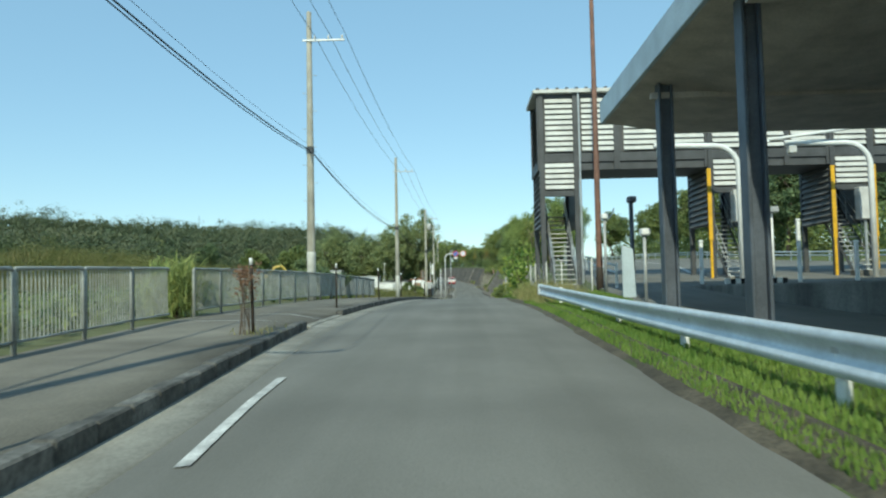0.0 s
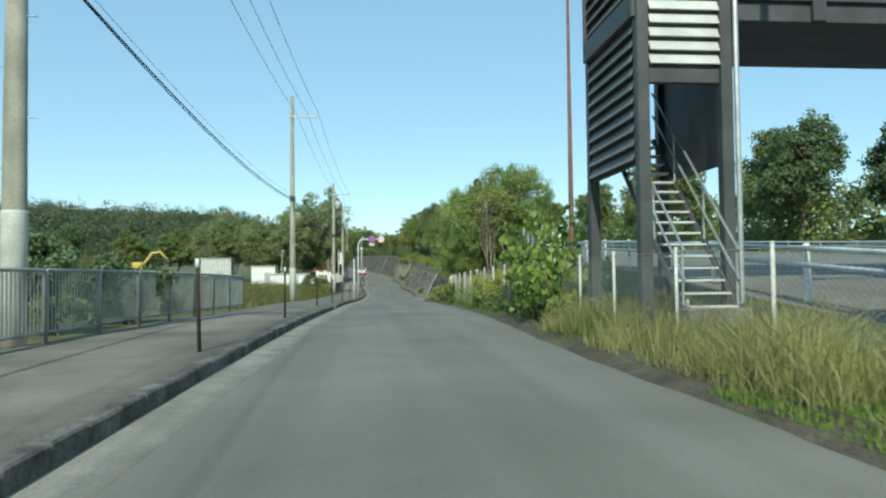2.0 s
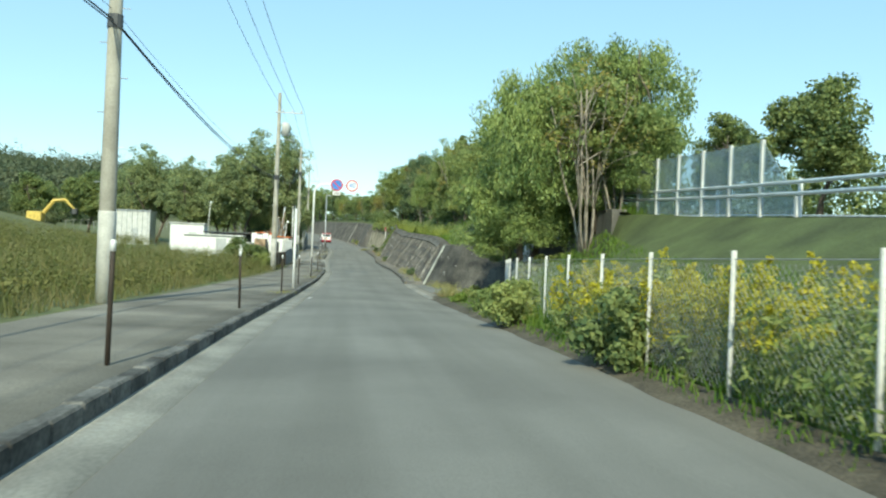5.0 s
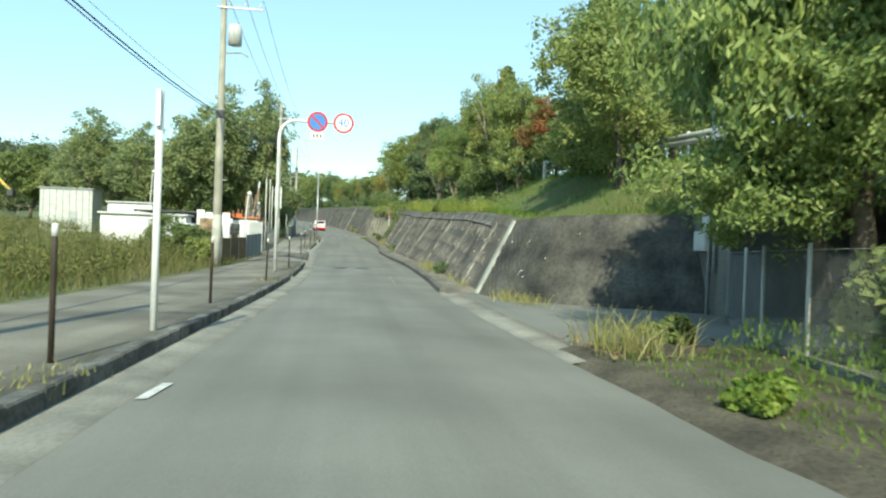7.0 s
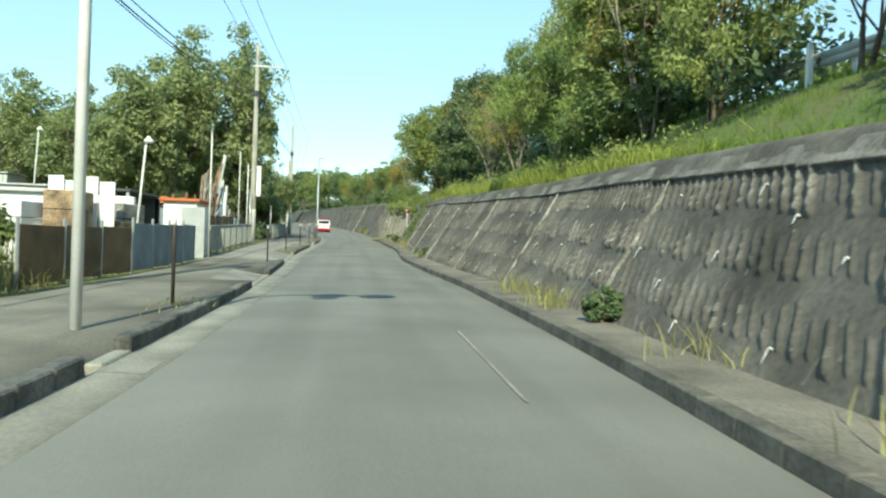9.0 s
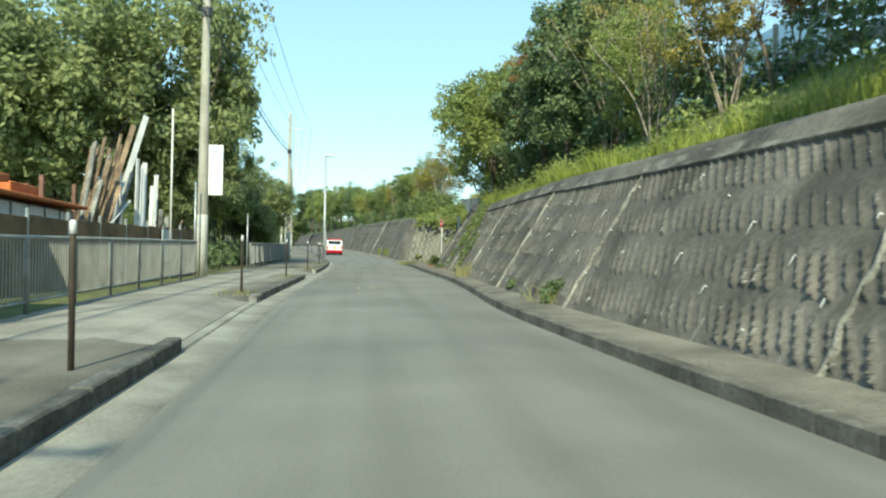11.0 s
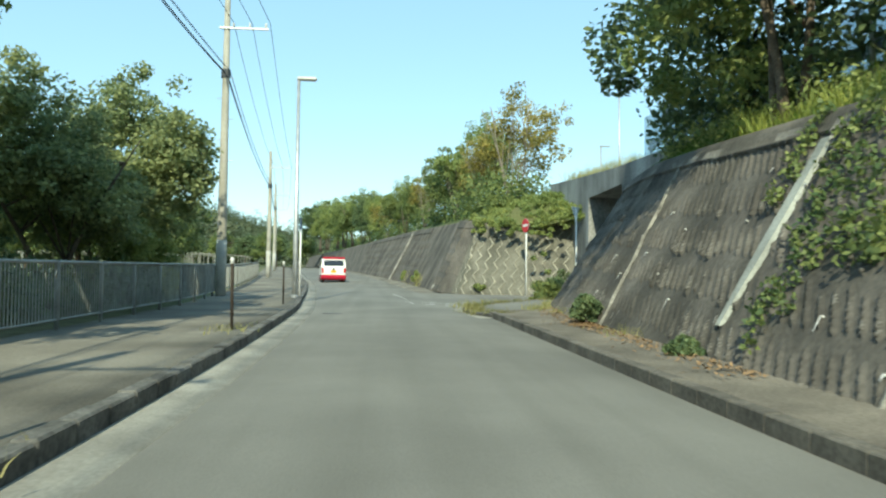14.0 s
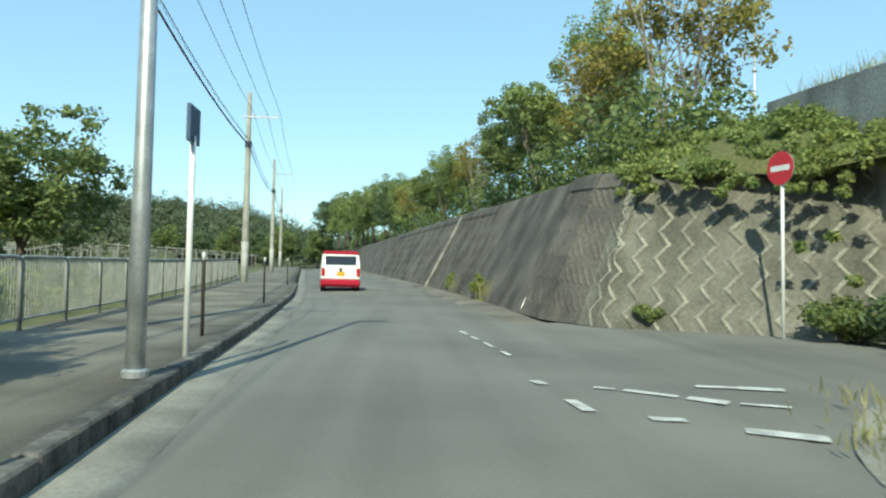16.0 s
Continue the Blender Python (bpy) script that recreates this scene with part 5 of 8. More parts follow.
low = lambda y, k: [(-W * k, y, 0.22), (-W * k, y, 0.5), (W * k, y, 0.5), (W * k, y, 0.22)]
part("lower_body", G().cbox(-W, W, 0.02, L, 0.2, 0.52, 0.06), RED, car, "red lower body and bumper")
part("upper_body", G().cbox(-W + 0.005, W - 0.005, 0.06, L - 0.1, 0.5, 1.12, 0.06), CARWHITE, car, "white body panel")
gh = G()
rings = []
for y, k, zt in ((0.1, 0.98, 1.1), (0.22, 0.93, 1.62), (0.4, 0.9, 1.7), (2.2, 0.9, 1.72), (2.75, 0.92, 1.55), (3.1, 0.97, 1.12)):
    rings.append([(-W * 0.985, y, 1.08), (-W * k, y, zt - 0.08), (-W * k + 0.1, y, zt), (W * k - 0.1, y, zt), (W * k, y, zt - 0.08), (W * 0.985, y, 1.08)])
part("cabin", shell(rings), CARWHITE, car, "white cabin pillars", True)
part("roof", G().cbox(-W * 0.86, W * 0.86, 0.24, 2.4, 1.69, 1.745, 0.025).cbox(-W * 0.9, W * 0.9, 0.18, 0.32, 1.6, 1.7, 0.03), RED, car, "red roof")
m = pose(0, 0.155, 1.33, -12.5, 0, 0)
part("rear_window", G().cbox(-0.66, 0.66, -0.02, 0.02, -0.2, 0.2, 0.012, m), GLASSDARK, car, "dark rear window")
part("number_plate", G().cbox(-0.165, 0.165, 0.03, 0.05, 0.68, 0.845, 0.005), YELLOW, car, "yellow number plate")
part("plate_recess", G().cbox(-0.06, 0.06, 0.035, 0.058, 0.86, 1.0, 0.01), BLACK, car)
for s in (-1, 1):
    part("tail_lamp", G().cbox(s * 0.74 - 0.07, s * 0.74 + 0.07, 0.025, 0.08, 0.66, 1.0, 0.02), TAILRED, car, "red tail lamp")
    mir = part("mirror", G().cbox(s * 0.93 - 0.09, s * 0.93 + 0.09, 2.55, 2.68, 1.02, 1.2, 0.03), BLACK, car)
    part("side_window", G().cbox(s * (W - 0.04) - 0.012, s * (W - 0.04) + 0.012, 0.5, 2.4, 1.16, 1.52, 0.01), GLASSDARK, car)
    for y in (0.55, 2.85):
        wh = part("wheel", G().tube((s * 0.62, y, 0.29), (s * 0.82, y, 0.29), 0.29, n=20), BLACK, car)
        part("rim", G().tube((s * 0.81, y, 0.29), (s * 0.83, y, 0.29), 0.18, n=16), CHROME, wh)
part("bumper", G().cbox(-W + 0.02, W - 0.02, -0.03, 0.08, 0.28, 0.48, 0.03), RED, car)

# ---- kerbs ----
kg = G().cbox(-0.17, 0.0, 0.006, 0.594, -0.1, KERB_H, 0.018)
kerb_mesh = kg.mesh("kerb_stone", KERB)
kerb_left = tagged(new("kerb_left"), "dark stained concrete kerb stones in a row", "kerb", "", "structure")
kerb_right = tagged(new("kerb_right"), "dark stained low concrete kerb below the wall", "kerb", "", "structure")
plain_kerb = G().cbox(-0.17, 0.0, 0.0015, 0.5985, -0.1, KERB_H, 0.012).mesh("kerb_stone", WALLFOOT)
white_kerb = G().cbox(-0.17, 0.0, 0.006, 0.594, -0.1, KERB_H, 0.018).mesh("kerb_end_stone", SEAM)


def kerb_row(parent, fx, spans, flip, h=1.0, ends=(), stone=None):
    for a, b in spans:
        n = int((b - a) / 0.6)
        for k in range(n):
            y = a + 0.6 * k
            x0, x1 = float(fx(y)), float(fx(y + 0.6))
            ob = new("kerb_stone", white_kerb if (k == 0 and a in ends) else stone or kerb_mesh)
            ang = math.degrees(math.atan2(x0 - x1, 0.6))
            pitch = math.degrees(math.atan2(float(rz(y + 0.6)) - float(rz(y)), 0.6))
            ob.matrix_basis = pose(x0 + (0.17 if flip else 0), y, float(rz(y)) - (1 - h) * KERB_H + (0.003 if stone else 0.008) * math.sin(y * 7.1), pitch, 0, ang)
            ob.parent = parent


kerb_row(kerb_left, left_x, [(-14, 15.3), (19.2, 49.4), (50.2, 91.4), (92.2, 101.6), (105.6, 112.2), (119.2, 131.2), (135.7, 190)], False, 1.0, (119.2, 135.7))
low_mesh = G().cbox(-0.17, 0.0, 0.006, 0.594, -0.1, 0.05, 0.018).mesh("kerb_stone", GUTTER)
for a, b in DROPS:
    n = max(1, round((b - a) / 0.6))
    for k in range(n + 1):
        y = min(a + 0.6 * k, b - 0.3)
        ob = new("kerb_stone", low_mesh)
        ob.matrix_basis = pose(float(left_x(y)), y, float(rz(y)) - 0.012 + 0.002 * (k % 2), math.degrees(math.atan2(float(rz(y + 0.6)) - float(rz(y)), 0.6)), 0, math.degrees(math.atan2(float(left_x(y)) - float(left_x(y + 0.6)), 0.6)))
        ob.parent = kerb_left
kerb_row(kerb_right, right_x, [(86.8, 152.5)], True, 0.8, (), plain_kerb)
for a, b in ((101.6, 105.6), (112.2, 119.2), (131.2, 135.7)):
    ys = np.linspace(a + 0.02, b - 0.02, 14)
    setting("dropped_kerb", grid_mesh("dropped_kerb", sweep(ys, [(off(left_x, -0.955), off(rz, KERB_H - 0.002)), (off(left_x, -0.166), lambda y: pave_edge_z(y) + 0.004)]), APRON), APRON, "pale worn concrete dropped kerb apron", "kerb")
setting("pavement_apron", grid_mesh("pavement_apron", sweep(np.arange(112, 137.5, 0.5), [(off(walk_x, 0.05), off(rz, KERB_H - 0.002)), (off(left_x, -0.955), off(rz, KERB_H - 0.002))]), APRON), APRON, "pale worn concrete pavement in front of the yard", "pavement")


def on_road(y, k):
    return float(rz(y)) + 0.05 * (1 - (2 * k - 1) ** 2) - 0.02


# ---- road paint ----
def stripe(name, pts, width, material, label, lift=0.012):
    """A thin painted bar along points (x, y) on the road."""
    P = np.zeros((len(pts), 2, 3))
    for i, (x, y) in enumerate(pts):
        x2, y2 = pts[min(i + 1, len(pts) - 1)]
        x1, y1 = pts[max(i - 1, 0)]
        d = Vector((x2 - x1, y2 - y1, 0)).normalized()
        for j, s in enumerate((-0.5, 0.5)):
            px, py = x + d.y * s * width, y - d.x * s * width
            kk = (px - float(left_x(py)) - 0.42) / (float(right_x(py)) - float(left_x(py)) - 0.42)
            P[i, j] = (px, py, (on_road(py, min(max(kk, 0), 1)) if kk < 1.0 else float(rz(py)) + (float(np.interp(px, [float(right_x(py)), 6.0], [-0.025, 0.05])) if py > 150 else 0.0)) + lift)
    return setting(name, grid_mesh(name, P, material), material, label, "road marking")


stripe("lane_dash", [(-1.74, 4.6), (-1.83, 5.6), (-1.93, 6.8), (-2.0, 8.2)], 0.1, ROADPAINT, "short worn white lane dash")
stripe("lane_mark", [(-1.5, 71.7), (-1.44, 72.4)], 0.1, ROADPAINT, "worn white road mark")
setting("gutter_patch", grid_mesh("gutter_patch", sweep(np.linspace(91.2, 91.8, 4), [(off(left_x, 0.02), off(rz, 0.0155)), (off(left_x, 0.4), off(rz, -0.002))]), APRON), APRON, "pale concrete patch beside the kerb", "gutter")
setting("edge_strip", grid_mesh("edge_strip", sweep(np.linspace(73.9, 87, 34), [(off(right_x, -0.032), off(rz, -0.03)), (off(right_x, -0.03), off(rz, -0.004)), (off(right_x, 0.16), off(rz, 0.028)), (off(right_x, 0.45), off(rz, 0.05)), (off(right_x, 0.455), off(rz, -0.01))]), APRON), APRON, "pale concrete edge strip", "kerb")
stripe("right_line", [(1.94 + (y - 90.1) * 0.024, y) for y in np.linspace(90.1, 94.3, 6)], 0.035, GUTTER, "faint worn road line", 0.008)
for pts in ([(0.19, 124.1), (0.18, 124.9)], [(0.18, 122.1), (0.18, 122.4)], [(0.49, 124.8), (0.91, 124.82)], [(0.43, 121.45), (0.8, 121.44)]):
    stripe("survey_mark", pts, 0.06 if pts[0][0] < 0.3 else 0.13, YELLOWPAINT, "worn yellow survey mark on the asphalt")
for pts, w in (([(1.9, 159.55), (2.1, 159.47)], 0.07), ([(2.18, 159.44), (2.64, 159.16)], 0.1), ([(2.72, 159.12), (3.03, 158.89)], 0.14), ([(3.12, 158.85), (3.5, 158.62)], 0.06), ([(3.1, 159.88), (3.5, 159.74)], 0.09), ([(3.5, 159.74), (3.92, 159.55)], 0.12), ([(1.47, 158.75), (1.52, 158.2)], 0.08), ([(1.95, 157.95), (2.25, 157.93)], 0.1),
               ([(2.59, 157.61), (3.13, 157.38)], 0.14), ([(1.34, 159.9), (1.4, 159.65)], 0.08), ([(1.04, 166.0), (1.1, 165.4)], 0.06), ([(1.14, 165.0), (1.2, 164.4)], 0.05), ([(1.26, 163.9), (1.32, 163.3)], 0.05), ([(1.38, 162.7), (1.42, 162.2)], 0.05)):
    stripe("worn_line", pts, w * 1.6, ROADPAINT, "broken worn white line at the side road mouth", 0.014)
mh = thing("manhole_cover", (-0.78, 153.25, on_road(153.25, 0.25) - 0.028), "dark cast-iron manhole cover flush with the road", "manhole cover")
part("lid", G().lathe([(0.3, 0.0), (0.3, 0.012), (0.28, 0.014), (0.0, 0.014)], 24), DARKSTEEL, mh)
part("frame", G().lathe([(0.35, -0.02), (0.35, 0.012), (0.305, 0.012), (0.305, -0.02)], 24), DARKSTEEL, mh)

for xa, xb, ya, yb in ((-5.7, -3.2, 17.85, 17.28), (-5.9, -3.4, 15.55, 15.12)):
    P = np.zeros((25, 2, 3))
    for i, xx in enumerate(np.linspace(xa, xb, 25)):
        y = ya + (yb - ya) * i / 24
        for j, yy_ in enumerate((y - 0.035, y + 0.035)):
            lx = float(left_x(yy_))
            P[i, j] = (xx, yy_, float(np.interp(xx, [lx - 0.95, lx - 0.165], [float(rz(yy_)) + KERB_H - 0.006, float(pave_edge_z(yy_))])) + 0.008)
    setting("crossing_line", grid_mesh("crossing_line", P, ROADPAINT), ROADPAINT, "thin white line across the lowered pavement", "road marking")

# ---- marker posts along the kerb ----
mp = thing("marker_post", (0, 0, 0), "slim brown marker post with a white reflector cap by the kerb", "marker post", "marker posts along the kerb")
part("shaft", G().lathe([(0.026, -0.1), (0.026, 1.12), (0.023, 1.13)], 10), BROWN, mp, "", True)
part("cap", G().lathe([(0.028, 1.11), (0.029, 1.2), (0.021, 1.225)], 10), WHITE, mp, "white reflector cap", True)
first = True
for y in (3.4, 12.0, 20.6, 29.3, 37.6, 46.2, 54.5, 63.2, 72.4, 79.6, 87.7, 95.6, 110.0, 119.9, 128.2, 136.6, 145.8, 154.6, 163.0, 172.0, 186.0):
    m = pose(float(left_x(y)) - 0.42, y, float(rz(y)) + KERB_H - 0.01, 0, (y * 13) % 3 - 1.5, (y * 31) % 360)
    if first:
        mp.matrix_basis = m
        first = False
    else:
        copy_thing(mp, m)

# ---- pipe fence behind the pavement ----
fb = thing("fence_panel", (0, 0, 0), "grey-green steel pipe fence panel with upright bars", "fence", "fence along the pavement")
part("post", G().lathe([(0.038, -0.15), (0.038, 1.08), (0.03, 1.1)], 8), FENCE, fb, "", True)
part("top_rail", G().path([(0, 0.0, 1.06), (0, 0.06, 1.1), (0, 1.94, 1.1), (0, 2.0, 1.06)], 0.028, 6), FENCE, fb, "", True)
part("bottom_rail", G().tube((0, 0.02, 0.16), (0, 1.98, 0.16), 0.02, n=6), FENCE, fb, "", True)
bar = G().tube((0, 0, 0.16), (0, 0, 1.09), 0.012, n=5, cap=False).mesh("bar", FENCE)
for k in range(17):
    o = part("bar", bar, None, fb)
    o.location = (0, 0.11 + k * 0.111, 0)
first = True
for a, b, dx in ((-12.6, 15.4, 0.12), (17.0, 45.5, 0.12), (113.0, 127.5, 0.0), (137.5, 196, 0.15)):
    y = a
    while y + 2 <= b + 0.6:
        x0, x1 = float(walk_x(y)) + dx, float(walk_x(y + 2)) + dx
        pitch = math.degrees(math.atan2(float(rz(y + 2) - rz(y)), 2))
        m = pose(x0, y, float(rz(y)) + KERB_H, pitch, 0, math.degrees(math.atan2(x0 - x1, 2)))
        if first:
            fb.matrix_basis = m
            first = False
        else:
            copy_thing(fb, m)
        y += 2.0

# ---- chain-link fence on the right ----
FX = lambda y: float(np.interp(y, [25, 27, 31, 43.5, 55, 60, 65, 67, 71, 74.6, 78, 80.5], [4.6, 3.7, 3.05, 2.98, 3.1, 3.4, 3.85, 4.1, 4.9, 5.7, 7.2, 8.1]))
yy = 25.5
while yy < 79:
    y2 = yy + 2.0
    p, q = Vector((FX(yy), yy, float(rz(yy)) + 0.08)), Vector((FX(y2), y2, float(rz(y2)) + 0.08))
    ob = thing("chain_link_panel", tuple(p), "galvanised chain-link fence panel on steel posts", "fence", "chain-link fence")
    d = q - p
    part("post", G().tube((0, 0, -0.3), (0, 0, 1.42), 0.027, n=8), POLEBAND, ob, "", True)
    part("top_wire", G().tube((0, 0, 1.34), d + Vector((0, 0, 1.34)), 0.006, n=5), WIRE, ob)
    if yy > 69:
        part("footing", G().add([tuple(d * f + Vector((sx, 0, z))) for f in (0, 1) for sx, z in ((-0.08, -0.2), (0.08, -0.2), (0.08, 0.1), (-0.08, 0.1))], [(0, 1, 2, 3), (7, 6, 5, 4), (0, 4, 5, 1), (1, 5, 6, 2), (2, 6, 7, 3), (3, 7, 4, 0)]), CONCRETE, ob, "pale concrete footing")
    L = d.length
    u = d / L
    g = G()
    n = int(L / 0.09)
    for k in range(-13, n):
        for s in (1, -1):
            a0, a1 = k * 0.09, k * 0.09 + 1.22
            c0, c1 = max(a0, 0), min(a1, L)
            if c1 - c0 < 0.03:
                continue
            z0, z1 = 0.08 + (c0 - a0), 0.08 + (c1 - a0)
            if s < 0:
                z0, z1 = 1.38 - z0, 1.38 - z1
            g.tube(u * c0 + Vector((0, 0, z0)), u * c1 + Vector((0, 0, z1)), 0.0019, n=3, cap=False)
    part("mesh", g, WIRE, ob, "diamond wire mesh")
    yy = y2


# ---- signs, lamps ----
def disc(g, r, t=0.012, n=32, m=None):
    vs = [Vector((r * math.cos(2 * math.pi * i / n), y, r * math.sin(2 * math.pi * i / n))) for y in (-t / 2, t / 2) for i in range(n)]
    if m:
        vs = [m @ v for v in vs]
    return g.add([tuple(v) for v in vs], [tuple(range(n)), tuple(reversed(range(n, 2 * n)))] + [(i, (i + 1) % n, n + (i + 1) % n, n + i) for i in range(n)])


def ring_flat(g, r0, r1, y, n=32):
    vs = [(r * math.cos(2 * math.pi * i / n), y, r * math.sin(2 * math.pi * i / n)) for r in (r0, r1) for i in range(n)]
    return g.add(vs, [(i, (i + 1) % n, n + (i + 1) % n, n + i) for i in range(n)])


sx, sy, sz = -2.15, 92.7, float(rz(92.7)) + KERB_H
sg = thing("overhead_sign_post", (sx, sy, sz), "white curved sign post carrying two round traffic signs", "road sign")
H = 5.72 - sz
pts = [(0, 0, -0.2), (0, 0, H - 0.75)] + [(0.55 * (1 - math.cos(a)), 0.02, H - 0.6 + 0.62 * math.sin(a)) for a in np.linspace(0, math.pi / 2, 7)] + [(2.45, 0.05, H + 0.02)]
part("post", G().path(pts, [0.06] * 9 + [0.05], 12), WHITE, sg, "", True)
R = 0.36
nosign = part("no_parking_sign", disc(G(), R), SIGNGREY, sg, "round blue no-parking sign with red ring")
nosign.location = (1.33, -0.08, H)
part("ring", ring_flat(G(), R * 0.78, R, -0.008), SIGNRED, nosign)
part("field", disc(G(), R * 0.78, 0.004, 32, Matrix.Translation((0, -0.0085, 0))), SIGNBLUE, nosign)
part("slash", G().box(-R * 0.76, R * 0.76, -0.0135, -0.0115, -0.035, 0.035, Matrix.Rotation(radians(45), 4, "Y")), SIGNRED, nosign)
lim = part("speed_limit_sign", disc(G(), R), SIGNGREY, sg, "round white speed limit sign with red ring")
lim.location = (2.25, -0.08, H)
part("ring", ring_flat(G(), R * 0.8, R, -0.008), SIGNRED, lim)
part("field", disc(G(), R * 0.8, 0.004, 32, Matrix.Translation((0, -0.0085, 0))), WHITE, lim)
tx = bpy.data.curves.new("numerals", "FONT")
tx.body, tx.size, tx.align_x, tx.align_y, tx.extrude = "40", 0.42, "CENTER", "CENTER", 0.001
tmp = bpy.data.objects.new("numerals_tmp", tx)
scene.collection.objects.link(tmp)
bpy.context.view_layer.update()
tmesh = bpy.data.meshes.new_from_object(tmp.evaluated_get(bpy.context.evaluated_depsgraph_get()))
bpy.data.objects.remove(tmp)
tmesh.materials.clear()
tmesh.materials.append(SIGNBLUE)
tm = part("numerals", tmesh, None, lim, "blue numerals 40")
tm.matrix_basis = pose(0, -0.0135, 0, 90, 0, 0)
plate = part("sub_plate", G().cbox(-0.23, 0.23, -0.01, 0.01, -0.11, 0.11, 0.003), WHITE, sg, "small white plate with dark marks")
plate.location = (1.33, -0.08, H - R - 0.14)
for k in (-0.12, 0.0, 0.12):
    part("mark", G().box(k - 0.03, k + 0.03, -0.014, -0.0115, -0.06, 0.06), DARKSTEEL, plate)

ne = thing("no_entry_sign", (6.73, 165.0, float(rz(165)) + 0.0), "round red no-entry sign with a white bar on a white post", "road sign", "", -72.0)
part("post", G().tube((0, 0.04, -0.2), (0, 0.04, 3.45), 0.032, n=10), WHITE, ne, "", True)
face = part("disc", disc(G(), 0.31), SIGNGREY, ne, "grey sign back")
face.location = (0, 0, 3.14)
part("field", disc(G(), 0.305, 0.004, 32, Matrix.Translation((0, -0.0085, 0))), SIGNRED, face)
part("bar", G().box(-0.22, 0.22, -0.0135, -0.0115, -0.05, 0.05), WHITE, face)

lp = thing("street_lamp", (-2.5, 158.9, float(rz(158.9)) + KERB_H), "tall galvanised street lamp with a small flat head", "street lamp", "street lamps")
part("post", G().lathe([(0.088, -0.1), (0.085, 1.6), (0.055, 7.6)], 14), STEEL, lp, "", True)
part("head", G().cbox(-0.06, 0.62, -0.1, 0.1, 7.55, 7.68, 0.04), LOUVRE, lp, "pale flat lamp head")
part("collar", G().lathe([(0.12, 0), (0.12, 0.06), (0.1, 0.08)], 14), STEEL, lp)
bp = thing("sign_post", (-2.5, 160.5, float(rz(160.5)) + KERB_H), "slim white post with a small blue plate set edge-on", "road sign", "slim white sign posts")
part("post", G().tube((0, 0, -0.2), (0, 0, 2.5), 0.035, n=10), WHITE, bp, "", True)
part("plate", G().cbox(-0.025, 0.025, -0.2, 0.2, 2.42, 2.84, 0.008), PLATEBLUE, bp, "dark blue plate seen on its edge")
w1 = thing("marker_mast", (-2.2, 75.1, float(rz(75.1)) + KERB_H), "tall slim white post standing by the kerb", "post")
part("post", G().tube((0, 0, -0.2), (0, 0, 2.95), 0.045, n=10), WHITE, w1, "", True)
part("plate", G().cbox(-0.03, 0.03, -0.1, 0.1, 2.5, 2.95, 0.006), WHITE, w1)

bn = thing("banner_sign", (-5.66, 131.9, float(rz(131.9)) + KERB_H), "tall blank white banner board on a thin white pole", "sign board")
zb = float(rz(131.9)) + KERB_H
part("pole", G().tube((0, 0, -0.3), (0, 0, 5.95 - zb), 0.03, n=8), WHITE, bn, "", True)
part("board", G().cbox(0.22, 0.78, -0.03, 0.03, 4.02 - zb, 5.88 - zb, 0.01), WHITE, bn, "white board with faint marks")
for z in (4.4, 5.6):
    part("bracket", G().tube((0, 0, z - zb), (0.24, 0, z - zb), 0.015, n=6), STEEL, bn)
part("mark", G().cbox(0.42, 0.58, -0.034, -0.031, 5.55 - zb, 5.7 - zb, 0.001), FASCIA, bn)
for x, y, h in ((-4.75, 137.2, 2.4), (-5.0, 128.0, 3.0)):
    sp = thing("slender_post", (x, y, float(rz(y)) + KERB_H - 0.02), "thin pale steel post behind the pavement", "post", "thin posts")
    part("shaft", G().tube((0, 0, -0.2), (0, 0, h), 0.028, n=8), STEEL, sp, "", True)

# ---- wall details ----
def wall_at(y, k):
    zb_, zt_ = float(rz(y)) + 0.04, float(wall_top_z(y))
    slant = float(np.interp(y, [82.4, 86, 90.8], [0.42, 0.51, BATTER]))
    return Vector((float(wall_base_x(y)) + slant * (zt_ - zb_) * k, y, zb_ + (zt_ - zb_) * k))


NRM = Vector((-1, 0, BATTER)).normalized()
for y, dy in ((86.2, 0.2), (88.55, 0.3), (95.4, 0.4), (102.5, 0.5), (109.6, 0.4), (116.8, 0.3), (123.5, 0.5), (131.3, 0.5), (138.4, 0.3), (142.0, 0.2), (147.0, 1.6)):
    broad = y < 87 or y == 142.0
    w = 0.15 if broad else 0.013
    vs = []
    for k in np.linspace(0.14 if y == 142.0 else 0.0, 0.86 if y == 142.0 else 0.97 if broad else 0.9, 16):
        p = wall_at(y + dy * k + (0 if broad else 0.035 * math.sin(k * 23 + y) + 0.02 * math.sin(k * 61 + y)), k)
        ww = w * ((0.9 + 0.15 * math.sin(k * 9 + y)) * (0.45 + 0.7 * k if y > 100 else 1) if broad else 0.25 + 1.3 * abs(math.sin(k * 14 + y)) ** 2)
        vs += [tuple(p + NRM * dn + Vector((0, s * ww, 0))) for s, dn in ((-1.15, -0.03), (-0.9, 0.058), (0.9, 0.058), (1.15, -0.03))]
    g = G().add(vs, [(4 * i + j, 4 * i + j + 1, 4 * i + j + 5, 4 * i + j + 4) for i in range(15) for j in range(3)])
    part("joint", g, PALEBAND if broad else SEAM, wall_east, "pale mortar joint running up the wall")
pipe = G().tube((0, 0, 0), (0, 0, 0.035), 0.014, n=8).mesh("weep_pipe", PIPEWHITE, True)
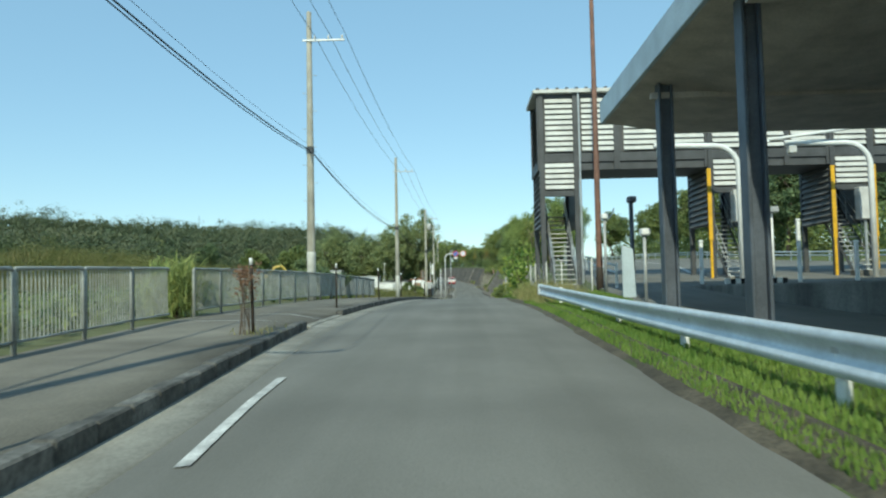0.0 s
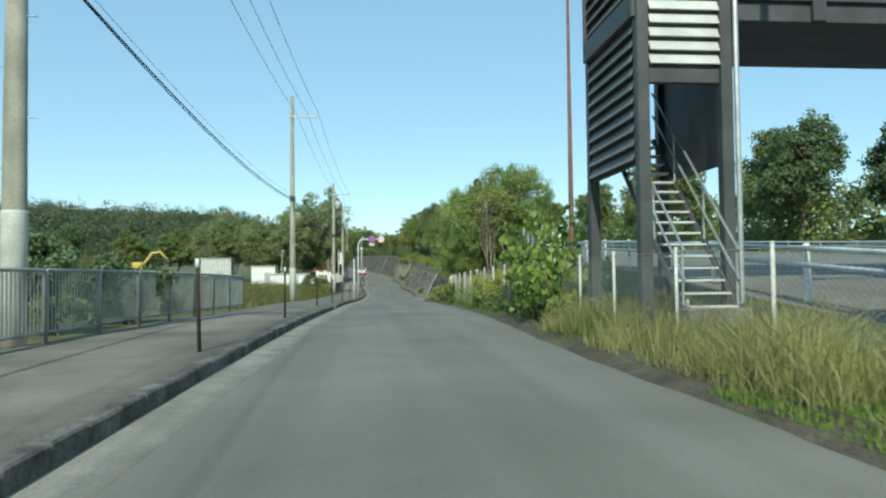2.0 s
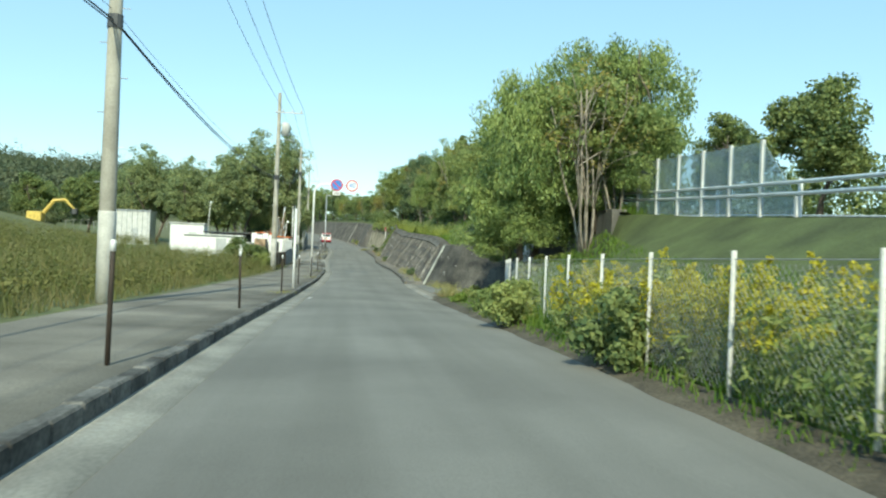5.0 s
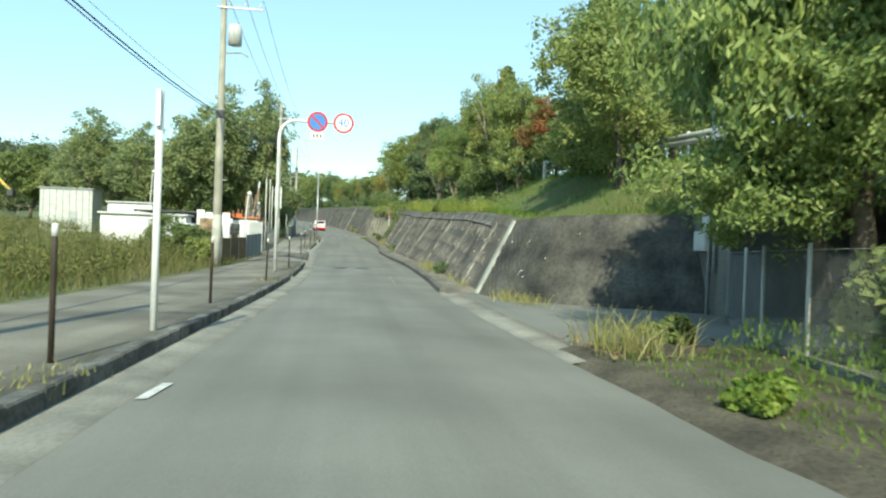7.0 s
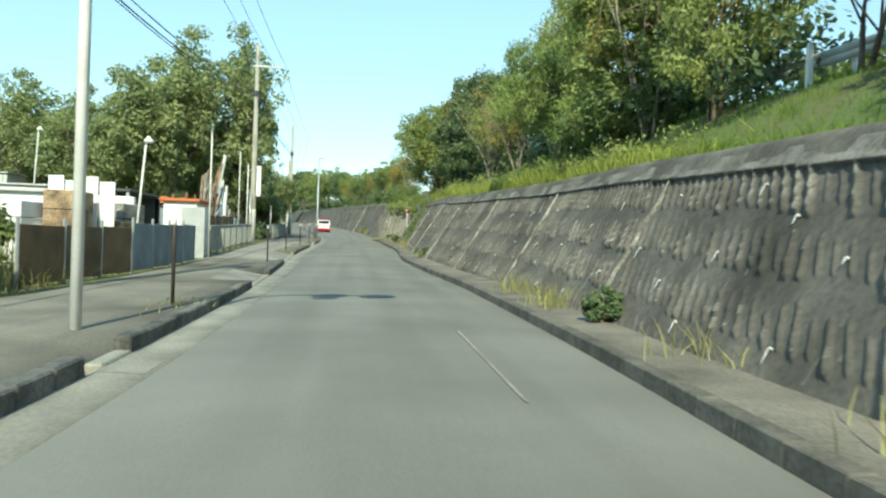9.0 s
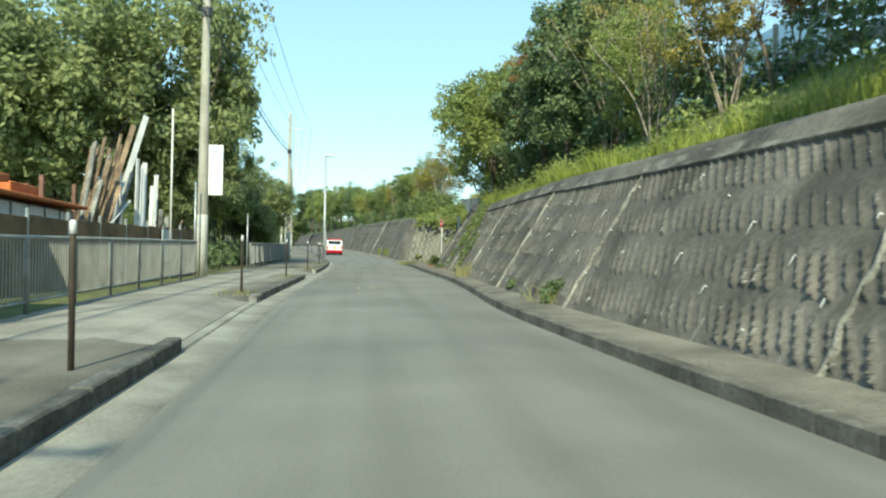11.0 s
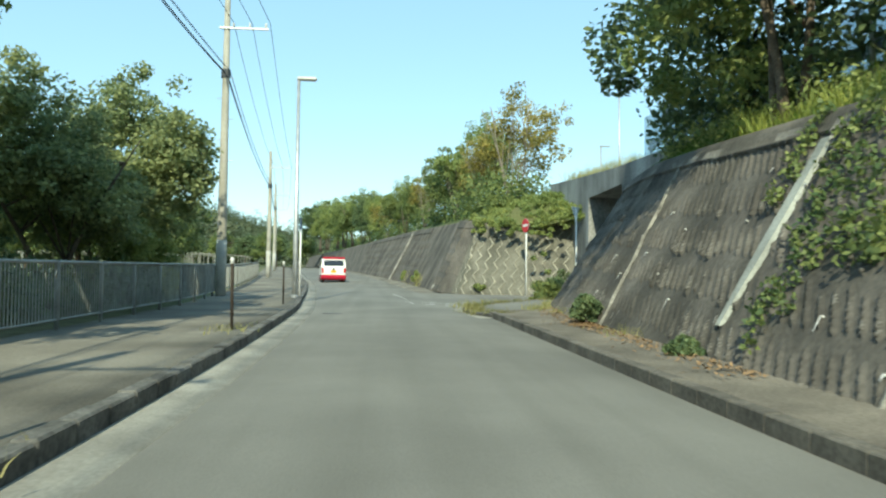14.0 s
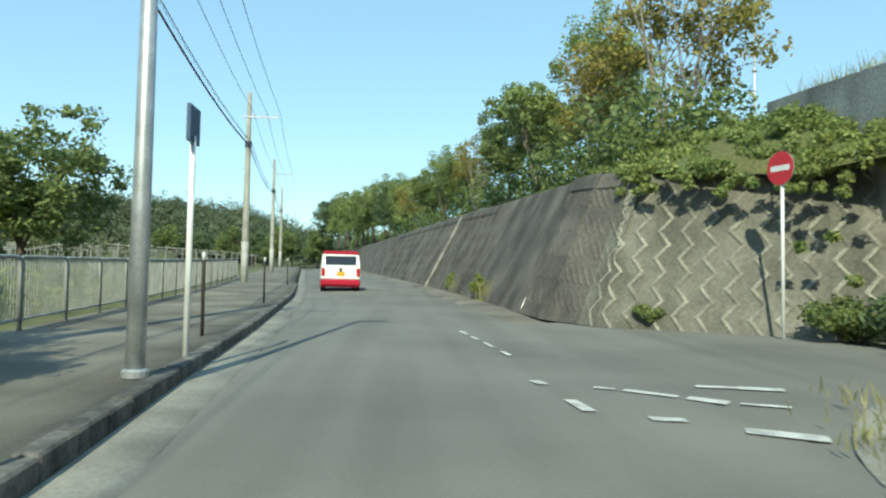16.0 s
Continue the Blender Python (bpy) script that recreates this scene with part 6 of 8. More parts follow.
streak = G().add([(-0.012, 0.0, 0), (0.013, 0.0, 0), (0.018, 0.45, 0), (0.006, 1.0, 0), (-0.01, 0.6, 0), (0.0, 0.3, 0.006)], [(0, 1, 2, 5), (5, 2, 3), (5, 3, 4), (0, 5, 4)]).mesh("lime_streak", PIPEWHITE)
random.seed(4)
for i, y in enumerate(np.arange(83.5, 150, 1.15)):
    for j in range(4):
        h = 0.35 + j * 0.8 + (0.4 if i % 2 else 0)
        H_ = float(wall_top_z(y)) - float(rz(y))
        if h > H_ - 0.55 or random.random() < 0.25:
            continue
        p = wall_at(y + random.uniform(-0.2, 0.2), h / H_)
        ob = new("weep_pipe", pipe)
        ob.matrix_basis = Matrix.Translation(p + NRM * 0.0) @ NRM.to_track_quat("Z", "Y").to_matrix().to_4x4()
        ob.parent = wall_east
        if random.random() < 0.75:
            down_ = Vector((-BATTER, random.uniform(-0.3, 0.05), -1)).normalized()
            side_ = down_.cross(NRM).normalized()
            L_ = random.uniform(0.08, 0.24)
            st = new("lime_streak", streak)
            st.matrix_basis = Matrix.Translation(p + NRM * 0.04) @ Matrix((( -side_.x, down_.x * L_, NRM.x, 0), (-side_.y, down_.y * L_, NRM.y, 0), (-side_.z, down_.z * L_, NRM.z, 0), (0, 0, 0, 1)))
            st.parent = wall_east
g = G().path([(1.2, 191.0, float(rz(191)) + 0.05), (2.2, 191.2, 4.9), (3.1, 191.4, 6.7)], 0.09, 6)
part("joint", g, SEAM, wall_far, "pale mortar joint running up the wall")

# ---- expressway edge ----
dp = thing("distance_post", (8.94, 97.6, 4.28), "plain white square distance post on the grass slope", "marker post")
part("shaft", G().cbox(-0.05, 0.05, -0.05, 0.05, -0.2, 0.98, 0.008), WHITE, dp)
part("cap", G().cbox(-0.042, 0.042, -0.042, 0.042, 0.98, 1.03, 0.012), WHITE, dp)
er = thing("expressway_rail", (0, 0, 0), "pale steel pipe guard rail along the expressway edge", "guard rail")
ye = np.arange(26, 160, 4.0)
for dz in (0.55, 0.8):
    part("rail", G().path([(float(exp_x(y)) + 0.5, y, float(exp_z(y)) + dz) for y in ye if y < 84], 0.045, 6), RAILSTEEL, er, "", True)
for dz in (0.58, 0.74):
    part("rail", G().path([(float(exp_x(y)) + 0.5, y, float(exp_z(y)) + dz) for y in ye if y > 81], 0.085, 8), RAILSTEEL, er, "", True)
for y in ye:
    part("post", G().tube((float(exp_x(y)) + 0.56, y, float(exp_z(y)) - 0.2), (float(exp_x(y)) + 0.56, y, float(exp_z(y)) + 0.88), 0.05, n=8), WHITE, er)
er2 = thing("expressway_rail", (0, 0, 0), "pale steel pipe guard rail on the expressway's far side", "guard rail")
for dz in (0.5, 0.78):
    part("rail", G().path([(float(exp_x(y)) + 19.6, y, float(exp_z(y)) + dz) for y in ye], 0.06, 6), RAILSTEEL, er2, "", True)
for y in ye:
    part("post", G().tube((float(exp_x(y)) + 19.66, y, float(exp_z(y)) - 0.2), (float(exp_x(y)) + 19.66, y, float(exp_z(y)) + 0.86), 0.06, n=8), WHITE, er2)


def clear_mat():
    m = bpy.data.materials.new("clear_screen")
    m.use_nodes = True
    nd, ln = m.node_tree.nodes, m.node_tree.links
    tr = nd.new("ShaderNodeBsdfTransparent")
    tr.inputs["Color"].default_value = (0.86, 0.92, 0.95, 1)
    mx = nd.new("ShaderNodeMixShader")
    mx.inputs["Fac"].default_value = 0.35
    ln.new(tr.outputs[0], mx.inputs[1])
    nd["Principled BSDF"].inputs["Base Color"].default_value = (0.5, 0.56, 0.58, 1)
    nd["Principled BSDF"].inputs["Roughness"].default_value = 0.15
    ln.new(nd["Principled BSDF"].outputs[0], mx.inputs[2])
    ln.new(mx.outputs[0], nd["Material Output"].inputs["Surface"])
    return m


CLEAR = clear_mat()
for lab, y0, y1, dx, hh, step in (("low", 62.0, 76.0, 0.5, 1.9, 1.6), ("high", 118.0, 157.0, 0.3, 1.7, 2.0)):
    nb = thing("noise_barrier", (0, 0, 0), "see-through grey noise screen on pale steel posts", "noise barrier", "noise screens")
    y = y0
    while y < y1:
        x, x2 = float(exp_x(y)) + dx, float(exp_x(y + step)) + dx
        z, z2 = float(exp_z(y)) - 0.02, float(exp_z(y + step)) - 0.02
        ha = 0.5 if y == y0 and lab == "low" else hh
        part("post", G().cbox(x - 0.05, x + 0.05, y - 0.05, y + 0.05, z - 0.2, z + ha, 0.01), LOUVRE, nb)
        part("pane", G().add([(x, y, z + 0.1), (x2, y + step, z2 + 0.1), (x2, y + step, z2 + hh - 0.05), (x, y, z + ha - 0.05), (x + 0.02, y, z + 0.1), (x2 + 0.02, y + step, z2 + 0.1), (x2 + 0.02, y + step, z2 + hh - 0.05), (x + 0.02, y, z + ha - 0.05)],
                             [(0, 1, 2, 3), (7, 6, 5, 4), (0, 4, 5, 1), (3, 2, 6, 7)]), CLEAR, nb, "clear grey pane")
        y += step

# ---- toll lane equipment ----
for x, y, s in ((10.7, 28.9, 1), (15.7, 28.9, 1)):
    z = float(exp_z(y)) - 0.1
    ob = thing("lane_sensor_mast", (x, y, z), "white bent-arm mast reaching over a toll lane", "mast", "lane sensor masts")
    pts = [(0, 0, 0), (0, 0, 4.4)] + [(-0.9 * (1 - math.cos(a)), 0, 4.4 + 0.9 * math.sin(a)) for a in np.linspace(0.2, math.pi / 2, 7)] + [(-3.2, 0, 5.35)]
    part("mast", G().path(pts, 0.11, 12), WHITE, ob, "", True)
    part("sensor", G().cbox(-3.1, -2.8, -0.12, 0.12, 4.95, 5.24, 0.02), LOUVRE, ob)
    part("foot", G().cbox(-0.25, 0.25, -0.25, 0.25, 0, 0.06, 0.01), STEEL, ob)
    for xx in (-0.55, 1.1):
        yb = thing("height_marker_bar", (x + xx, 30.75, float(exp_z(30)) + 0.2), "upright yellow warning bar fixed to the toll tower", "warning bar", "yellow bars")
        part("bar", G().cbox(-0.08, 0.08, -0.06, 0.0, 1.4, 4.35, 0.01), YELLOW, yb)
        part("foot", G().cbox(-0.05, 0.05, -0.05, 0.05, -0.3, 1.5, 0.01), YELLOW, yb)
    cb = thing("control_cabinet", (x + 0.55, 30.5, float(exp_z(30)) + 0.0), "pale grey control cabinet on a thin post", "cabinet", "control cabinets")
    part("box", G().cbox(-0.28, 0.28, -0.2, 0.2, 2.3, 3.6, 0.02), LOUVRE, cb)
    part("leg", G().cbox(-0.05, 0.05, -0.05, 0.05, -0.1, 2.3, 0.01), STEEL, cb)
for x, y, h in ((12.0, 27.0, 2.2), (8.6, 27.2, 1.5), (13.6, 26.2, 1.4)):
    ob = thing("lane_post", (x, y, float(exp_z(y)) - 0.02), "white post with a small head on the toll island", "post", "lane posts")
    part("post", G().cbox(-0.06, 0.06, -0.06, 0.06, 0, h, 0.015), WHITE, ob)
    part("head", G().cbox(-0.07, 0.07, -0.07, 0.07, h, h + 0.1, 0.02), WHITE, ob)
cm = thing("camera_mast", (11.4, 28.5, float(exp_z(28.5)) - 0.05), "tall white straight mast with a long side arm and camera", "mast")
part("mast", G().lathe([(0.11, 0), (0.1, 5.75)], 14), WHITE, cm, "", True)
part("arm", G().tube((0.0, 0, 5.35), (3.4, 0, 5.75), 0.06, n=10), WHITE, cm, "", True)
part("clamp", G().cbox(-0.2, 0.3, -0.14, 0.14, 5.25, 5.45, 0.03), WHITE, cm)
part("camera_pole", G().tube((0.3, 0, 0), (0.3, 0, 2.6), 0.05, n=8), WHITE, cm, "", True)
part("camera_box", G().cbox(0.18, 0.48, -0.3, 0.12, 2.6, 2.82, 0.03), SIGNGREY, cm, "grey camera housing")
isl = thing("toll_island", (7.4, 24, 0), "raised concrete toll island between lanes", "traffic island", "toll islands")
part("slab", G().cbox(0.4, 2.0, -10, 9, 0.6, 1.25, 0.03), CONCRETE, isl)
copy_thing(isl, pose(12.6, 24, 0.05))
wp = thing("glare_panel", (4.7, 21.7, float(exp_z(21.7)) - 0.1), "white leaning metal panel beside the toll lane", "panel")
part("plate", G().add([(-0.1, 0, 0), (0.28, 0, 0), (0.22, 0, 1.5), (-0.1, 0, 1.62), (-0.1, 0.06, 0), (0.28, 0.06, 0), (0.22, 0.06, 1.5), (-0.1, 0.06, 1.62)], [(0, 1, 2, 3), (7, 6, 5, 4), (0, 4, 5, 1), (1, 5, 6, 2), (2, 6, 7, 3), (3, 7, 4, 0)]), FASCIA, wp)
for x, y, h, lab, m in ((4.95, 21.9, 2.9, "slate camera post with a dark hood", COLUMN), (4.75, 19.6, 1.9, "grey steel post at the lane edge", SIGNGREY), (4.6, 24.2, 2.5, "thin pole with a white traffic camera", SIGNGREY)):
    ob = thing("camera_post", (x, y, float(exp_z(y)) - 0.1), lab, "camera post", "camera posts")
    part("post", G().tube((0, 0, 0), (0, 0, h), 0.065 if m is COLUMN else 0.045, n=10), m, ob, "", True)
    part("head", G().cbox(-0.1, 0.14, -0.14, 0.16, h - 0.05, h + 0.13, 0.03), m if m is COLUMN else WHITE, ob)
    if m is SIGNGREY and h > 2:
        part("arm", G().path([(0, 0, h - 0.2), (0.25, 0, h + 0.1), (0.32, 0, h + 0.3)], 0.025, 6), WHITE, ob)

# ---- underpass fittings ----
jb = thing("meter_cabinet", (8.3, 81.2, 0.1), "pale grey electric cabinet on the underpass wall", "cabinet")
part("upper_box", G().cbox(-0.2, 0.0, -0.2, 0.14, 1.95, 2.42, 0.02), LOUVRE, jb)
part("lower_box", G().cbox(-0.24, 0.0, -0.12, 0.42, 1.5, 1.94, 0.02), LOUVRE, jb)
part("conduit", G().tube((-0.08, -0.25, 1.05), (-0.08, -0.25, 2.6), 0.035, n=8), STEEL, jb, "grey conduit pipe", True)
part("cable", G().path([(-0.06, 0.05, 1.5), (-0.06, 0.05, 0.9), (-0.05, 0.07, 0.0)], 0.025, 6), CABLE, jb)
sm = thing("service_mast", (8.15, 81.05, 0.1), "pair of thin steel service poles before the underpass wall", "pole")
part("pole", G().tube((0, 0, -0.2), (0, 0, 4.6), 0.04, n=10), STEEL, sm, "", True)
part("pole", G().tube((0.06, -0.14, 2.0), (0.06, -0.14, 4.45), 0.025, n=8), STEEL, sm, "", True)
wire((8.15, 81.05, 4.6), (float(exp_x(100)) - 1.0, 100.0, 7.6), 0.35, 0.012)
wire((8.15, 81.05, 4.55), (9.6, 76.0, 6.4), 0.2, 0.012)
random.seed(12)
for y, h in ((81.9, 1.5), (82.4, 0.75), (83.0, 1.75), (83.6, 1.1), (84.3, 0.6), (85.2, 1.5)):
    bx, by = float(np.interp(y, [81.2, 82.7, 83.7, 84.8, 86], [8.3, 5.9, 4.9, 4.3, 3.97])), y
    n_ = Vector((-0.55, -0.8, 0.35)).normalized() if y < 84 else Vector((-0.85, -0.45, 0.4)).normalized()
    hd = Vector((-n_.x, -n_.y, 0)).normalized()
    p = Vector((bx, by, float(rz(y)) + 0.04 + h)) + hd * h * 0.42
    ob = new("weep_pipe", pipe)
    ob.matrix_basis = Matrix.Translation(p - n_ * 0.03) @ n_.to_track_quat("Z", "Y").to_matrix().to_4x4()
    ob.parent = wall_wing
# ---- lamps on the expressway ----
for x, y, top in ((20.8, 195.0, 20.2), (20.6, 199.7, 15.5)):
    zb_ = float(exp_z(y))
    ob = thing("expressway_lamp", (x, y, zb_), "tall grey lamp post on the raised expressway", "street lamp", "expressway lamps")
    part("post", G().lathe([(0.11, -0.3), (0.07, top - zb_)], 10), STEEL, ob, "", True)
    part("head", G().cbox(-0.1, 0.9, -0.12, 0.12, top - zb_, top - zb_ + 0.12, 0.04), SIGNGREY, ob)

# ---- corner island at the side road mouth ----
def side_z(x, y):
    return float(rz(y)) + float(np.interp(x, [float(right_x(y)) - 0.05, 6.0], [-0.03, 0.05]))


CURVE = [(3.62, 151.15), (3.38, 151.8), (2.92, 153.1), (2.72, 154.3), (2.85, 155.4), (3.25, 156.5), (3.85, 157.6), (4.7, 158.6), (5.9, 159.4), (7.4, 159.85)]
_t, cq, cn = along(CURVE, 0.42)
top = np.zeros((len(cq), 4, 3))
lip = np.zeros((len(cq), 2, 3))
for i, ((px, py), (nx, ny)) in enumerate(zip(cq, cn)):
    z = side_z(px, py) + 0.09
    xi = float(wall_base_x(py)) + 0.5 if py < 157.5 else 8.9
    yi = py if py < 157.5 else min(py, 158.3)
    for j, f in enumerate((0.0, 0.3, 0.65, 1.0)):
        top[i, j] = (px + (xi - px) * f, py + (yi - py) * f, z + 0.03 * f + 0.03 * math.sin(f * 3.1))
    for j, d in enumerate((0.5, 0.1)):
        lip[i, j] = (px - nx * d, py - ny * d, side_z(px - nx * d, py - ny * d) + 0.026)
setting("corner_island", grid_mesh("corner_island", top, ASPHALT), ASPHALT, "worn asphalt corner island at the side road mouth", "traffic island")
setting("corner_gutter", grid_mesh("corner_gutter", lip, GUTTER), GUTTER, "pale concrete gutter round the corner island", "gutter")
corner_kerb = tagged(new("corner_kerb"), "mossy broken kerb curving round the corner island", "kerb", "", "structure")
corner_stone = G().cbox(-0.15, 0.0, 0.0, 0.415, -0.16, 0.11, 0.02).mesh("kerb_stone", KERB)
for i in range(len(cq) - 1):
    d = cq[i + 1] - cq[i]
    ob = new("kerb_stone", corner_stone)
    ob.matrix_basis = pose(float(cq[i][0]) + float(cn[i][0]) * 0.04, float(cq[i][1]) + float(cn[i][1]) * 0.04, side_z(*cq[i]) + 0.01 * math.sin(i * 2.3), 0, 0, math.degrees(math.atan2(-d[0], d[1])))
    ob.parent = corner_kerb
ys_ = thing("yield_sign", (7.38, 159.0, side_z(7.38, 159.0) + 0.05), "tall white post with a grey triangular sign seen from behind", "road sign")
part("post", G().tube((0, 0, -0.2), (0, 0, 3.35), 0.035, n=10), WHITE, ys_, "", True)
part("plate", G().add([(-0.2, -0.05, 3.4), (0.2, 0.3, 3.4), (0.0, 0.12, 2.9), (-0.19, -0.06, 3.4), (0.21, 0.29, 3.4), (0.01, 0.11, 2.9)], [(0, 1, 2), (5, 4, 3), (0, 3, 4, 1), (1, 4, 5, 2), (2, 5, 3, 0)]), WHITE, ys_)
nt_ = thing("notice_board", (10.3, 163.08, 3.52), "small white notice with dark marks on the underpass wall", "notice")
part("board", G().cbox(-0.25, 0.25, -0.02, 0.0, -0.3, 0.3, 0.004), WHITE, nt_)
for k in (-0.12, 0.02, 0.14):
    part("mark", G().box(k - 0.03, k + 0.03, -0.026, -0.022, -0.18, 0.16), DARKSTEEL, nt_)

# ---- lane markings and stripes of the toll plaza ----
edge_x = lambda y: np.interp(y, [34, 37, 58, 80, 120], [10.4, 11.0, 15.8, 18.5, 20.5])
setting("expressway_edge_line", grid_mesh("expressway_edge_line", sweep(np.arange(34, 121, 2.0), [(edge_x, lambda y: exp_z(y) + 0.004 + 0.046 * (edge_x(y) - exp_x(y)) / 20 + 0.012), (off(edge_x, 0.2), lambda y: exp_z(y) + 0.004 + 0.046 * (edge_x(y) + 0.2 - exp_x(y)) / 20 + 0.012)]), ROADPAINT), ROADPAINT, "white edge line on the expressway", "road marking")
hb = thing("hazard_barrier", (9.0, 26.0, float(exp_z(26)) - 0.05), "low black and white striped barrier on the toll island", "barrier")
for k in range(12):
    part("stripe", G().cbox(k * 0.176, k * 0.176 + 0.176, -0.05, 0.05, 0.12, 0.3, 0.006), BLACK if k % 2 else WHITE, hb)
for x in (0.15, 1.05, 1.95):
    part("leg", G().cbox(x - 0.04, x + 0.04, -0.04, 0.04, -0.1, 0.125, 0.006), DARKSTEEL, hb)

# ---- builder's yard ----
def gz(x, y):
    return float(hill(np.array([float(x)]), np.array([float(y)]))[0])


def panel_fence(x0, y0, x1, y1, h, material, label, n):
    p, q = Vector((x0, y0, 0)), Vector((x1, y1, 0))
    ob = thing("yard_fence", (x0, y0, float(rz(y0)) + KERB_H - 0.03), label, "fence", "yard fence")
    for k in range(n):
        a, b = (q - p) * (k / n), (q - p) * ((k + 1) / n)
        dz = float(rz(y0 + b.y)) - float(rz(y0))
        u = (b - a).normalized()
        m = Matrix.Translation(a + Vector((0, 0, dz))) @ pose(0, 0, 0, 0, 0, math.degrees(math.atan2(-u.x, u.y)))
        part("panel", G().cbox(-0.02, 0.02, 0.03, (b - a).length - 0.03, 0.05, h, 0.006, m), material, ob)
        part("post", G().tube(m @ Vector((0, 0, -0.2)), m @ Vector((0, 0, h + 0.12)), 0.035, n=6), STEEL, ob)
    return ob


panel_fence(-4.75, 97.6, -4.35, 102.6, 1.05, BROWNSHEET, "brown board fence along the yard", 3)
panel_fence(-4.35, 102.7, -4.3, 109.5, 1.15, BLUESHEET, "blue-grey sheet fence along the yard", 4)


def hut(x0, x1, y0, y1, z1, material, label, roofm=None, ribs_n=0):
    z = gz(x0, y0)
    ob = thing("site_hut", (x0, y0, z), label, "site hut", "yard huts")
    part("wall", G().cbox(0, x1 - x0, 0, y1 - y0, -0.2, z1 - z, 0.03), material, ob)
    part("roof", G().cbox(-0.12, x1 - x0 + 0.12, -0.15, y1 - y0 + 0.15, z1 - z - 0.02, z1 - z + 0.09, 0.02), roofm or LOUVRE, ob)
    for k in range(ribs_n):
        xx = (k + 0.5) * (x1 - x0) / ribs_n
        part("rib", G().cbox(xx - 0.03, xx + 0.03, -0.05, 0.02, 0, z1 - z - 0.05, 0.01), STEEL, ob)
    part("door", G().cbox((x1 - x0) * 0.55, (x1 - x0) * 0.55 + 0.8, -0.04, 0.01, 0, min(1.9, z1 - z - 0.2), 0.01), SIGNGREY, ob)
    return ob


hut(-17.5, -14.2, 126, 129, 3.75, WHITE, "low white site container in the yard")
hut(-11.6, -9.6, 119.5, 122, 2.6, WHITE, "small white container in the yard")
hut(-27.2, -22.6, 139, 142, 5.3, LOUVRE, "pale grey corrugated unit behind the yard", STEEL, 8)
hut(-12.5, -8.1, 107.5, 109.0, 2.5, WHITE, "long low white container in the yard")
hut(-5.9, -4.75, 112.0, 114.5, 2.6, WHITE, "white shed with a dark doorway in the yard", ORANGE)
lean = thing("open_shed", (-11.6, 110.5, gz(-11.6, 110.5)), "open-sided shed with a flat grey roof over stored goods", "shed")
part("roof", G().cbox(0, 5.0, 0, 4.0, 2.2, 2.3, 0.02), DARKSTEEL, lean, "flat grey sheet roof")
for x, y in ((0.1, 0.1), (4.9, 0.1), (0.1, 3.9), (4.9, 3.9)):
    part("post", G().cbox(x - 0.05, x + 0.05, y - 0.05, y + 0.05, -0.2, 2.2, 0.008), STEEL, lean)
part("back_wall", G().cbox(0, 5, 3.85, 3.95, 0, 2.2, 0.01), DARKSTEEL, lean)
random.seed(9)
for k in range(14):
    x, y = random.uniform(-8.2, -5.5), random.uniform(103.5, 108.5)
    h = random.uniform(0.7, 2.0)
    ob = thing("stored_crate", (x, y, gz(x, y)), random.choice(["white wrapped pallet stacked in the yard", "stack of pale boards in the yard", "brown wooden crate in the yard"]), "crate", "goods in the yard", random.uniform(0, 90))
    mm = {"w": WHITE, "s": SEAM, "b": WOOD}[ob["label"][0]]
    n = 4
    for j in range(n):
        part("layer", G().cbox(-0.5, 0.5, -0.4, 0.4, h * j / n + 0.01, h * (j + 1) / n, 0.02), mm, ob)
def propped(name, foot, top, w, d, material, label):
    """A board from its foot to its top, its broad side turned a little at random."""
    foot, top = Vector(foot), Vector(top)
    ob = thing(name, tuple(foot), label, "timber", "timber pile")
    ob.rotation_mode = "QUATERNION"
    ob.rotation_quaternion = (top - foot).to_track_quat("Z", "Y")
    part("board", G().cbox(-w / 2, w / 2, -d / 2, d / 2, 0, (top - foot).length, 0.006, pose(0, 0, 0, 0, 0, random.uniform(-50, 50))), material, ob)


for k in range(24):
    y = 122.4 + random.uniform(-0.5, 0.7)
    x = -6.55 + random.uniform(-0.35, 0.35)
    reach = random.uniform(0.55, 1.0)
    propped("leaning_timber", (x, y, gz(x, y) + 0.05), (x + random.uniform(-0.25, 0.35), y + 2.6 * reach + random.uniform(-0.5, 0.5), gz(x, y) + 4.3 * reach + random.uniform(-0.3, 0.2)), random.uniform(0.07, 0.14), 0.045,
            WOOD if k % 4 else SEAM, "long weathered board leaning against the timber rack")
propped("leaning_timber", (-6.4, 123.2, gz(-6.4, 123.2) + 0.1), (-6.25, 126.9, 5.9), 0.16, 0.05, LOUVRE, "long pale plank leaning high over the timber stack")
propped("leaning_timber", (-6.2, 122.2, gz(-6.2, 122.2) + 0.9), (-6.0, 124.5, 3.1), 0.2, 0.06, LOUVRE, "short pale plank leaning against the timber stack")
for y, h in ((126.9, 3.6), (127.25, 3.45), (127.6, 3.55), (128.3, 2.9), (128.9, 3.3), (129.6, 2.2), (130.3, 2.0), (125.4, 2.6)):
    propped("upright_board", (-6.5, y, gz(-6.5, y) - 0.05), (-6.45 + random.uniform(-0.06, 0.1), y + random.uniform(-0.1, 0.2), gz(-6.5, y) + h), 0.14, 0.03, WHITE if h > 2.4 else SEAM, "white upright board standing in the timber yard")
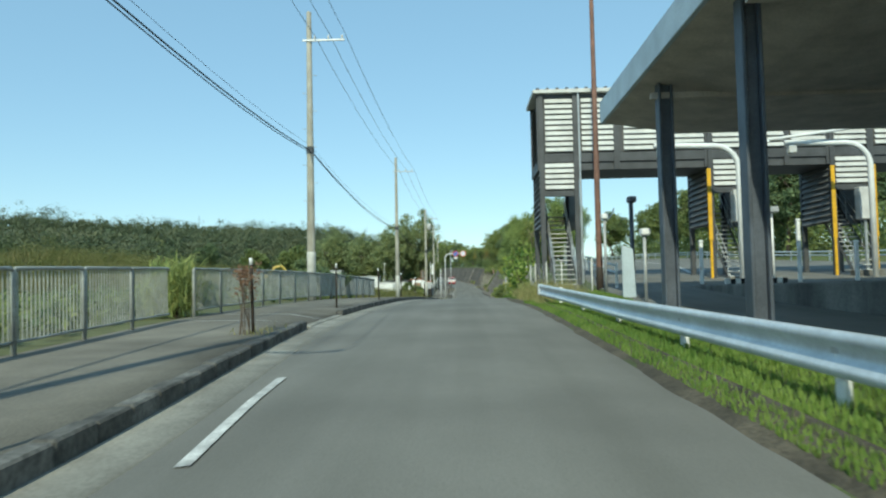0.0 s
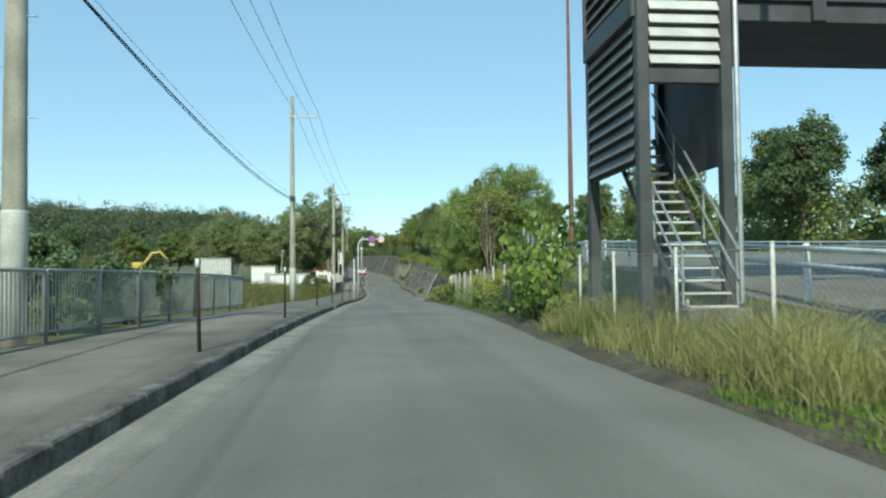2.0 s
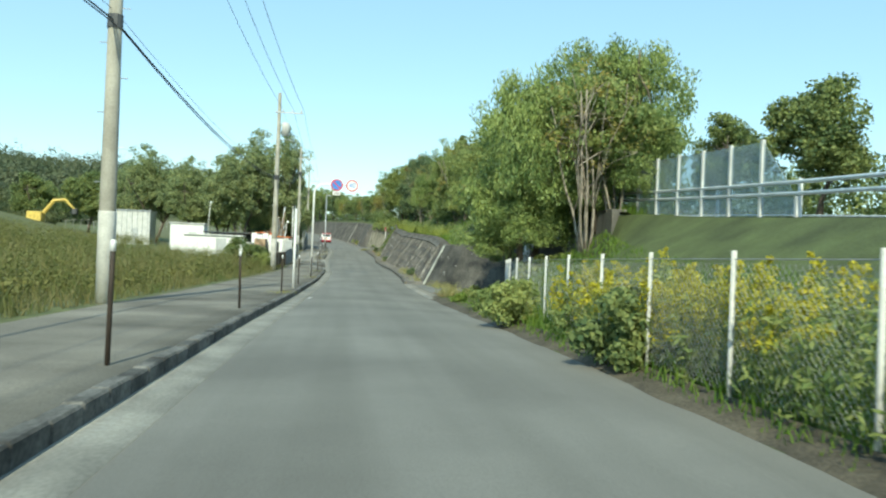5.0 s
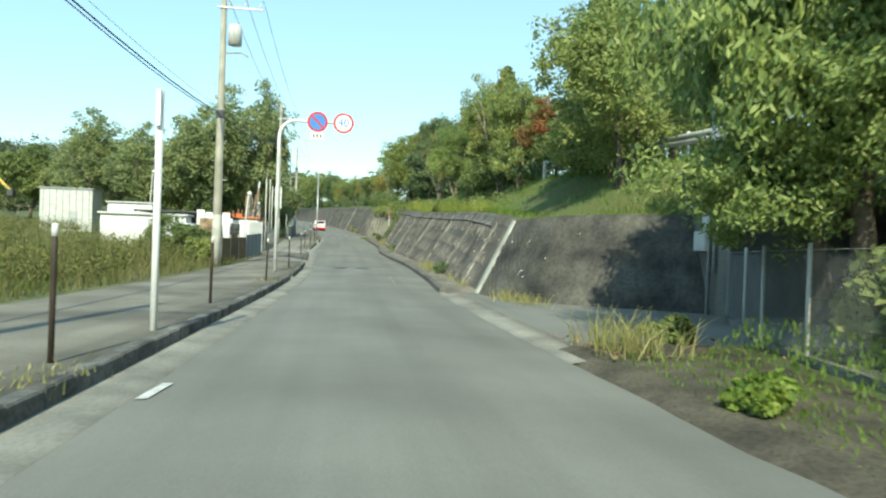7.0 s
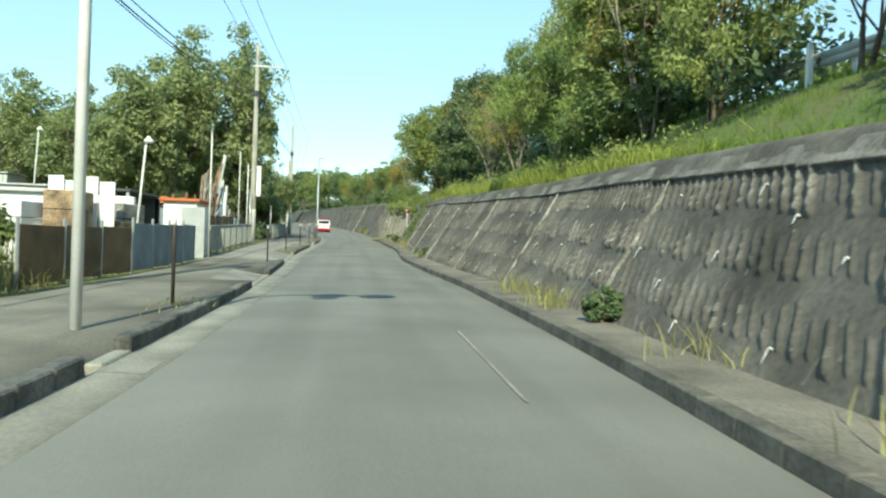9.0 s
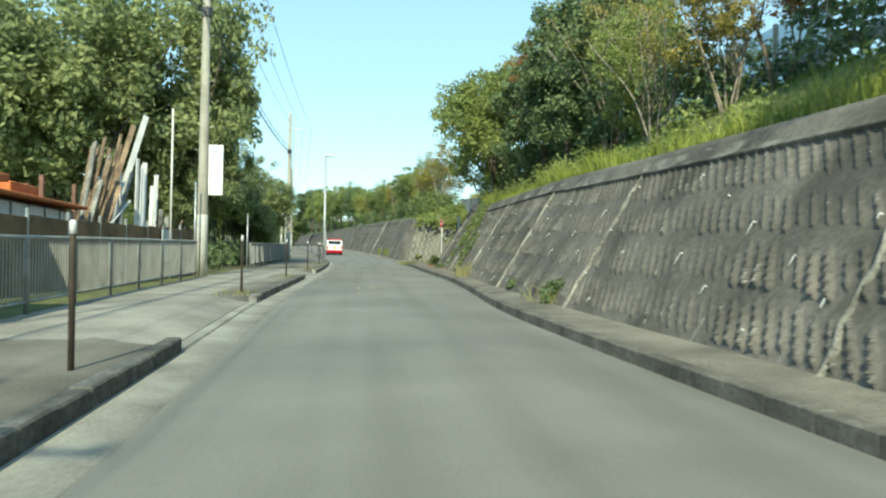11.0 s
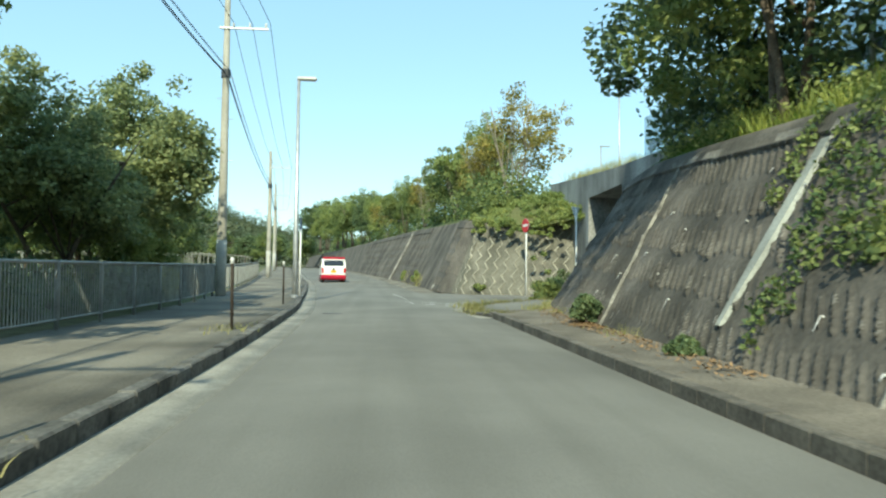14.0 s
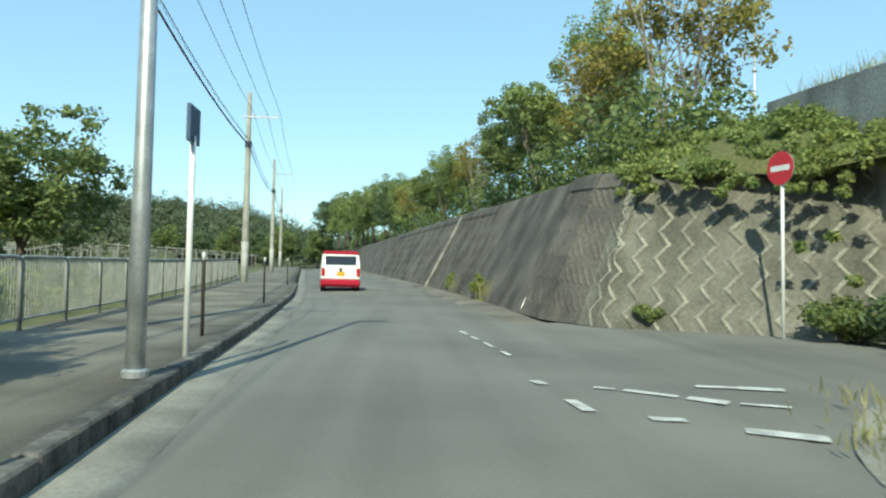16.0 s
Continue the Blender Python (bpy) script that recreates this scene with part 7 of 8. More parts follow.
for k in range(16):
    y = random.uniform(127.5, 131.5)
    propped("offcut", (-6.3 + random.uniform(-0.3, 0.3), y, gz(-6.4, y) + 0.9), (-6.3 + random.uniform(-0.4, 0.4), y + random.uniform(-0.5, 0.5), gz(-6.4, y) + random.uniform(1.3, 1.95)), 0.08, 0.04, SEAM if k % 2 else WOOD, "short pale offcut sticking out of the bin")
panel_fence(-5.85, 116.2, -5.7, 131.0, 1.5, BROWNSHEET, "dark brown board screen behind the pipe fence", 8)
sg_ = thing("site_board", (-5.62, 127.1, float(rz(127.1)) + KERB_H), "pale blue-grey sheet tied to the brown screen", "board")
part("sheet", G().cbox(-0.02, 0.02, -0.55, 0.55, 0.5, 1.42, 0.008), FASCIA, sg_)
part("batten", G().cbox(-0.05, -0.021, -0.5, 0.5, 0.9, 0.96, 0.005), WOOD, sg_)
os_ = thing("tool_shed", (-9.2, 118.2, gz(-7.5, 119.0)), "low shed with orange roof sheets and white boards", "shed")
part("wall", G().cbox(0, 2.6, 0, 4.2, -0.1, 1.9, 0.03), BLUESHEET, os_)
part("roof", G().cbox(-0.2, 2.85, -0.25, 4.4, 1.95, 2.03, 0.02), ORANGE, os_, "orange sheet roof")
for k in range(5):
    part("white_sheet", G().cbox(2.605, 2.64, 0.1 + k * 0.8, 0.78 + k * 0.8, 1.05, 1.85, 0.01), WHITE, os_)
for k in range(5):
    part("roof_tile_stack", G().cbox(0.4 + k * 0.45, 0.8 + k * 0.45, 0.3 + 0.6 * (k % 3), 1.6 + 0.6 * (k % 3), 2.03, 2.2 + 0.07 * (k % 3), 0.02), ORANGE, os_)
for k in range(26):
    x, y = random.uniform(-8.5, -6.2), random.uniform(122.0, 130.0)
    L = random.uniform(1.6, 3.6)
    ob = thing("stacked_beam", (x, y, gz(x, y) + 0.75 + random.uniform(-0.3, 0.5)), "weathered beam lying across the timber stack", "timber", "timber pile")
    ob.rotation_euler = (radians(random.uniform(-10, 10)), radians(random.uniform(-14, 14)), radians(random.uniform(-60, 60)))
    part("board", G().cbox(-0.06, 0.06, -L / 2, L / 2, -0.05, 0.05, 0.006), WOOD, ob)
for k in range(4):
    x = -6.9 + k * 0.42
    ob = thing("white_board", (x, 105.0, gz(x, 105)), "tall white sheet board propped up in the yard", "board", "white boards")
    part("sheet", G().cbox(-0.19, 0.19, -0.02, 0.02, 0, 2.35 - 0.12 * (k % 2), 0.006), WHITE, ob)
    part("batten", G().cbox(-0.19, 0.19, 0.021, 0.06, 1.2, 1.3, 0.006), WOOD, ob)
for x, y, L in ((-7.2, 120.2, 2.4), (-7.2, 123.0, 2.6), (-6.8, 127.0, 2.4)):
    ob = thing("timber_rack", (x, y, gz(x, y)), "dark steel rack holding the timber pile", "rack", "timber racks")
    for yy in (-1.0, 1.0):
        part("upright", G().cbox(-0.05, 0.05, yy - 0.05, yy + 0.05, -0.2, L, 0.008), RUST, ob)
    part("shelf", G().cbox(-0.7, 0.7, -1.2, 1.2, 0.7, 0.78, 0.01), RUST, ob)
    part("shelf", G().cbox(-0.7, 0.7, -1.2, 1.2, 1.25, 1.33, 0.01), WOOD, ob)
for x, y, h, head in ((-4.7, 104.0, 3.4, True), (-4.35, 112.2, 4.9, False), (-6.2, 124.5, 3.4, False), (-5.4, 126.6, 5.2, False), (-12.5, 117.5, 5.0, True)):
    ob = thing("yard_lamp_pole", (x, y, gz(x, y) - 0.1), "thin pale pole in the yard", "pole", "yard poles")
    part("pole", G().tube((0, 0, 0), (0.25 if head else 0.0, 0, h), 0.03, n=8), PIPEWHITE, ob, "", True)
    if head:
        part("lamp", G().lathe([(0.03, 0.05), (0.13, -0.08), (0.1, -0.12), (0.0, -0.12)], 10, (0.3, 0, h)), WHITE, ob)
ex = thing("excavator", (-41.5, 156, gz(-41.5, 156) - 0.9), "yellow excavator with a bent boom behind the field", "excavator")
part("track", G().cbox(-1.2, 1.4, -1.1, -0.6, 0, 0.7, 0.15), BLACK, ex)
part("track", G().cbox(-1.2, 1.4, 0.6, 1.1, 0, 0.7, 0.15), BLACK, ex)
part("cab", G().cbox(-1.0, 0.9, -0.9, 0.9, 0.75, 2.1, 0.1), MACHINE, ex)
part("boom", G().path([(0.6, 0, 1.6), (2.2, 0, 3.7), (3.6, 0, 3.9)], [0.25, 0.28, 0.18], 6), MACHINE, ex)
part("stick", G().path([(3.5, 0, 3.95), (4.9, 0, 2.6)], [0.2, 0.14], 6), MACHINE, ex)
part("bucket", G().cbox(4.6, 5.3, -0.4, 0.4, 1.9, 2.7, 0.1), DARKSTEEL, ex)

# trellis posts of the orchard beyond the pavement
random.seed(2)
tp = thing("trellis_post", (-16, 190, gz(-16, 190)), "weathered grey orchard trellis post", "post", "orchard posts")
part("post", G().tube((0, 0, -0.2), (0, 0, 1.9), 0.05, n=6), SEAM, tp)
part("arm", G().cbox(-0.6, 0.6, -0.03, 0.03, 1.75, 1.82, 0.006), SEAM, tp)
for i in range(8):
    for j in range(14):
        x, y = -15 - i * 5.0 - j * 0.6, 192 + j * 6
        copy_thing(tp, pose(x, y, gz(x, y), 0, random.uniform(-3, 3), random.uniform(0, 20)))


# ---- weeds, shrubs, grass ----
def blades(rng, pos, h, w, lean=0.35):
    """Bent tapered grass blades, two faces each."""
    n = len(pos)
    a = rng.rand(n) * 2 * np.pi
    side = np.stack([np.cos(a), np.sin(a), np.zeros(n)], 1)
    b = rng.rand(n) * 2 * np.pi
    bend = np.stack([np.cos(b), np.sin(b), np.zeros(n)], 1) * (lean * h * rng.rand(n))[:, None]
    up = np.stack([np.zeros(n), np.zeros(n), h], 1)
    w = np.asarray(w)[:, None] if np.ndim(w) else w
    p1 = pos + up * 0.55 + bend * 0.35
    p2 = pos + up * 0.95 + bend
    V = np.stack([pos - side * w, pos + side * w, p1 + side * w * 0.75, p1 - side * w * 0.75, p2 + side * w * 0.12, p2 - side * w * 0.12], 1).reshape(-1, 3)
    i = np.arange(n)[:, None] * 6
    Q = np.concatenate([i + [0, 1, 2, 3], i + [3, 2, 4, 5]], 1).reshape(-1, 4)
    return V, Q


def stuff(name, V, Q, material, label, category):
    return tagged(new(name, raw_mesh(name, V, Q, material)), label, category, "", "stuff")


def merge(parts):
    V, Q, n = [], [], 0
    for v, q in parts:
        V.append(v)
        Q.append(q + n)
        n += len(v)
    return np.concatenate(V), np.concatenate(Q)


rng = np.random.RandomState(21)


def verge_z(x, y):
    rx = right_x(y)
    return np.where(x < rx + 1.6, rz(y) + np.interp(x - rx, [0, 0.35, 0.9, 1.6], [-0.03, 0.05, 0.08, 0.1]), rz(y) + 0.1 + (exp_z(y) - rz(y) - 0.1) * np.clip((x - rx - 1.6) / np.maximum(exp_x(y) - rx - 1.6, 0.3), 0, 1))


# mown verge
n = 48000
y = rng.uniform(-4, 26, n)
x = right_x(y) + 0.12 + rng.rand(n) ** 1.2 * 2.4
pos = np.stack([x, y, verge_z(x, y) + 0.012], 1)
V, Q = blades(rng, pos, 0.04 + 0.06 * rng.rand(n) * (0.6 + 0.6 * vnoise(x * 1.5, y * 1.5, 4)), 0.006 + 0.006 * rng.rand(n))
stuff("verge_grass", V, Q, VERGE, "short green grass on the verge under the guard rail", "grass")
# tall dry grass by the gantry
n = 11000
y = rng.uniform(22.5, 34, n)
x = right_x(y) + 0.25 + rng.rand(n) * 1.7
keep = vnoise(x * 1.4, y * 1.4, 17) > 0.33
x, y = x[keep], y[keep]
n = len(x)
h = 0.15 + 0.62 * rng.rand(n) * np.clip((y - 22) / 4, 0.3, 1) * (0.45 + vnoise(x * 1.2, y * 1.2, 3)) * np.clip((x - right_x(y)) / 0.7, 0.35, 1)
V, Q = blades(rng, np.stack([x, y, verge_z(x, y)], 1), h, 0.003 + 0.005 * rng.rand(n), 0.9)
a = rng.normal(size=(150, 2)) * (0.22, 0.4) + (2.75, 25.9)
V2, Q2 = blades(rng, np.stack([a[:, 0], a[:, 1], verge_z(a[:, 0], a[:, 1])], 1), 0.5 + 0.55 * rng.rand(150), 0.005, 1.8)
V, Q = merge([(V, Q), (V2, Q2)])
stuff("dry_grass", V, Q, BLADE_DRY, "tall straw-green dry grass at the fence foot", "grass")
n = 22000
y = rng.uniform(31, 74, n)
x = right_x(y) + 0.1 + rng.rand(n) ** 0.8 * 2.2
keep = (np.abs(y - 37) > 4.0) | (x > right_x(y) + 0.9) | (rng.rand(n) < 0.12)
x, y = x[keep], y[keep]
n = len(x)
h = (0.12 + 0.42 * rng.rand(n)) * np.clip((70 - y) / 8, 0.2, 1) * np.clip((x - right_x(y)) / 0.6, 0.3, 1)
V, Q = blades(rng, np.stack([x, y, verge_z(x, y)], 1), h, 0.006 + 0.008 * rng.rand(n), 0.7)
stuff("roadside_grass", V, Q, BLADE, "green weeds and grass along the fence", "grass")


def bush(name, x, y, z, r, h, material, label, seed, size=0.12, clumps=40, per=50, category="shrub", group="", lift=0, stem=0.022):
    rg = np.random.RandomState(seed)
    c = crown_points(rg, clumps, r, r, (h - lift) / 2, -0.95) + (0, 0, (h + lift) * 0.5)
    V, Q = leaf_cloud(rg, c, np.full(len(c), r * (0.5 if lift else 0.3)), per, size)
    V[:, 2] = np.maximum(V[:, 2], -0.02)
    ob = thing(name, (x, y, z), label, category, group)
    g = G()
    for k in range(7):
        t = Vector(c[k * 3])
        g.path([(0.1 * math.cos(k), 0.1 * math.sin(k), -0.1), t * 0.5 + Vector((0, 0, 0.1)), t], [stem, stem * 0.7, 0.006], 5)
    part("branchwork", g, BARK, ob)
    part("foliage", raw_mesh("foliage", V, Q, material), None, ob)
    return ob


n = 9000
y = rng.uniform(57, 71, n)
x = np.interp(y, [57, 60, 65, 71], [3.3, 3.5, 3.95, 5.0]) + rng.rand(n) ** 0.8 * 3.2
V, Q = blades(rng, np.stack([x, y, verge_z(x, y) - 0.02], 1), (0.05 + 0.16 * rng.rand(n)) * (0.4 + vnoise(x * 1.1, y * 1.1, 51)), 0.006 + 0.007 * rng.rand(n), 0.8)
stuff("bank_weeds", V, Q, BLADE, "sunlit yellow-green grass on the bank behind the fence", "grass")


# broad-leaved shrub by the road: single large leaves on stems
def broad_shrub(x, y, z, r, h, seed, nleaf, size):
    rg = np.random.RandomState(seed)
    ob = thing("broad_leaf_shrub", (x, y, z), "tall shrub with big heart-shaped bright green leaves", "shrub", "broad-leaved shrubs")
    g, V, Q = G(), [], []
    for s in range(14):
        a = rg.rand() * 2 * math.pi
        top = Vector((math.cos(a) * r * (0.3 + 0.7 * rg.rand()), math.sin(a) * r * (0.3 + 0.7 * rg.rand()), h * (0.55 + 0.45 * rg.rand())))
        base = Vector((top.x * 0.25, top.y * 0.25, -0.1))
        line = [base, base.lerp(top, 0.4) + Vector((0, 0, 0.15)), base.lerp(top, 0.75) + Vector((0, 0, 0.12)), top]
        g.path(line, [0.018, 0.014, 0.01, 0.005], 5)
        for k in range(nleaf // 14):
            t = 0.15 + 0.85 * rg.rand()
            p = base.lerp(top, t) + Vector((0, 0, 0.12)) + Vector(rg.normal(size=3) * 0.13)
            d = Vector((rg.normal() * 0.7, rg.normal() * 0.6, -0.7 - rg.rand() * 0.6)).normalized()
            nrm = Vector((rg.normal() * 0.8 - 0.2, rg.normal() * 0.8 - 0.5, 0.5)).normalized()
            sd = d.cross(nrm).normalized()
            sz_ = size * (0.55 + 0.75 * rg.rand())
            # a heart: six points round the midrib, folded a little
            up = nrm * sz_ * 0.12
            prof_ = [(0.0, 0.0), (-0.1, 0.3), (0.22, 0.52), (0.64, 0.4), (1.0, 0.0)]
            i0 = len(V)
            V.extend([p + d * (u * sz_) + sd * (w * sz_) + up * (w > 0) for u, w in prof_])
            V.extend([p + d * (u * sz_) - sd * (w * sz_) + up * (w > 0) for u, w in prof_[1:4]])
            Q += [(i0, i0 + 1, i0 + 2, i0 + 3), (i0, i0 + 3, i0 + 4, i0 + 7), (i0, i0 + 7, i0 + 6, i0 + 5)]
    part("branchwork", g, BARK, ob)
    part("leaf_mass", raw_mesh("leaf_mass", np.array([tuple(v) for v in V]), Q, LEAF_BIG), None, ob)


for x, y, r, h, sd, nl in ((2.95, 34.3, 0.9, 1.4, 31, 280), (3.0, 35.8, 1.0, 1.9, 32, 340), (3.0, 37.2, 1.0, 2.3, 33, 380), (3.25, 38.5, 1.1, 3.0, 34, 420), (3.5, 39.6, 0.9, 2.6, 35, 320)):
    broad_shrub(x, y, float(rz(y)) + 0.06, r, h, sd, int(nl * 1.1), 0.14)
for x, y, r, h, m, lab, sd in ((3.2, 33.9, 0.7, 0.75, LEAF_LIGHT, "low green shrub by the roadside", 41), (3.4, 46.5, 0.9, 1.2, LEAF_LIGHT, "green weeds against the fence", 43),
                               (3.3, 56, 0.8, 1.0, LEAF_MID, "green weeds against the fence", 45), (3.2, 62, 0.8, 0.9, LEAF_LIGHT, "green weeds against the fence", 46),
                               (3.3, 66.5, 0.5, 0.6, LEAF_LIGHT, "trailing weeds at the kerb edge", 47), (3.35, 70.9, 0.3, 0.32, LEAF_BIG, "bright green weed at the road edge", 48), (4.5, 75.3, 0.4, 0.42, LEAF_MID, "green weeds at the wall corner", 49),
                               (4.1, 94.6, 0.3, 0.6, LEAF_DARK, "small dark shrub at the foot of the wall", 50), (4.15, 117.8, 0.4, 0.55, LEAF_DARK, "dark weeds at the foot of the wall", 51), (4.1, 121.8, 0.28, 0.4, LEAF_DARK, "small weeds at the foot of the wall", 52),
                               (4.55, 147.6, 0.4, 0.75, LEAF_DARK, "dull green shrub at the foot of the wall", 53), (4.3, 142.2, 0.22, 0.32, LEAF_DARK, "small weeds at the foot of the wall", 66), (7.0, 161.2, 0.5, 0.7, LEAF_MID, "low leafy shrub at the side road corner", 67), (8.1, 163.3, 0.8, 1.1, LEAF_DARK, "dark leafy shrub by the underpass mouth", 68), (7.65, 164.6, 0.75, 0.75, LEAF_MID, "low shrub by the underpass mouth", 54), (6.3, 160.3, 0.4, 0.35, LEAF_MID, "low weeds by the underpass mouth", 55),
                               (5.0, 167.3, 0.35, 0.5, LEAF_MID, "small weeds below the zigzag wall", 56), (2.9, 178.5, 0.5, 0.9, LEAF_LIGHT, "yellow-green weeds below the wall", 57), (2.3, 185.5, 0.5, 0.9, LEAF_LIGHT, "yellow-green weeds below the wall", 58),
                               (-6.6, 33.0, 0.9, 1.9, LEAF_DARK, "dark creeper-covered shrub behind the fence", 59), (-6.4, 36.4, 0.9, 1.6, LEAF_DARK, "dark creeper-covered shrub behind the fence", 60),
                               (-6.2, 98.4, 0.9, 1.7, LEAF_MID, "leafy green shrub at the edge of the yard", 63), (-5.4, 97.2, 0.7, 1.3, LEAF_LIGHT, "leafy green shrub at the edge of the yard", 64), (-7.4, 99.6, 1.1, 2.0, LEAF_MID, "leafy green shrub at the edge of the yard", 65),
                               (-6.75, 17.5, 0.45, 0.9, LEAF_LIGHT, "light green weeds in the fence gap", 61), (-3.5, 11.95, 0.27, 1.3, LEAF_WITHER, "withered reddish shrub beside a marker post", 62)):
    z = float(rz(y)) + (0.06 if x > 0 else KERB_H)
    bush("weed_clump" if h < 1 else "shrub", x, y, z, r, h, m, lab, sd, (0.055 if h < 1 else 0.07) if m is not LEAF_WITHER else 0.035, 40 if m is not LEAF_WITHER else 30, 130 if m is not LEAF_WITHER else 16, "weeds" if h < 1 else "shrub", "roadside shrubs", 0.5 if m is LEAF_WITHER else 0, 0.011 if m is LEAF_WITHER else 0.022)
for x, y, r, h, sd in ((6.6, 72.9, 0.9, 1.7, 71), (7.6, 72.2, 1.0, 2.1, 72)):
    bush("shrub", x, y, float(rz(y)) + 0.1, r, h, LEAF_LIGHT, "tall dense green bush behind the chain-link fence", sd, 0.115, 130, 80, "shrub", "bushes behind the fence")
n = 110
a = np.clip(rng.normal(size=(n, 2)), -1.7, 1.7) * (0.3, 0.42)
root = np.stack([-6.78 + a[:, 0], 17.4 + a[:, 1], np.full(n, float(rz(17.4)) + KERB_H - 0.02)], 1)
tall = 0.75 + 0.75 * rng.rand(n)
stems = blades(rng, root, tall, 0.011, 0.3)
k = np.repeat(np.arange(n), 9)
foot = root[k] + np.stack([rng.normal(size=len(k)) * 0.05, rng.normal(size=len(k)) * 0.05, tall[k] * (0.15 + 0.75 * rng.rand(len(k)))], 1)
leaves = blades(rng, foot, 0.14 + 0.24 * rng.rand(len(k)), 0.015 + 0.013 * rng.rand(len(k)), 2.2)
hang = blades(rng, foot[::3], -0.1 - 0.2 * rng.rand(len(k[::3])), 0.016, 1.6)
V, Q = merge([stems, leaves, hang])
stuff("reeds", V, Q, LEAF_LIGHT, "clump of tall arching light green reeds in the fence gap", "reeds")
# goldenrod
parts_l, parts_f = [], []
n = 950
y = 41 + 19 * rng.rand(n) ** 1.2
x = right_x(y) + 0.3 + rng.rand(n) ** 0.8 * 1.9
for k in range(n):
    hh = rng.uniform(0.6, 1.25)
    base = np.array([x[k], y[k], float(verge_z(x[k:k + 1], y[k:k + 1])[0])])
    c = base + np.array([0, 0, 1]) * hh * np.linspace(0.2, 0.8, 5)[:, None] + rng.normal(size=(5, 3)) * 0.05
    parts_l.append(leaf_cloud(rng, c, np.full(5, 0.11), 13, 0.034, 3.2))
    if rng.rand() < 1.6 * float(vnoise(x[k:k + 1] * 0.9, y[k:k + 1] * 0.5, 61)[0]) - 0.6:
        parts_f.append(leaf_cloud(rng, base + np.array([[0, 0, hh + 0.08], [0.03, -0.02, hh], [0.05, 0.03, hh - 0.09], [-0.05, -0.03, hh - 0.17]]) + rng.normal(size=(4, 3)) * 0.03, np.array([0.05, 0.09, 0.12, 0.14]), 40, 0.03, 1.6))
stuff("goldenrod_stems", *merge(parts_l), LEAF_LIGHT, "leafy goldenrod stems beside the fence", "weeds")
stuff("goldenrod_flowers", *merge(parts_f), GOLD, "yellow goldenrod flower heads", "flowers")
# tall weeds of the field on the left
cl, rd = [], []
n = 2600
y = np.r_[rng.uniform(47, 99, 2000), rng.uniform(99, 137, 600)]
d = np.r_[rng.rand(2000) ** 0.9 * 27, rng.uniform(15, 33, 600)]
x = walk_x(y) - 0.9 - d
h = 0.5 + 1.0 * rng.rand(n) * np.clip(d / 1.5, 0.35, 1) + 0.8 * np.clip((d - 5) / 8, 0, 1) * vnoise(x * 0.3, y * 0.3, 19)
z = np.array([gz(a, b) for a, b in zip(x, y)])
c = np.stack([x, y, z + h * 0.55], 1)
V, Q = leaf_cloud(rng, c, h * 0.5, 110, 0.05, 2.4, 0.3)
stuff("field_weeds", V, Q, FIELDWEED, "tall tangled green weeds in the open field", "weeds")
n = 46000
y = rng.uniform(46, 104, n)
d = rng.rand(n) ** 1.3 * 30
x = walk_x(y) - 0.35 - d
z = hill(x, y) - 0.03
h = 0.3 + 1.15 * rng.rand(n) * np.clip(d / 2.0, 0.15, 1) * (0.5 + vnoise(x * 0.6, y * 0.6, 12))
V, Q = blades(rng, np.stack([x, y, z], 1), h, 0.006 + 0.008 * rng.rand(n) + 0.0008 * d, 0.9)
stuff("field_grass", V, Q, FIELDBLADE, "tall straw and green grass in the open field", "grass")
# brush behind the left fence at the start and after the yard
for y0, y1, nn, m, nm in ((-6, 46, 420, LEAF_MID, "brush_by_fence"), (129.5, 158, 420, LEAF_DARK, "brush_under_trees"), (160, 200, 260, LEAF_LIGHT, "low_brush")):
    y = rng.uniform(y0, y1, nn)
    x = walk_x(y) - 0.8 - rng.rand(nn) * (9 if y0 < 100 else 5)
    h = (0.35 if y0 < 100 else 0.5) + (0.6 if y0 < 100 else 1.2) * rng.rand(nn) * (0.45 if y0 > 159 else 1)
    z = np.array([gz(a, b) for a, b in zip(x, y)])
    V, Q = leaf_cloud(rng, np.stack([x, y, z + h * 0.5], 1), h * 0.55, 40, 0.12, 1.8)
    stuff(nm, V, Q, m, "low tangled brush behind the fence", "brush")
# middle-distance scrub and trees toward the hills
lots = [[], [], []]
for _ in range(420):
    y_ = rng.uniform(60, 330)
    x_ = -rng.uniform(62, 125) if y_ < 190 else -rng.uniform(60, 125)
    h_ = (2.6 + 5.4 * rng.rand() ** 1.3) * (0.4 + 1.1 * float(vnoise(np.array([x_ * 0.06]), np.array([y_ * 0.045]), 53)[0]))
    k = 14
    d_ = rng.normal(size=(k, 3)) * (h_ * 0.3, h_ * 0.3, h_ * 0.22)
    d_[:, 2] += h_ * 0.5
    lots[int(np.clip(3 * float(vnoise(np.array([x_ * 0.07]), np.array([y_ * 0.05]), 54)[0]) + 0.5 * rng.normal(), 0, 2.99))].append((d_ + (x_, y_, gz(x_, y_)), np.full(k, h_ * 0.24)))
for lot, m, tone in zip(lots, (LEAF_FAR, LEAF_FAR_PALE, LEAF_FAR_DEEP), ("green", "pale yellowish green", "deep green")):
    V, Q = leaf_cloud(rng, np.concatenate([p for p, r in lot]), np.concatenate([r for p, r in lot]), 52, 0.3, 1.4, 0.3, 0.0, 0.9, 0.45)
    stuff("middle_woods", V, Q, m, "belt of " + tone + " trees and scrub beyond the field", "woods")
# grass and brush on the slope above the wall
n = 36000
y = rng.uniform(82.5, 153, n)
u = rng.rand(n)
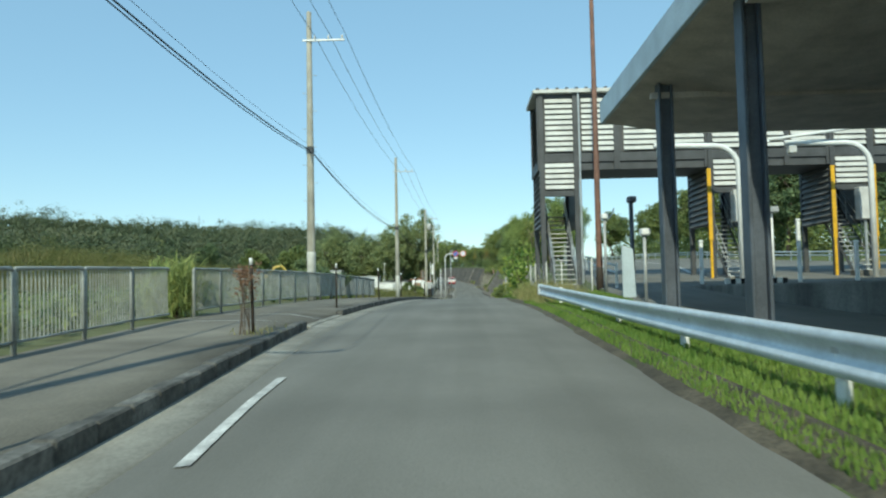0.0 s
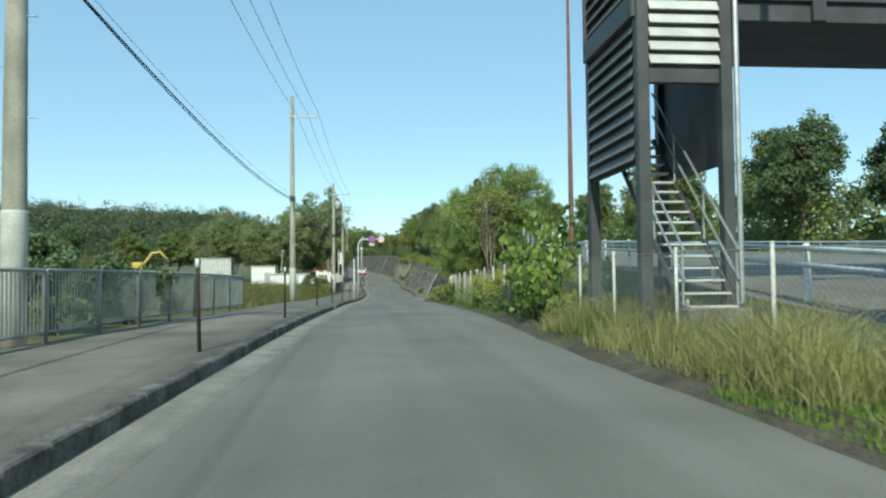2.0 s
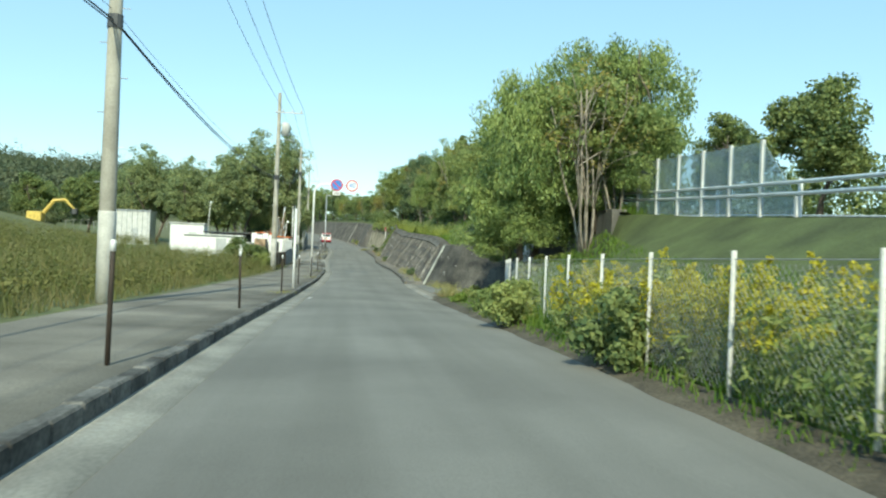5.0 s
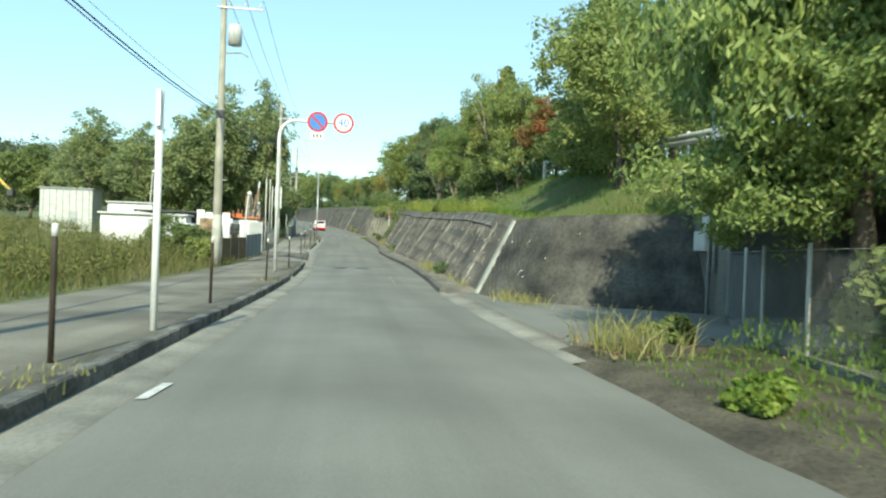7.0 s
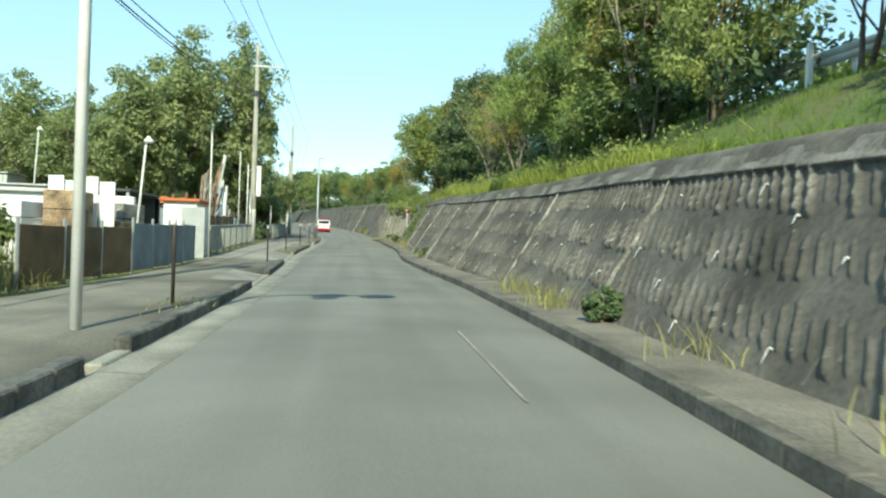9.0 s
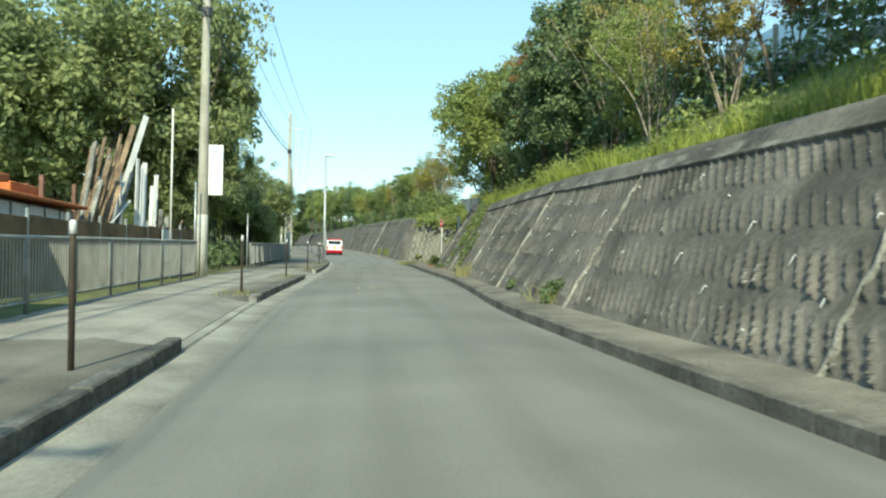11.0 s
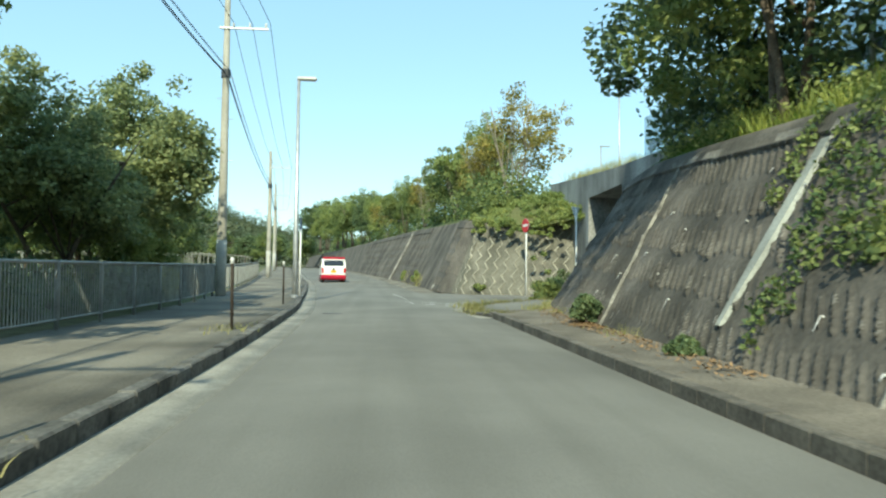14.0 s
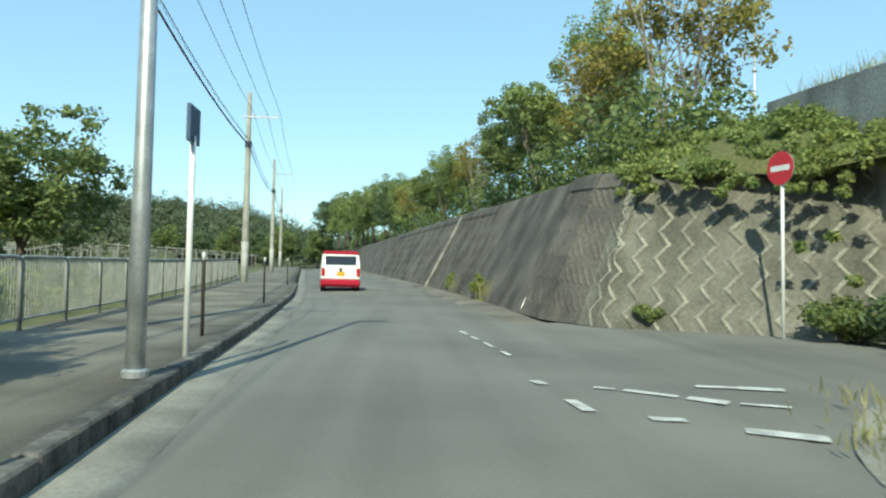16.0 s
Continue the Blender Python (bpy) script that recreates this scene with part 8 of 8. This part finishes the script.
x = wall_top_x(y) + 0.3 + u * np.maximum(exp_x(y) - wall_top_x(y) - 0.4, 0.5)
z = np.interp(u, [0, 0.2, 0.85, 1], [0, 0.06, 0.9, 1]) * 1.0 * (exp_z(y) - wall_top_z(y)) + wall_top_z(y)
V, Q = blades(rng, np.stack([x, y, z - 0.05], 1), 0.07 + 0.22 * rng.rand(n) * (0.4 + vnoise(x, y, 31)), 0.008 + 0.008 * rng.rand(n), 0.6)
stuff("slope_grass", V, Q, BLADE, "long sunlit grass on the slope above the wall", "grass")
cl, rd = [], []
for _ in range(260):
    y_ = rng.uniform(98, 153)
    cl.append((float(wall_top_x(y_)) + 0.5 + rng.rand() * 2.2, y_, float(wall_top_z(y_)) + 0.25 + rng.rand() * 0.5))
    rd.append(0.35 + 0.3 * rng.rand())
n = 16000
y = rng.uniform(96, 147, n)
x = wall_top_x(y) + 0.32 + rng.rand(n) ** 1.5 * 1.6
V, Q = blades(rng, np.stack([x, y, wall_top_z(y) + 0.05 * (x - wall_top_x(y))], 1), (0.12 + 0.5 * rng.rand(n)) * (0.35 + 1.1 * vnoise(y * 0.8, x * 0.8, 71)), 0.006 + 0.008 * rng.rand(n), 0.9)
stuff("coping_grass", V, Q, BLADE_SUN, "tall sunlit yellow-green grass along the top of the wall", "grass")
V, Q = leaf_cloud(rng, np.array(cl), np.array(rd), 70, 0.06, 2.0)
stuff("coping_brush", V, Q, LEAF_LIGHT, "sunlit yellow-green weeds along the top of the wall", "brush")
cl, rd = [], []
for _ in range(620):
    y_ = 170.5 + 160 * rng.rand() ** 1.5
    cl.append((float(far_top_x(y_)) + 0.5 + rng.rand() * 3.2, y_, float(top_b(None, np.array([[0, y_]]))[0]) + 0.3 + rng.rand() * 2.0))
    rd.append(0.55 + 0.5 * rng.rand())
V, Q = leaf_cloud(rng, np.array(cl), np.array(rd), 60, 0.12, 1.7)
stuff("slope_brush", V, Q, LEAF_MID, "creepers and brush along the wall's coping", "brush")
cl, rd = [], []
for _ in range(470):
    y_ = rng.uniform(99, 154)
    x_ = float(exp_x(y_)) - 1.3 + rng.rand() * 2.6
    cl.append((x_, y_, float(exp_z(y_)) - 0.2 + rng.rand() * 1.9 * (1 if y_ > 92 else 0.6)))
    rd.append(0.5 + 0.4 * rng.rand())
V, Q = leaf_cloud(rng, np.array(cl), np.array(rd), 60, 0.13, 1.6)
stuff("under_brush", V, Q, LEAF_DARK, "shaded undergrowth beneath the slope trees", "brush")
n = 3500
y = rng.uniform(70.5, 84.5, n)
x = 8.6 + rng.rand(n) * 1.4
V, Q = blades(rng, np.stack([x, y, np.where(x < 8.95, 3.5, np.minimum(exp_z(y), 3.75))], 1), 0.15 + 0.35 * rng.rand(n), 0.006 + 0.008 * rng.rand(n), 0.6)
stuff("bank_grass", V, Q, BLADE, "long grass on the bank above the underpass", "grass")
n = 1200
y = rng.uniform(159.5, 170, n)
V, Q = blades(rng, np.stack([9.6 + rng.rand(n) * 0.8, y, np.interp(y, [159, 170], [6.7, 7.45])], 1), 0.35 + 0.5 * rng.rand(n), 0.008 + 0.008 * rng.rand(n), 0.5)
stuff("portal_grass", V, Q, BLADE_DRY, "straw-coloured grass on top of the portal", "grass")
cl, rd = [], []
for _ in range(520):
    y_ = rng.uniform(40, 165)
    x_ = float(exp_x(y_)) + 22 + rng.rand() * 14
    cl.append((x_, y_, float(exp_z(y_)) + 0.8 + rng.rand() ** 1.3 * 4.2))
    rd.append(1.2 + 0.9 * rng.rand())
V, Q = leaf_cloud(rng, np.array(cl), np.array(rd), 90, 0.26, 1.5)
stuff("thicket", V, Q, LEAF_MID, "dense green thicket along the far side of the expressway", "brush")
# mound of creeper above the corner wall
mx, my = np.meshgrid(np.linspace(0, 1, 16), np.linspace(164.3, 172.5, 18))
mz_ = np.zeros_like(mx)
P = np.zeros((18, 16, 3))
for i in range(18):
    yv = my[i, 0]
    xa = float(np.interp(yv, [164.3, 166, 168, 170, 172.5], [9.0, 7.6, 5.6, 5.15, 5.0]))
    xb = 9.3
    P[i, :, 0] = xa + (xb - xa) * mx[i]
    P[i, :, 1] = yv
    zt_ = float(top_b(None, np.array([[0, yv]]))[0])
    P[i, :, 2] = zt_ - 0.15 + 1.25 * np.sin(np.clip(mx[i], 0, 1) * math.pi * 0.55) * np.clip((9.5 - xa) / 3, 0, 1)
setting("mound", grid_mesh("mound", P, GRASSGROUND), GRASSGROUND, "earth mound behind the corner wall", "mound")
q = P.reshape(-1, 3)
c = q[rng.randint(len(q), size=420)] + rng.normal(size=(420, 3)) * (0.2, 0.2, 0.1) + (0.15, 0, 0.06)
hang = []
for _ in range(60):
    yv = rng.uniform(164.3, 169.5)
    xa = float(np.interp(yv, [164.3, 166, 168, 170, 172.5], [8.6, 7.3, 5.4, 5.0, 4.9]))
    drop = rng.rand() ** 2 * (0.6 if yv > 165.4 else 2.6)
    hang.append((xa - 0.02 - drop * 0.42, yv - 0.25, float(top_b(None, np.array([[0, yv]]))[0]) - drop))
V, Q = leaf_cloud(rng, np.r_[c, np.array(hang)], np.r_[np.full(420, 0.22), np.full(60, 0.15)], 95, 0.068, 1.5)
stuff("creeper", V, Q, LEAF_LIGHT, "bright green creeper spilling over the corner wall", "creeper")
# creeper runs down the wall
cl = []
for y0, high, low in ((135.6, 0.52, 0.1), (137.4, 0.68, 0.25), (138.6, 1.0, 0.6), (139.6, 0.9, 0.42), (140.0, 0.55, 0.4), (140.5, 1.0, 0.36), (141.0, 1.0, 0.22), (141.4, 1.0, 0.1), (141.6, 1.0, 0.14), (142.7, 1.0, 0.6)):
    for k in np.linspace(high, low, 26):
        if rng.rand() < 0.8:
            p = wall_at(y0 + (1 - k) * -0.6 + rng.normal() * 0.12, k)
            cl.append(tuple(p + NRM * 0.1))
V, Q = leaf_cloud(rng, np.array(cl), np.full(len(cl), 0.14), 16, 0.07, 1.3)
stuff("wall_creeper", V, Q, LEAF_MID, "strands of creeper hanging down the wall", "creeper")
# dry tufts at the wall foot and kerb
cl = []
for x_, y_, nn, hh in ((3.6, 74.4, 260, 0.6), (4.3, 84.0, 120, 0.35), (4.6, 83.0, 120, 0.3), (3.9, 88.0, 120, 0.4), (4.05, 97, 160, 0.5), (4.2, 100, 160, 0.5), (4.1, 91.5, 60, 0.5), (4.05, 131.1, 170, 0.75), (3.95, 118, 120, 0.5), (4.5, 145, 90, 0.3), (5.0, 151, 160, 0.3),
                       (5.8, 155.5, 260, 0.35), (2.95, 177.5, 200, 0.8), (2.5, 184, 200, 0.8), (-3.3, 12.1, 60, 0.25), (3.0, 153.6, 60, 0.2), (3.0, 155.5, 70, 0.22), (3.3, 157.0, 60, 0.2), (4.2, 158.5, 60, 0.2), (4.6, 153.0, 220, 0.25), (5.4, 154.5, 200, 0.25), (-2.9, 45.8, 90, 0.18), (-2.3, 71.6, 90, 0.2), (-1.9, 87.6, 70, 0.18), (-1.8, 95.6, 80, 0.15), (-2.25, 119.9, 90, 0.2), (-2.05, 128.2, 70, 0.18), (-2.05, 136.6, 90, 0.2), (-2.15, 145.8, 90, 0.2)):
    a = rng.normal(size=(nn, 2)) * 0.22
    for k in range(nn):
        xx, yy_ = x_ + a[k, 0], y_ + a[k, 1] * 2.2
        cl.append((xx, yy_, float(rz(yy_)) + (KERB_H - 0.02 if x_ < 0 else 0.05), hh * rng.uniform(0.4, 1.1) * (0.55 if x_ < 0 else 1)))
cl = np.array(cl)
V, Q = blades(rng, cl[:, :3], cl[:, 3], 0.006 + 0.006 * rng.rand(len(cl)), 0.9)
stuff("dry_tufts", V, Q, BLADE_DRY, "straw-coloured grass tufts at the wall foot and kerb", "grass")
# trees and scrub far ahead
for x_, y_, h_, k_ in ((-24, 300, 8, "tallmid"), (-31, 312, 8, "tall"), (-38, 322, 9, "tallmid"), (-47, 330, 9, "tall"), (-20, 330, 9, "tallmid"), (-28, 345, 10, "tall"), (-58, 340, 9, "tallmid"), (-36, 360, 10, "tall")):
    tree(k_, x_, y_, gz(x_, y_), h_, (x_ * 13) % 360, 1.2, "distant green tree where the road bends", "tree", "far trees")

# fallen leaves along the wall foot
n = 2600
y = np.concatenate([rng.uniform(140, 158, n // 2), 147.3 + rng.normal(size=n // 4) * 0.5, rng.uniform(73.5, 76, n // 10)])
n = len(y)
x = np.where(y > 100, np.interp(y, [140, 150.5, 158], [4.3, 4.75, 6.7]) - np.abs(rng.normal(size=n)) * 0.28, right_x(y) + 0.3 + rng.rand(n) ** 1.5 * 3.0)
z = rz(y) + np.where(y > 100, 0.19, 0.13)
z = np.where(y > 153.5, rz(y) + 0.065, z)
a = rng.rand(n) * 2 * np.pi
sz_ = 0.02 + 0.03 * rng.rand(n)
dx, dy = np.cos(a) * sz_, np.sin(a) * sz_
tilt = rng.normal(size=n) * 0.012
V = np.stack([np.stack([x - dx, y - dy, z + tilt], 1), np.stack([x + dy * 0.6, y - dx * 0.6, z], 1), np.stack([x + dx, y + dy, z - tilt], 1), np.stack([x - dy * 0.6, y + dx * 0.6, z + 0.006], 1)], 1).reshape(-1, 3)
stuff("leaf_litter", V, np.arange(n * 4).reshape(-1, 4), LITTER, "brown fallen leaves along the foot of the wall", "fallen leaves")

# dry weeds along the corner kerb
n = 5200
k = np.clip((rng.rand(n) ** 1.3 * len(cq)).astype(int), 0, len(cq) - 1)
d = rng.normal(size=n) * 0.16 + 0.08
x = np.array([cq[i][0] + cn[i][0] * e for i, e in zip(k, d)]) + rng.normal(size=n) * 0.1
y = np.array([cq[i][1] + cn[i][1] * e for i, e in zip(k, d)]) + rng.normal(size=n) * 0.16
keep = vnoise(x * 2.2, y * 2.2, 9) > 0.36
x, y, d = x[keep], y[keep], d[keep]
z = np.array([side_z(a, b) for a, b in zip(x, y)]) + np.where(d > -0.02, 0.08, 0.0)
V, Q = blades(rng, np.stack([x, y, z], 1), 0.04 + 0.13 * rng.rand(len(x)) ** 1.6, 0.003 + 0.004 * rng.rand(len(x)), 1.3)
stuff("kerb_grass", V, Q, FIELDBLADE, "dry straw-coloured grass growing along the broken kerb", "grass")
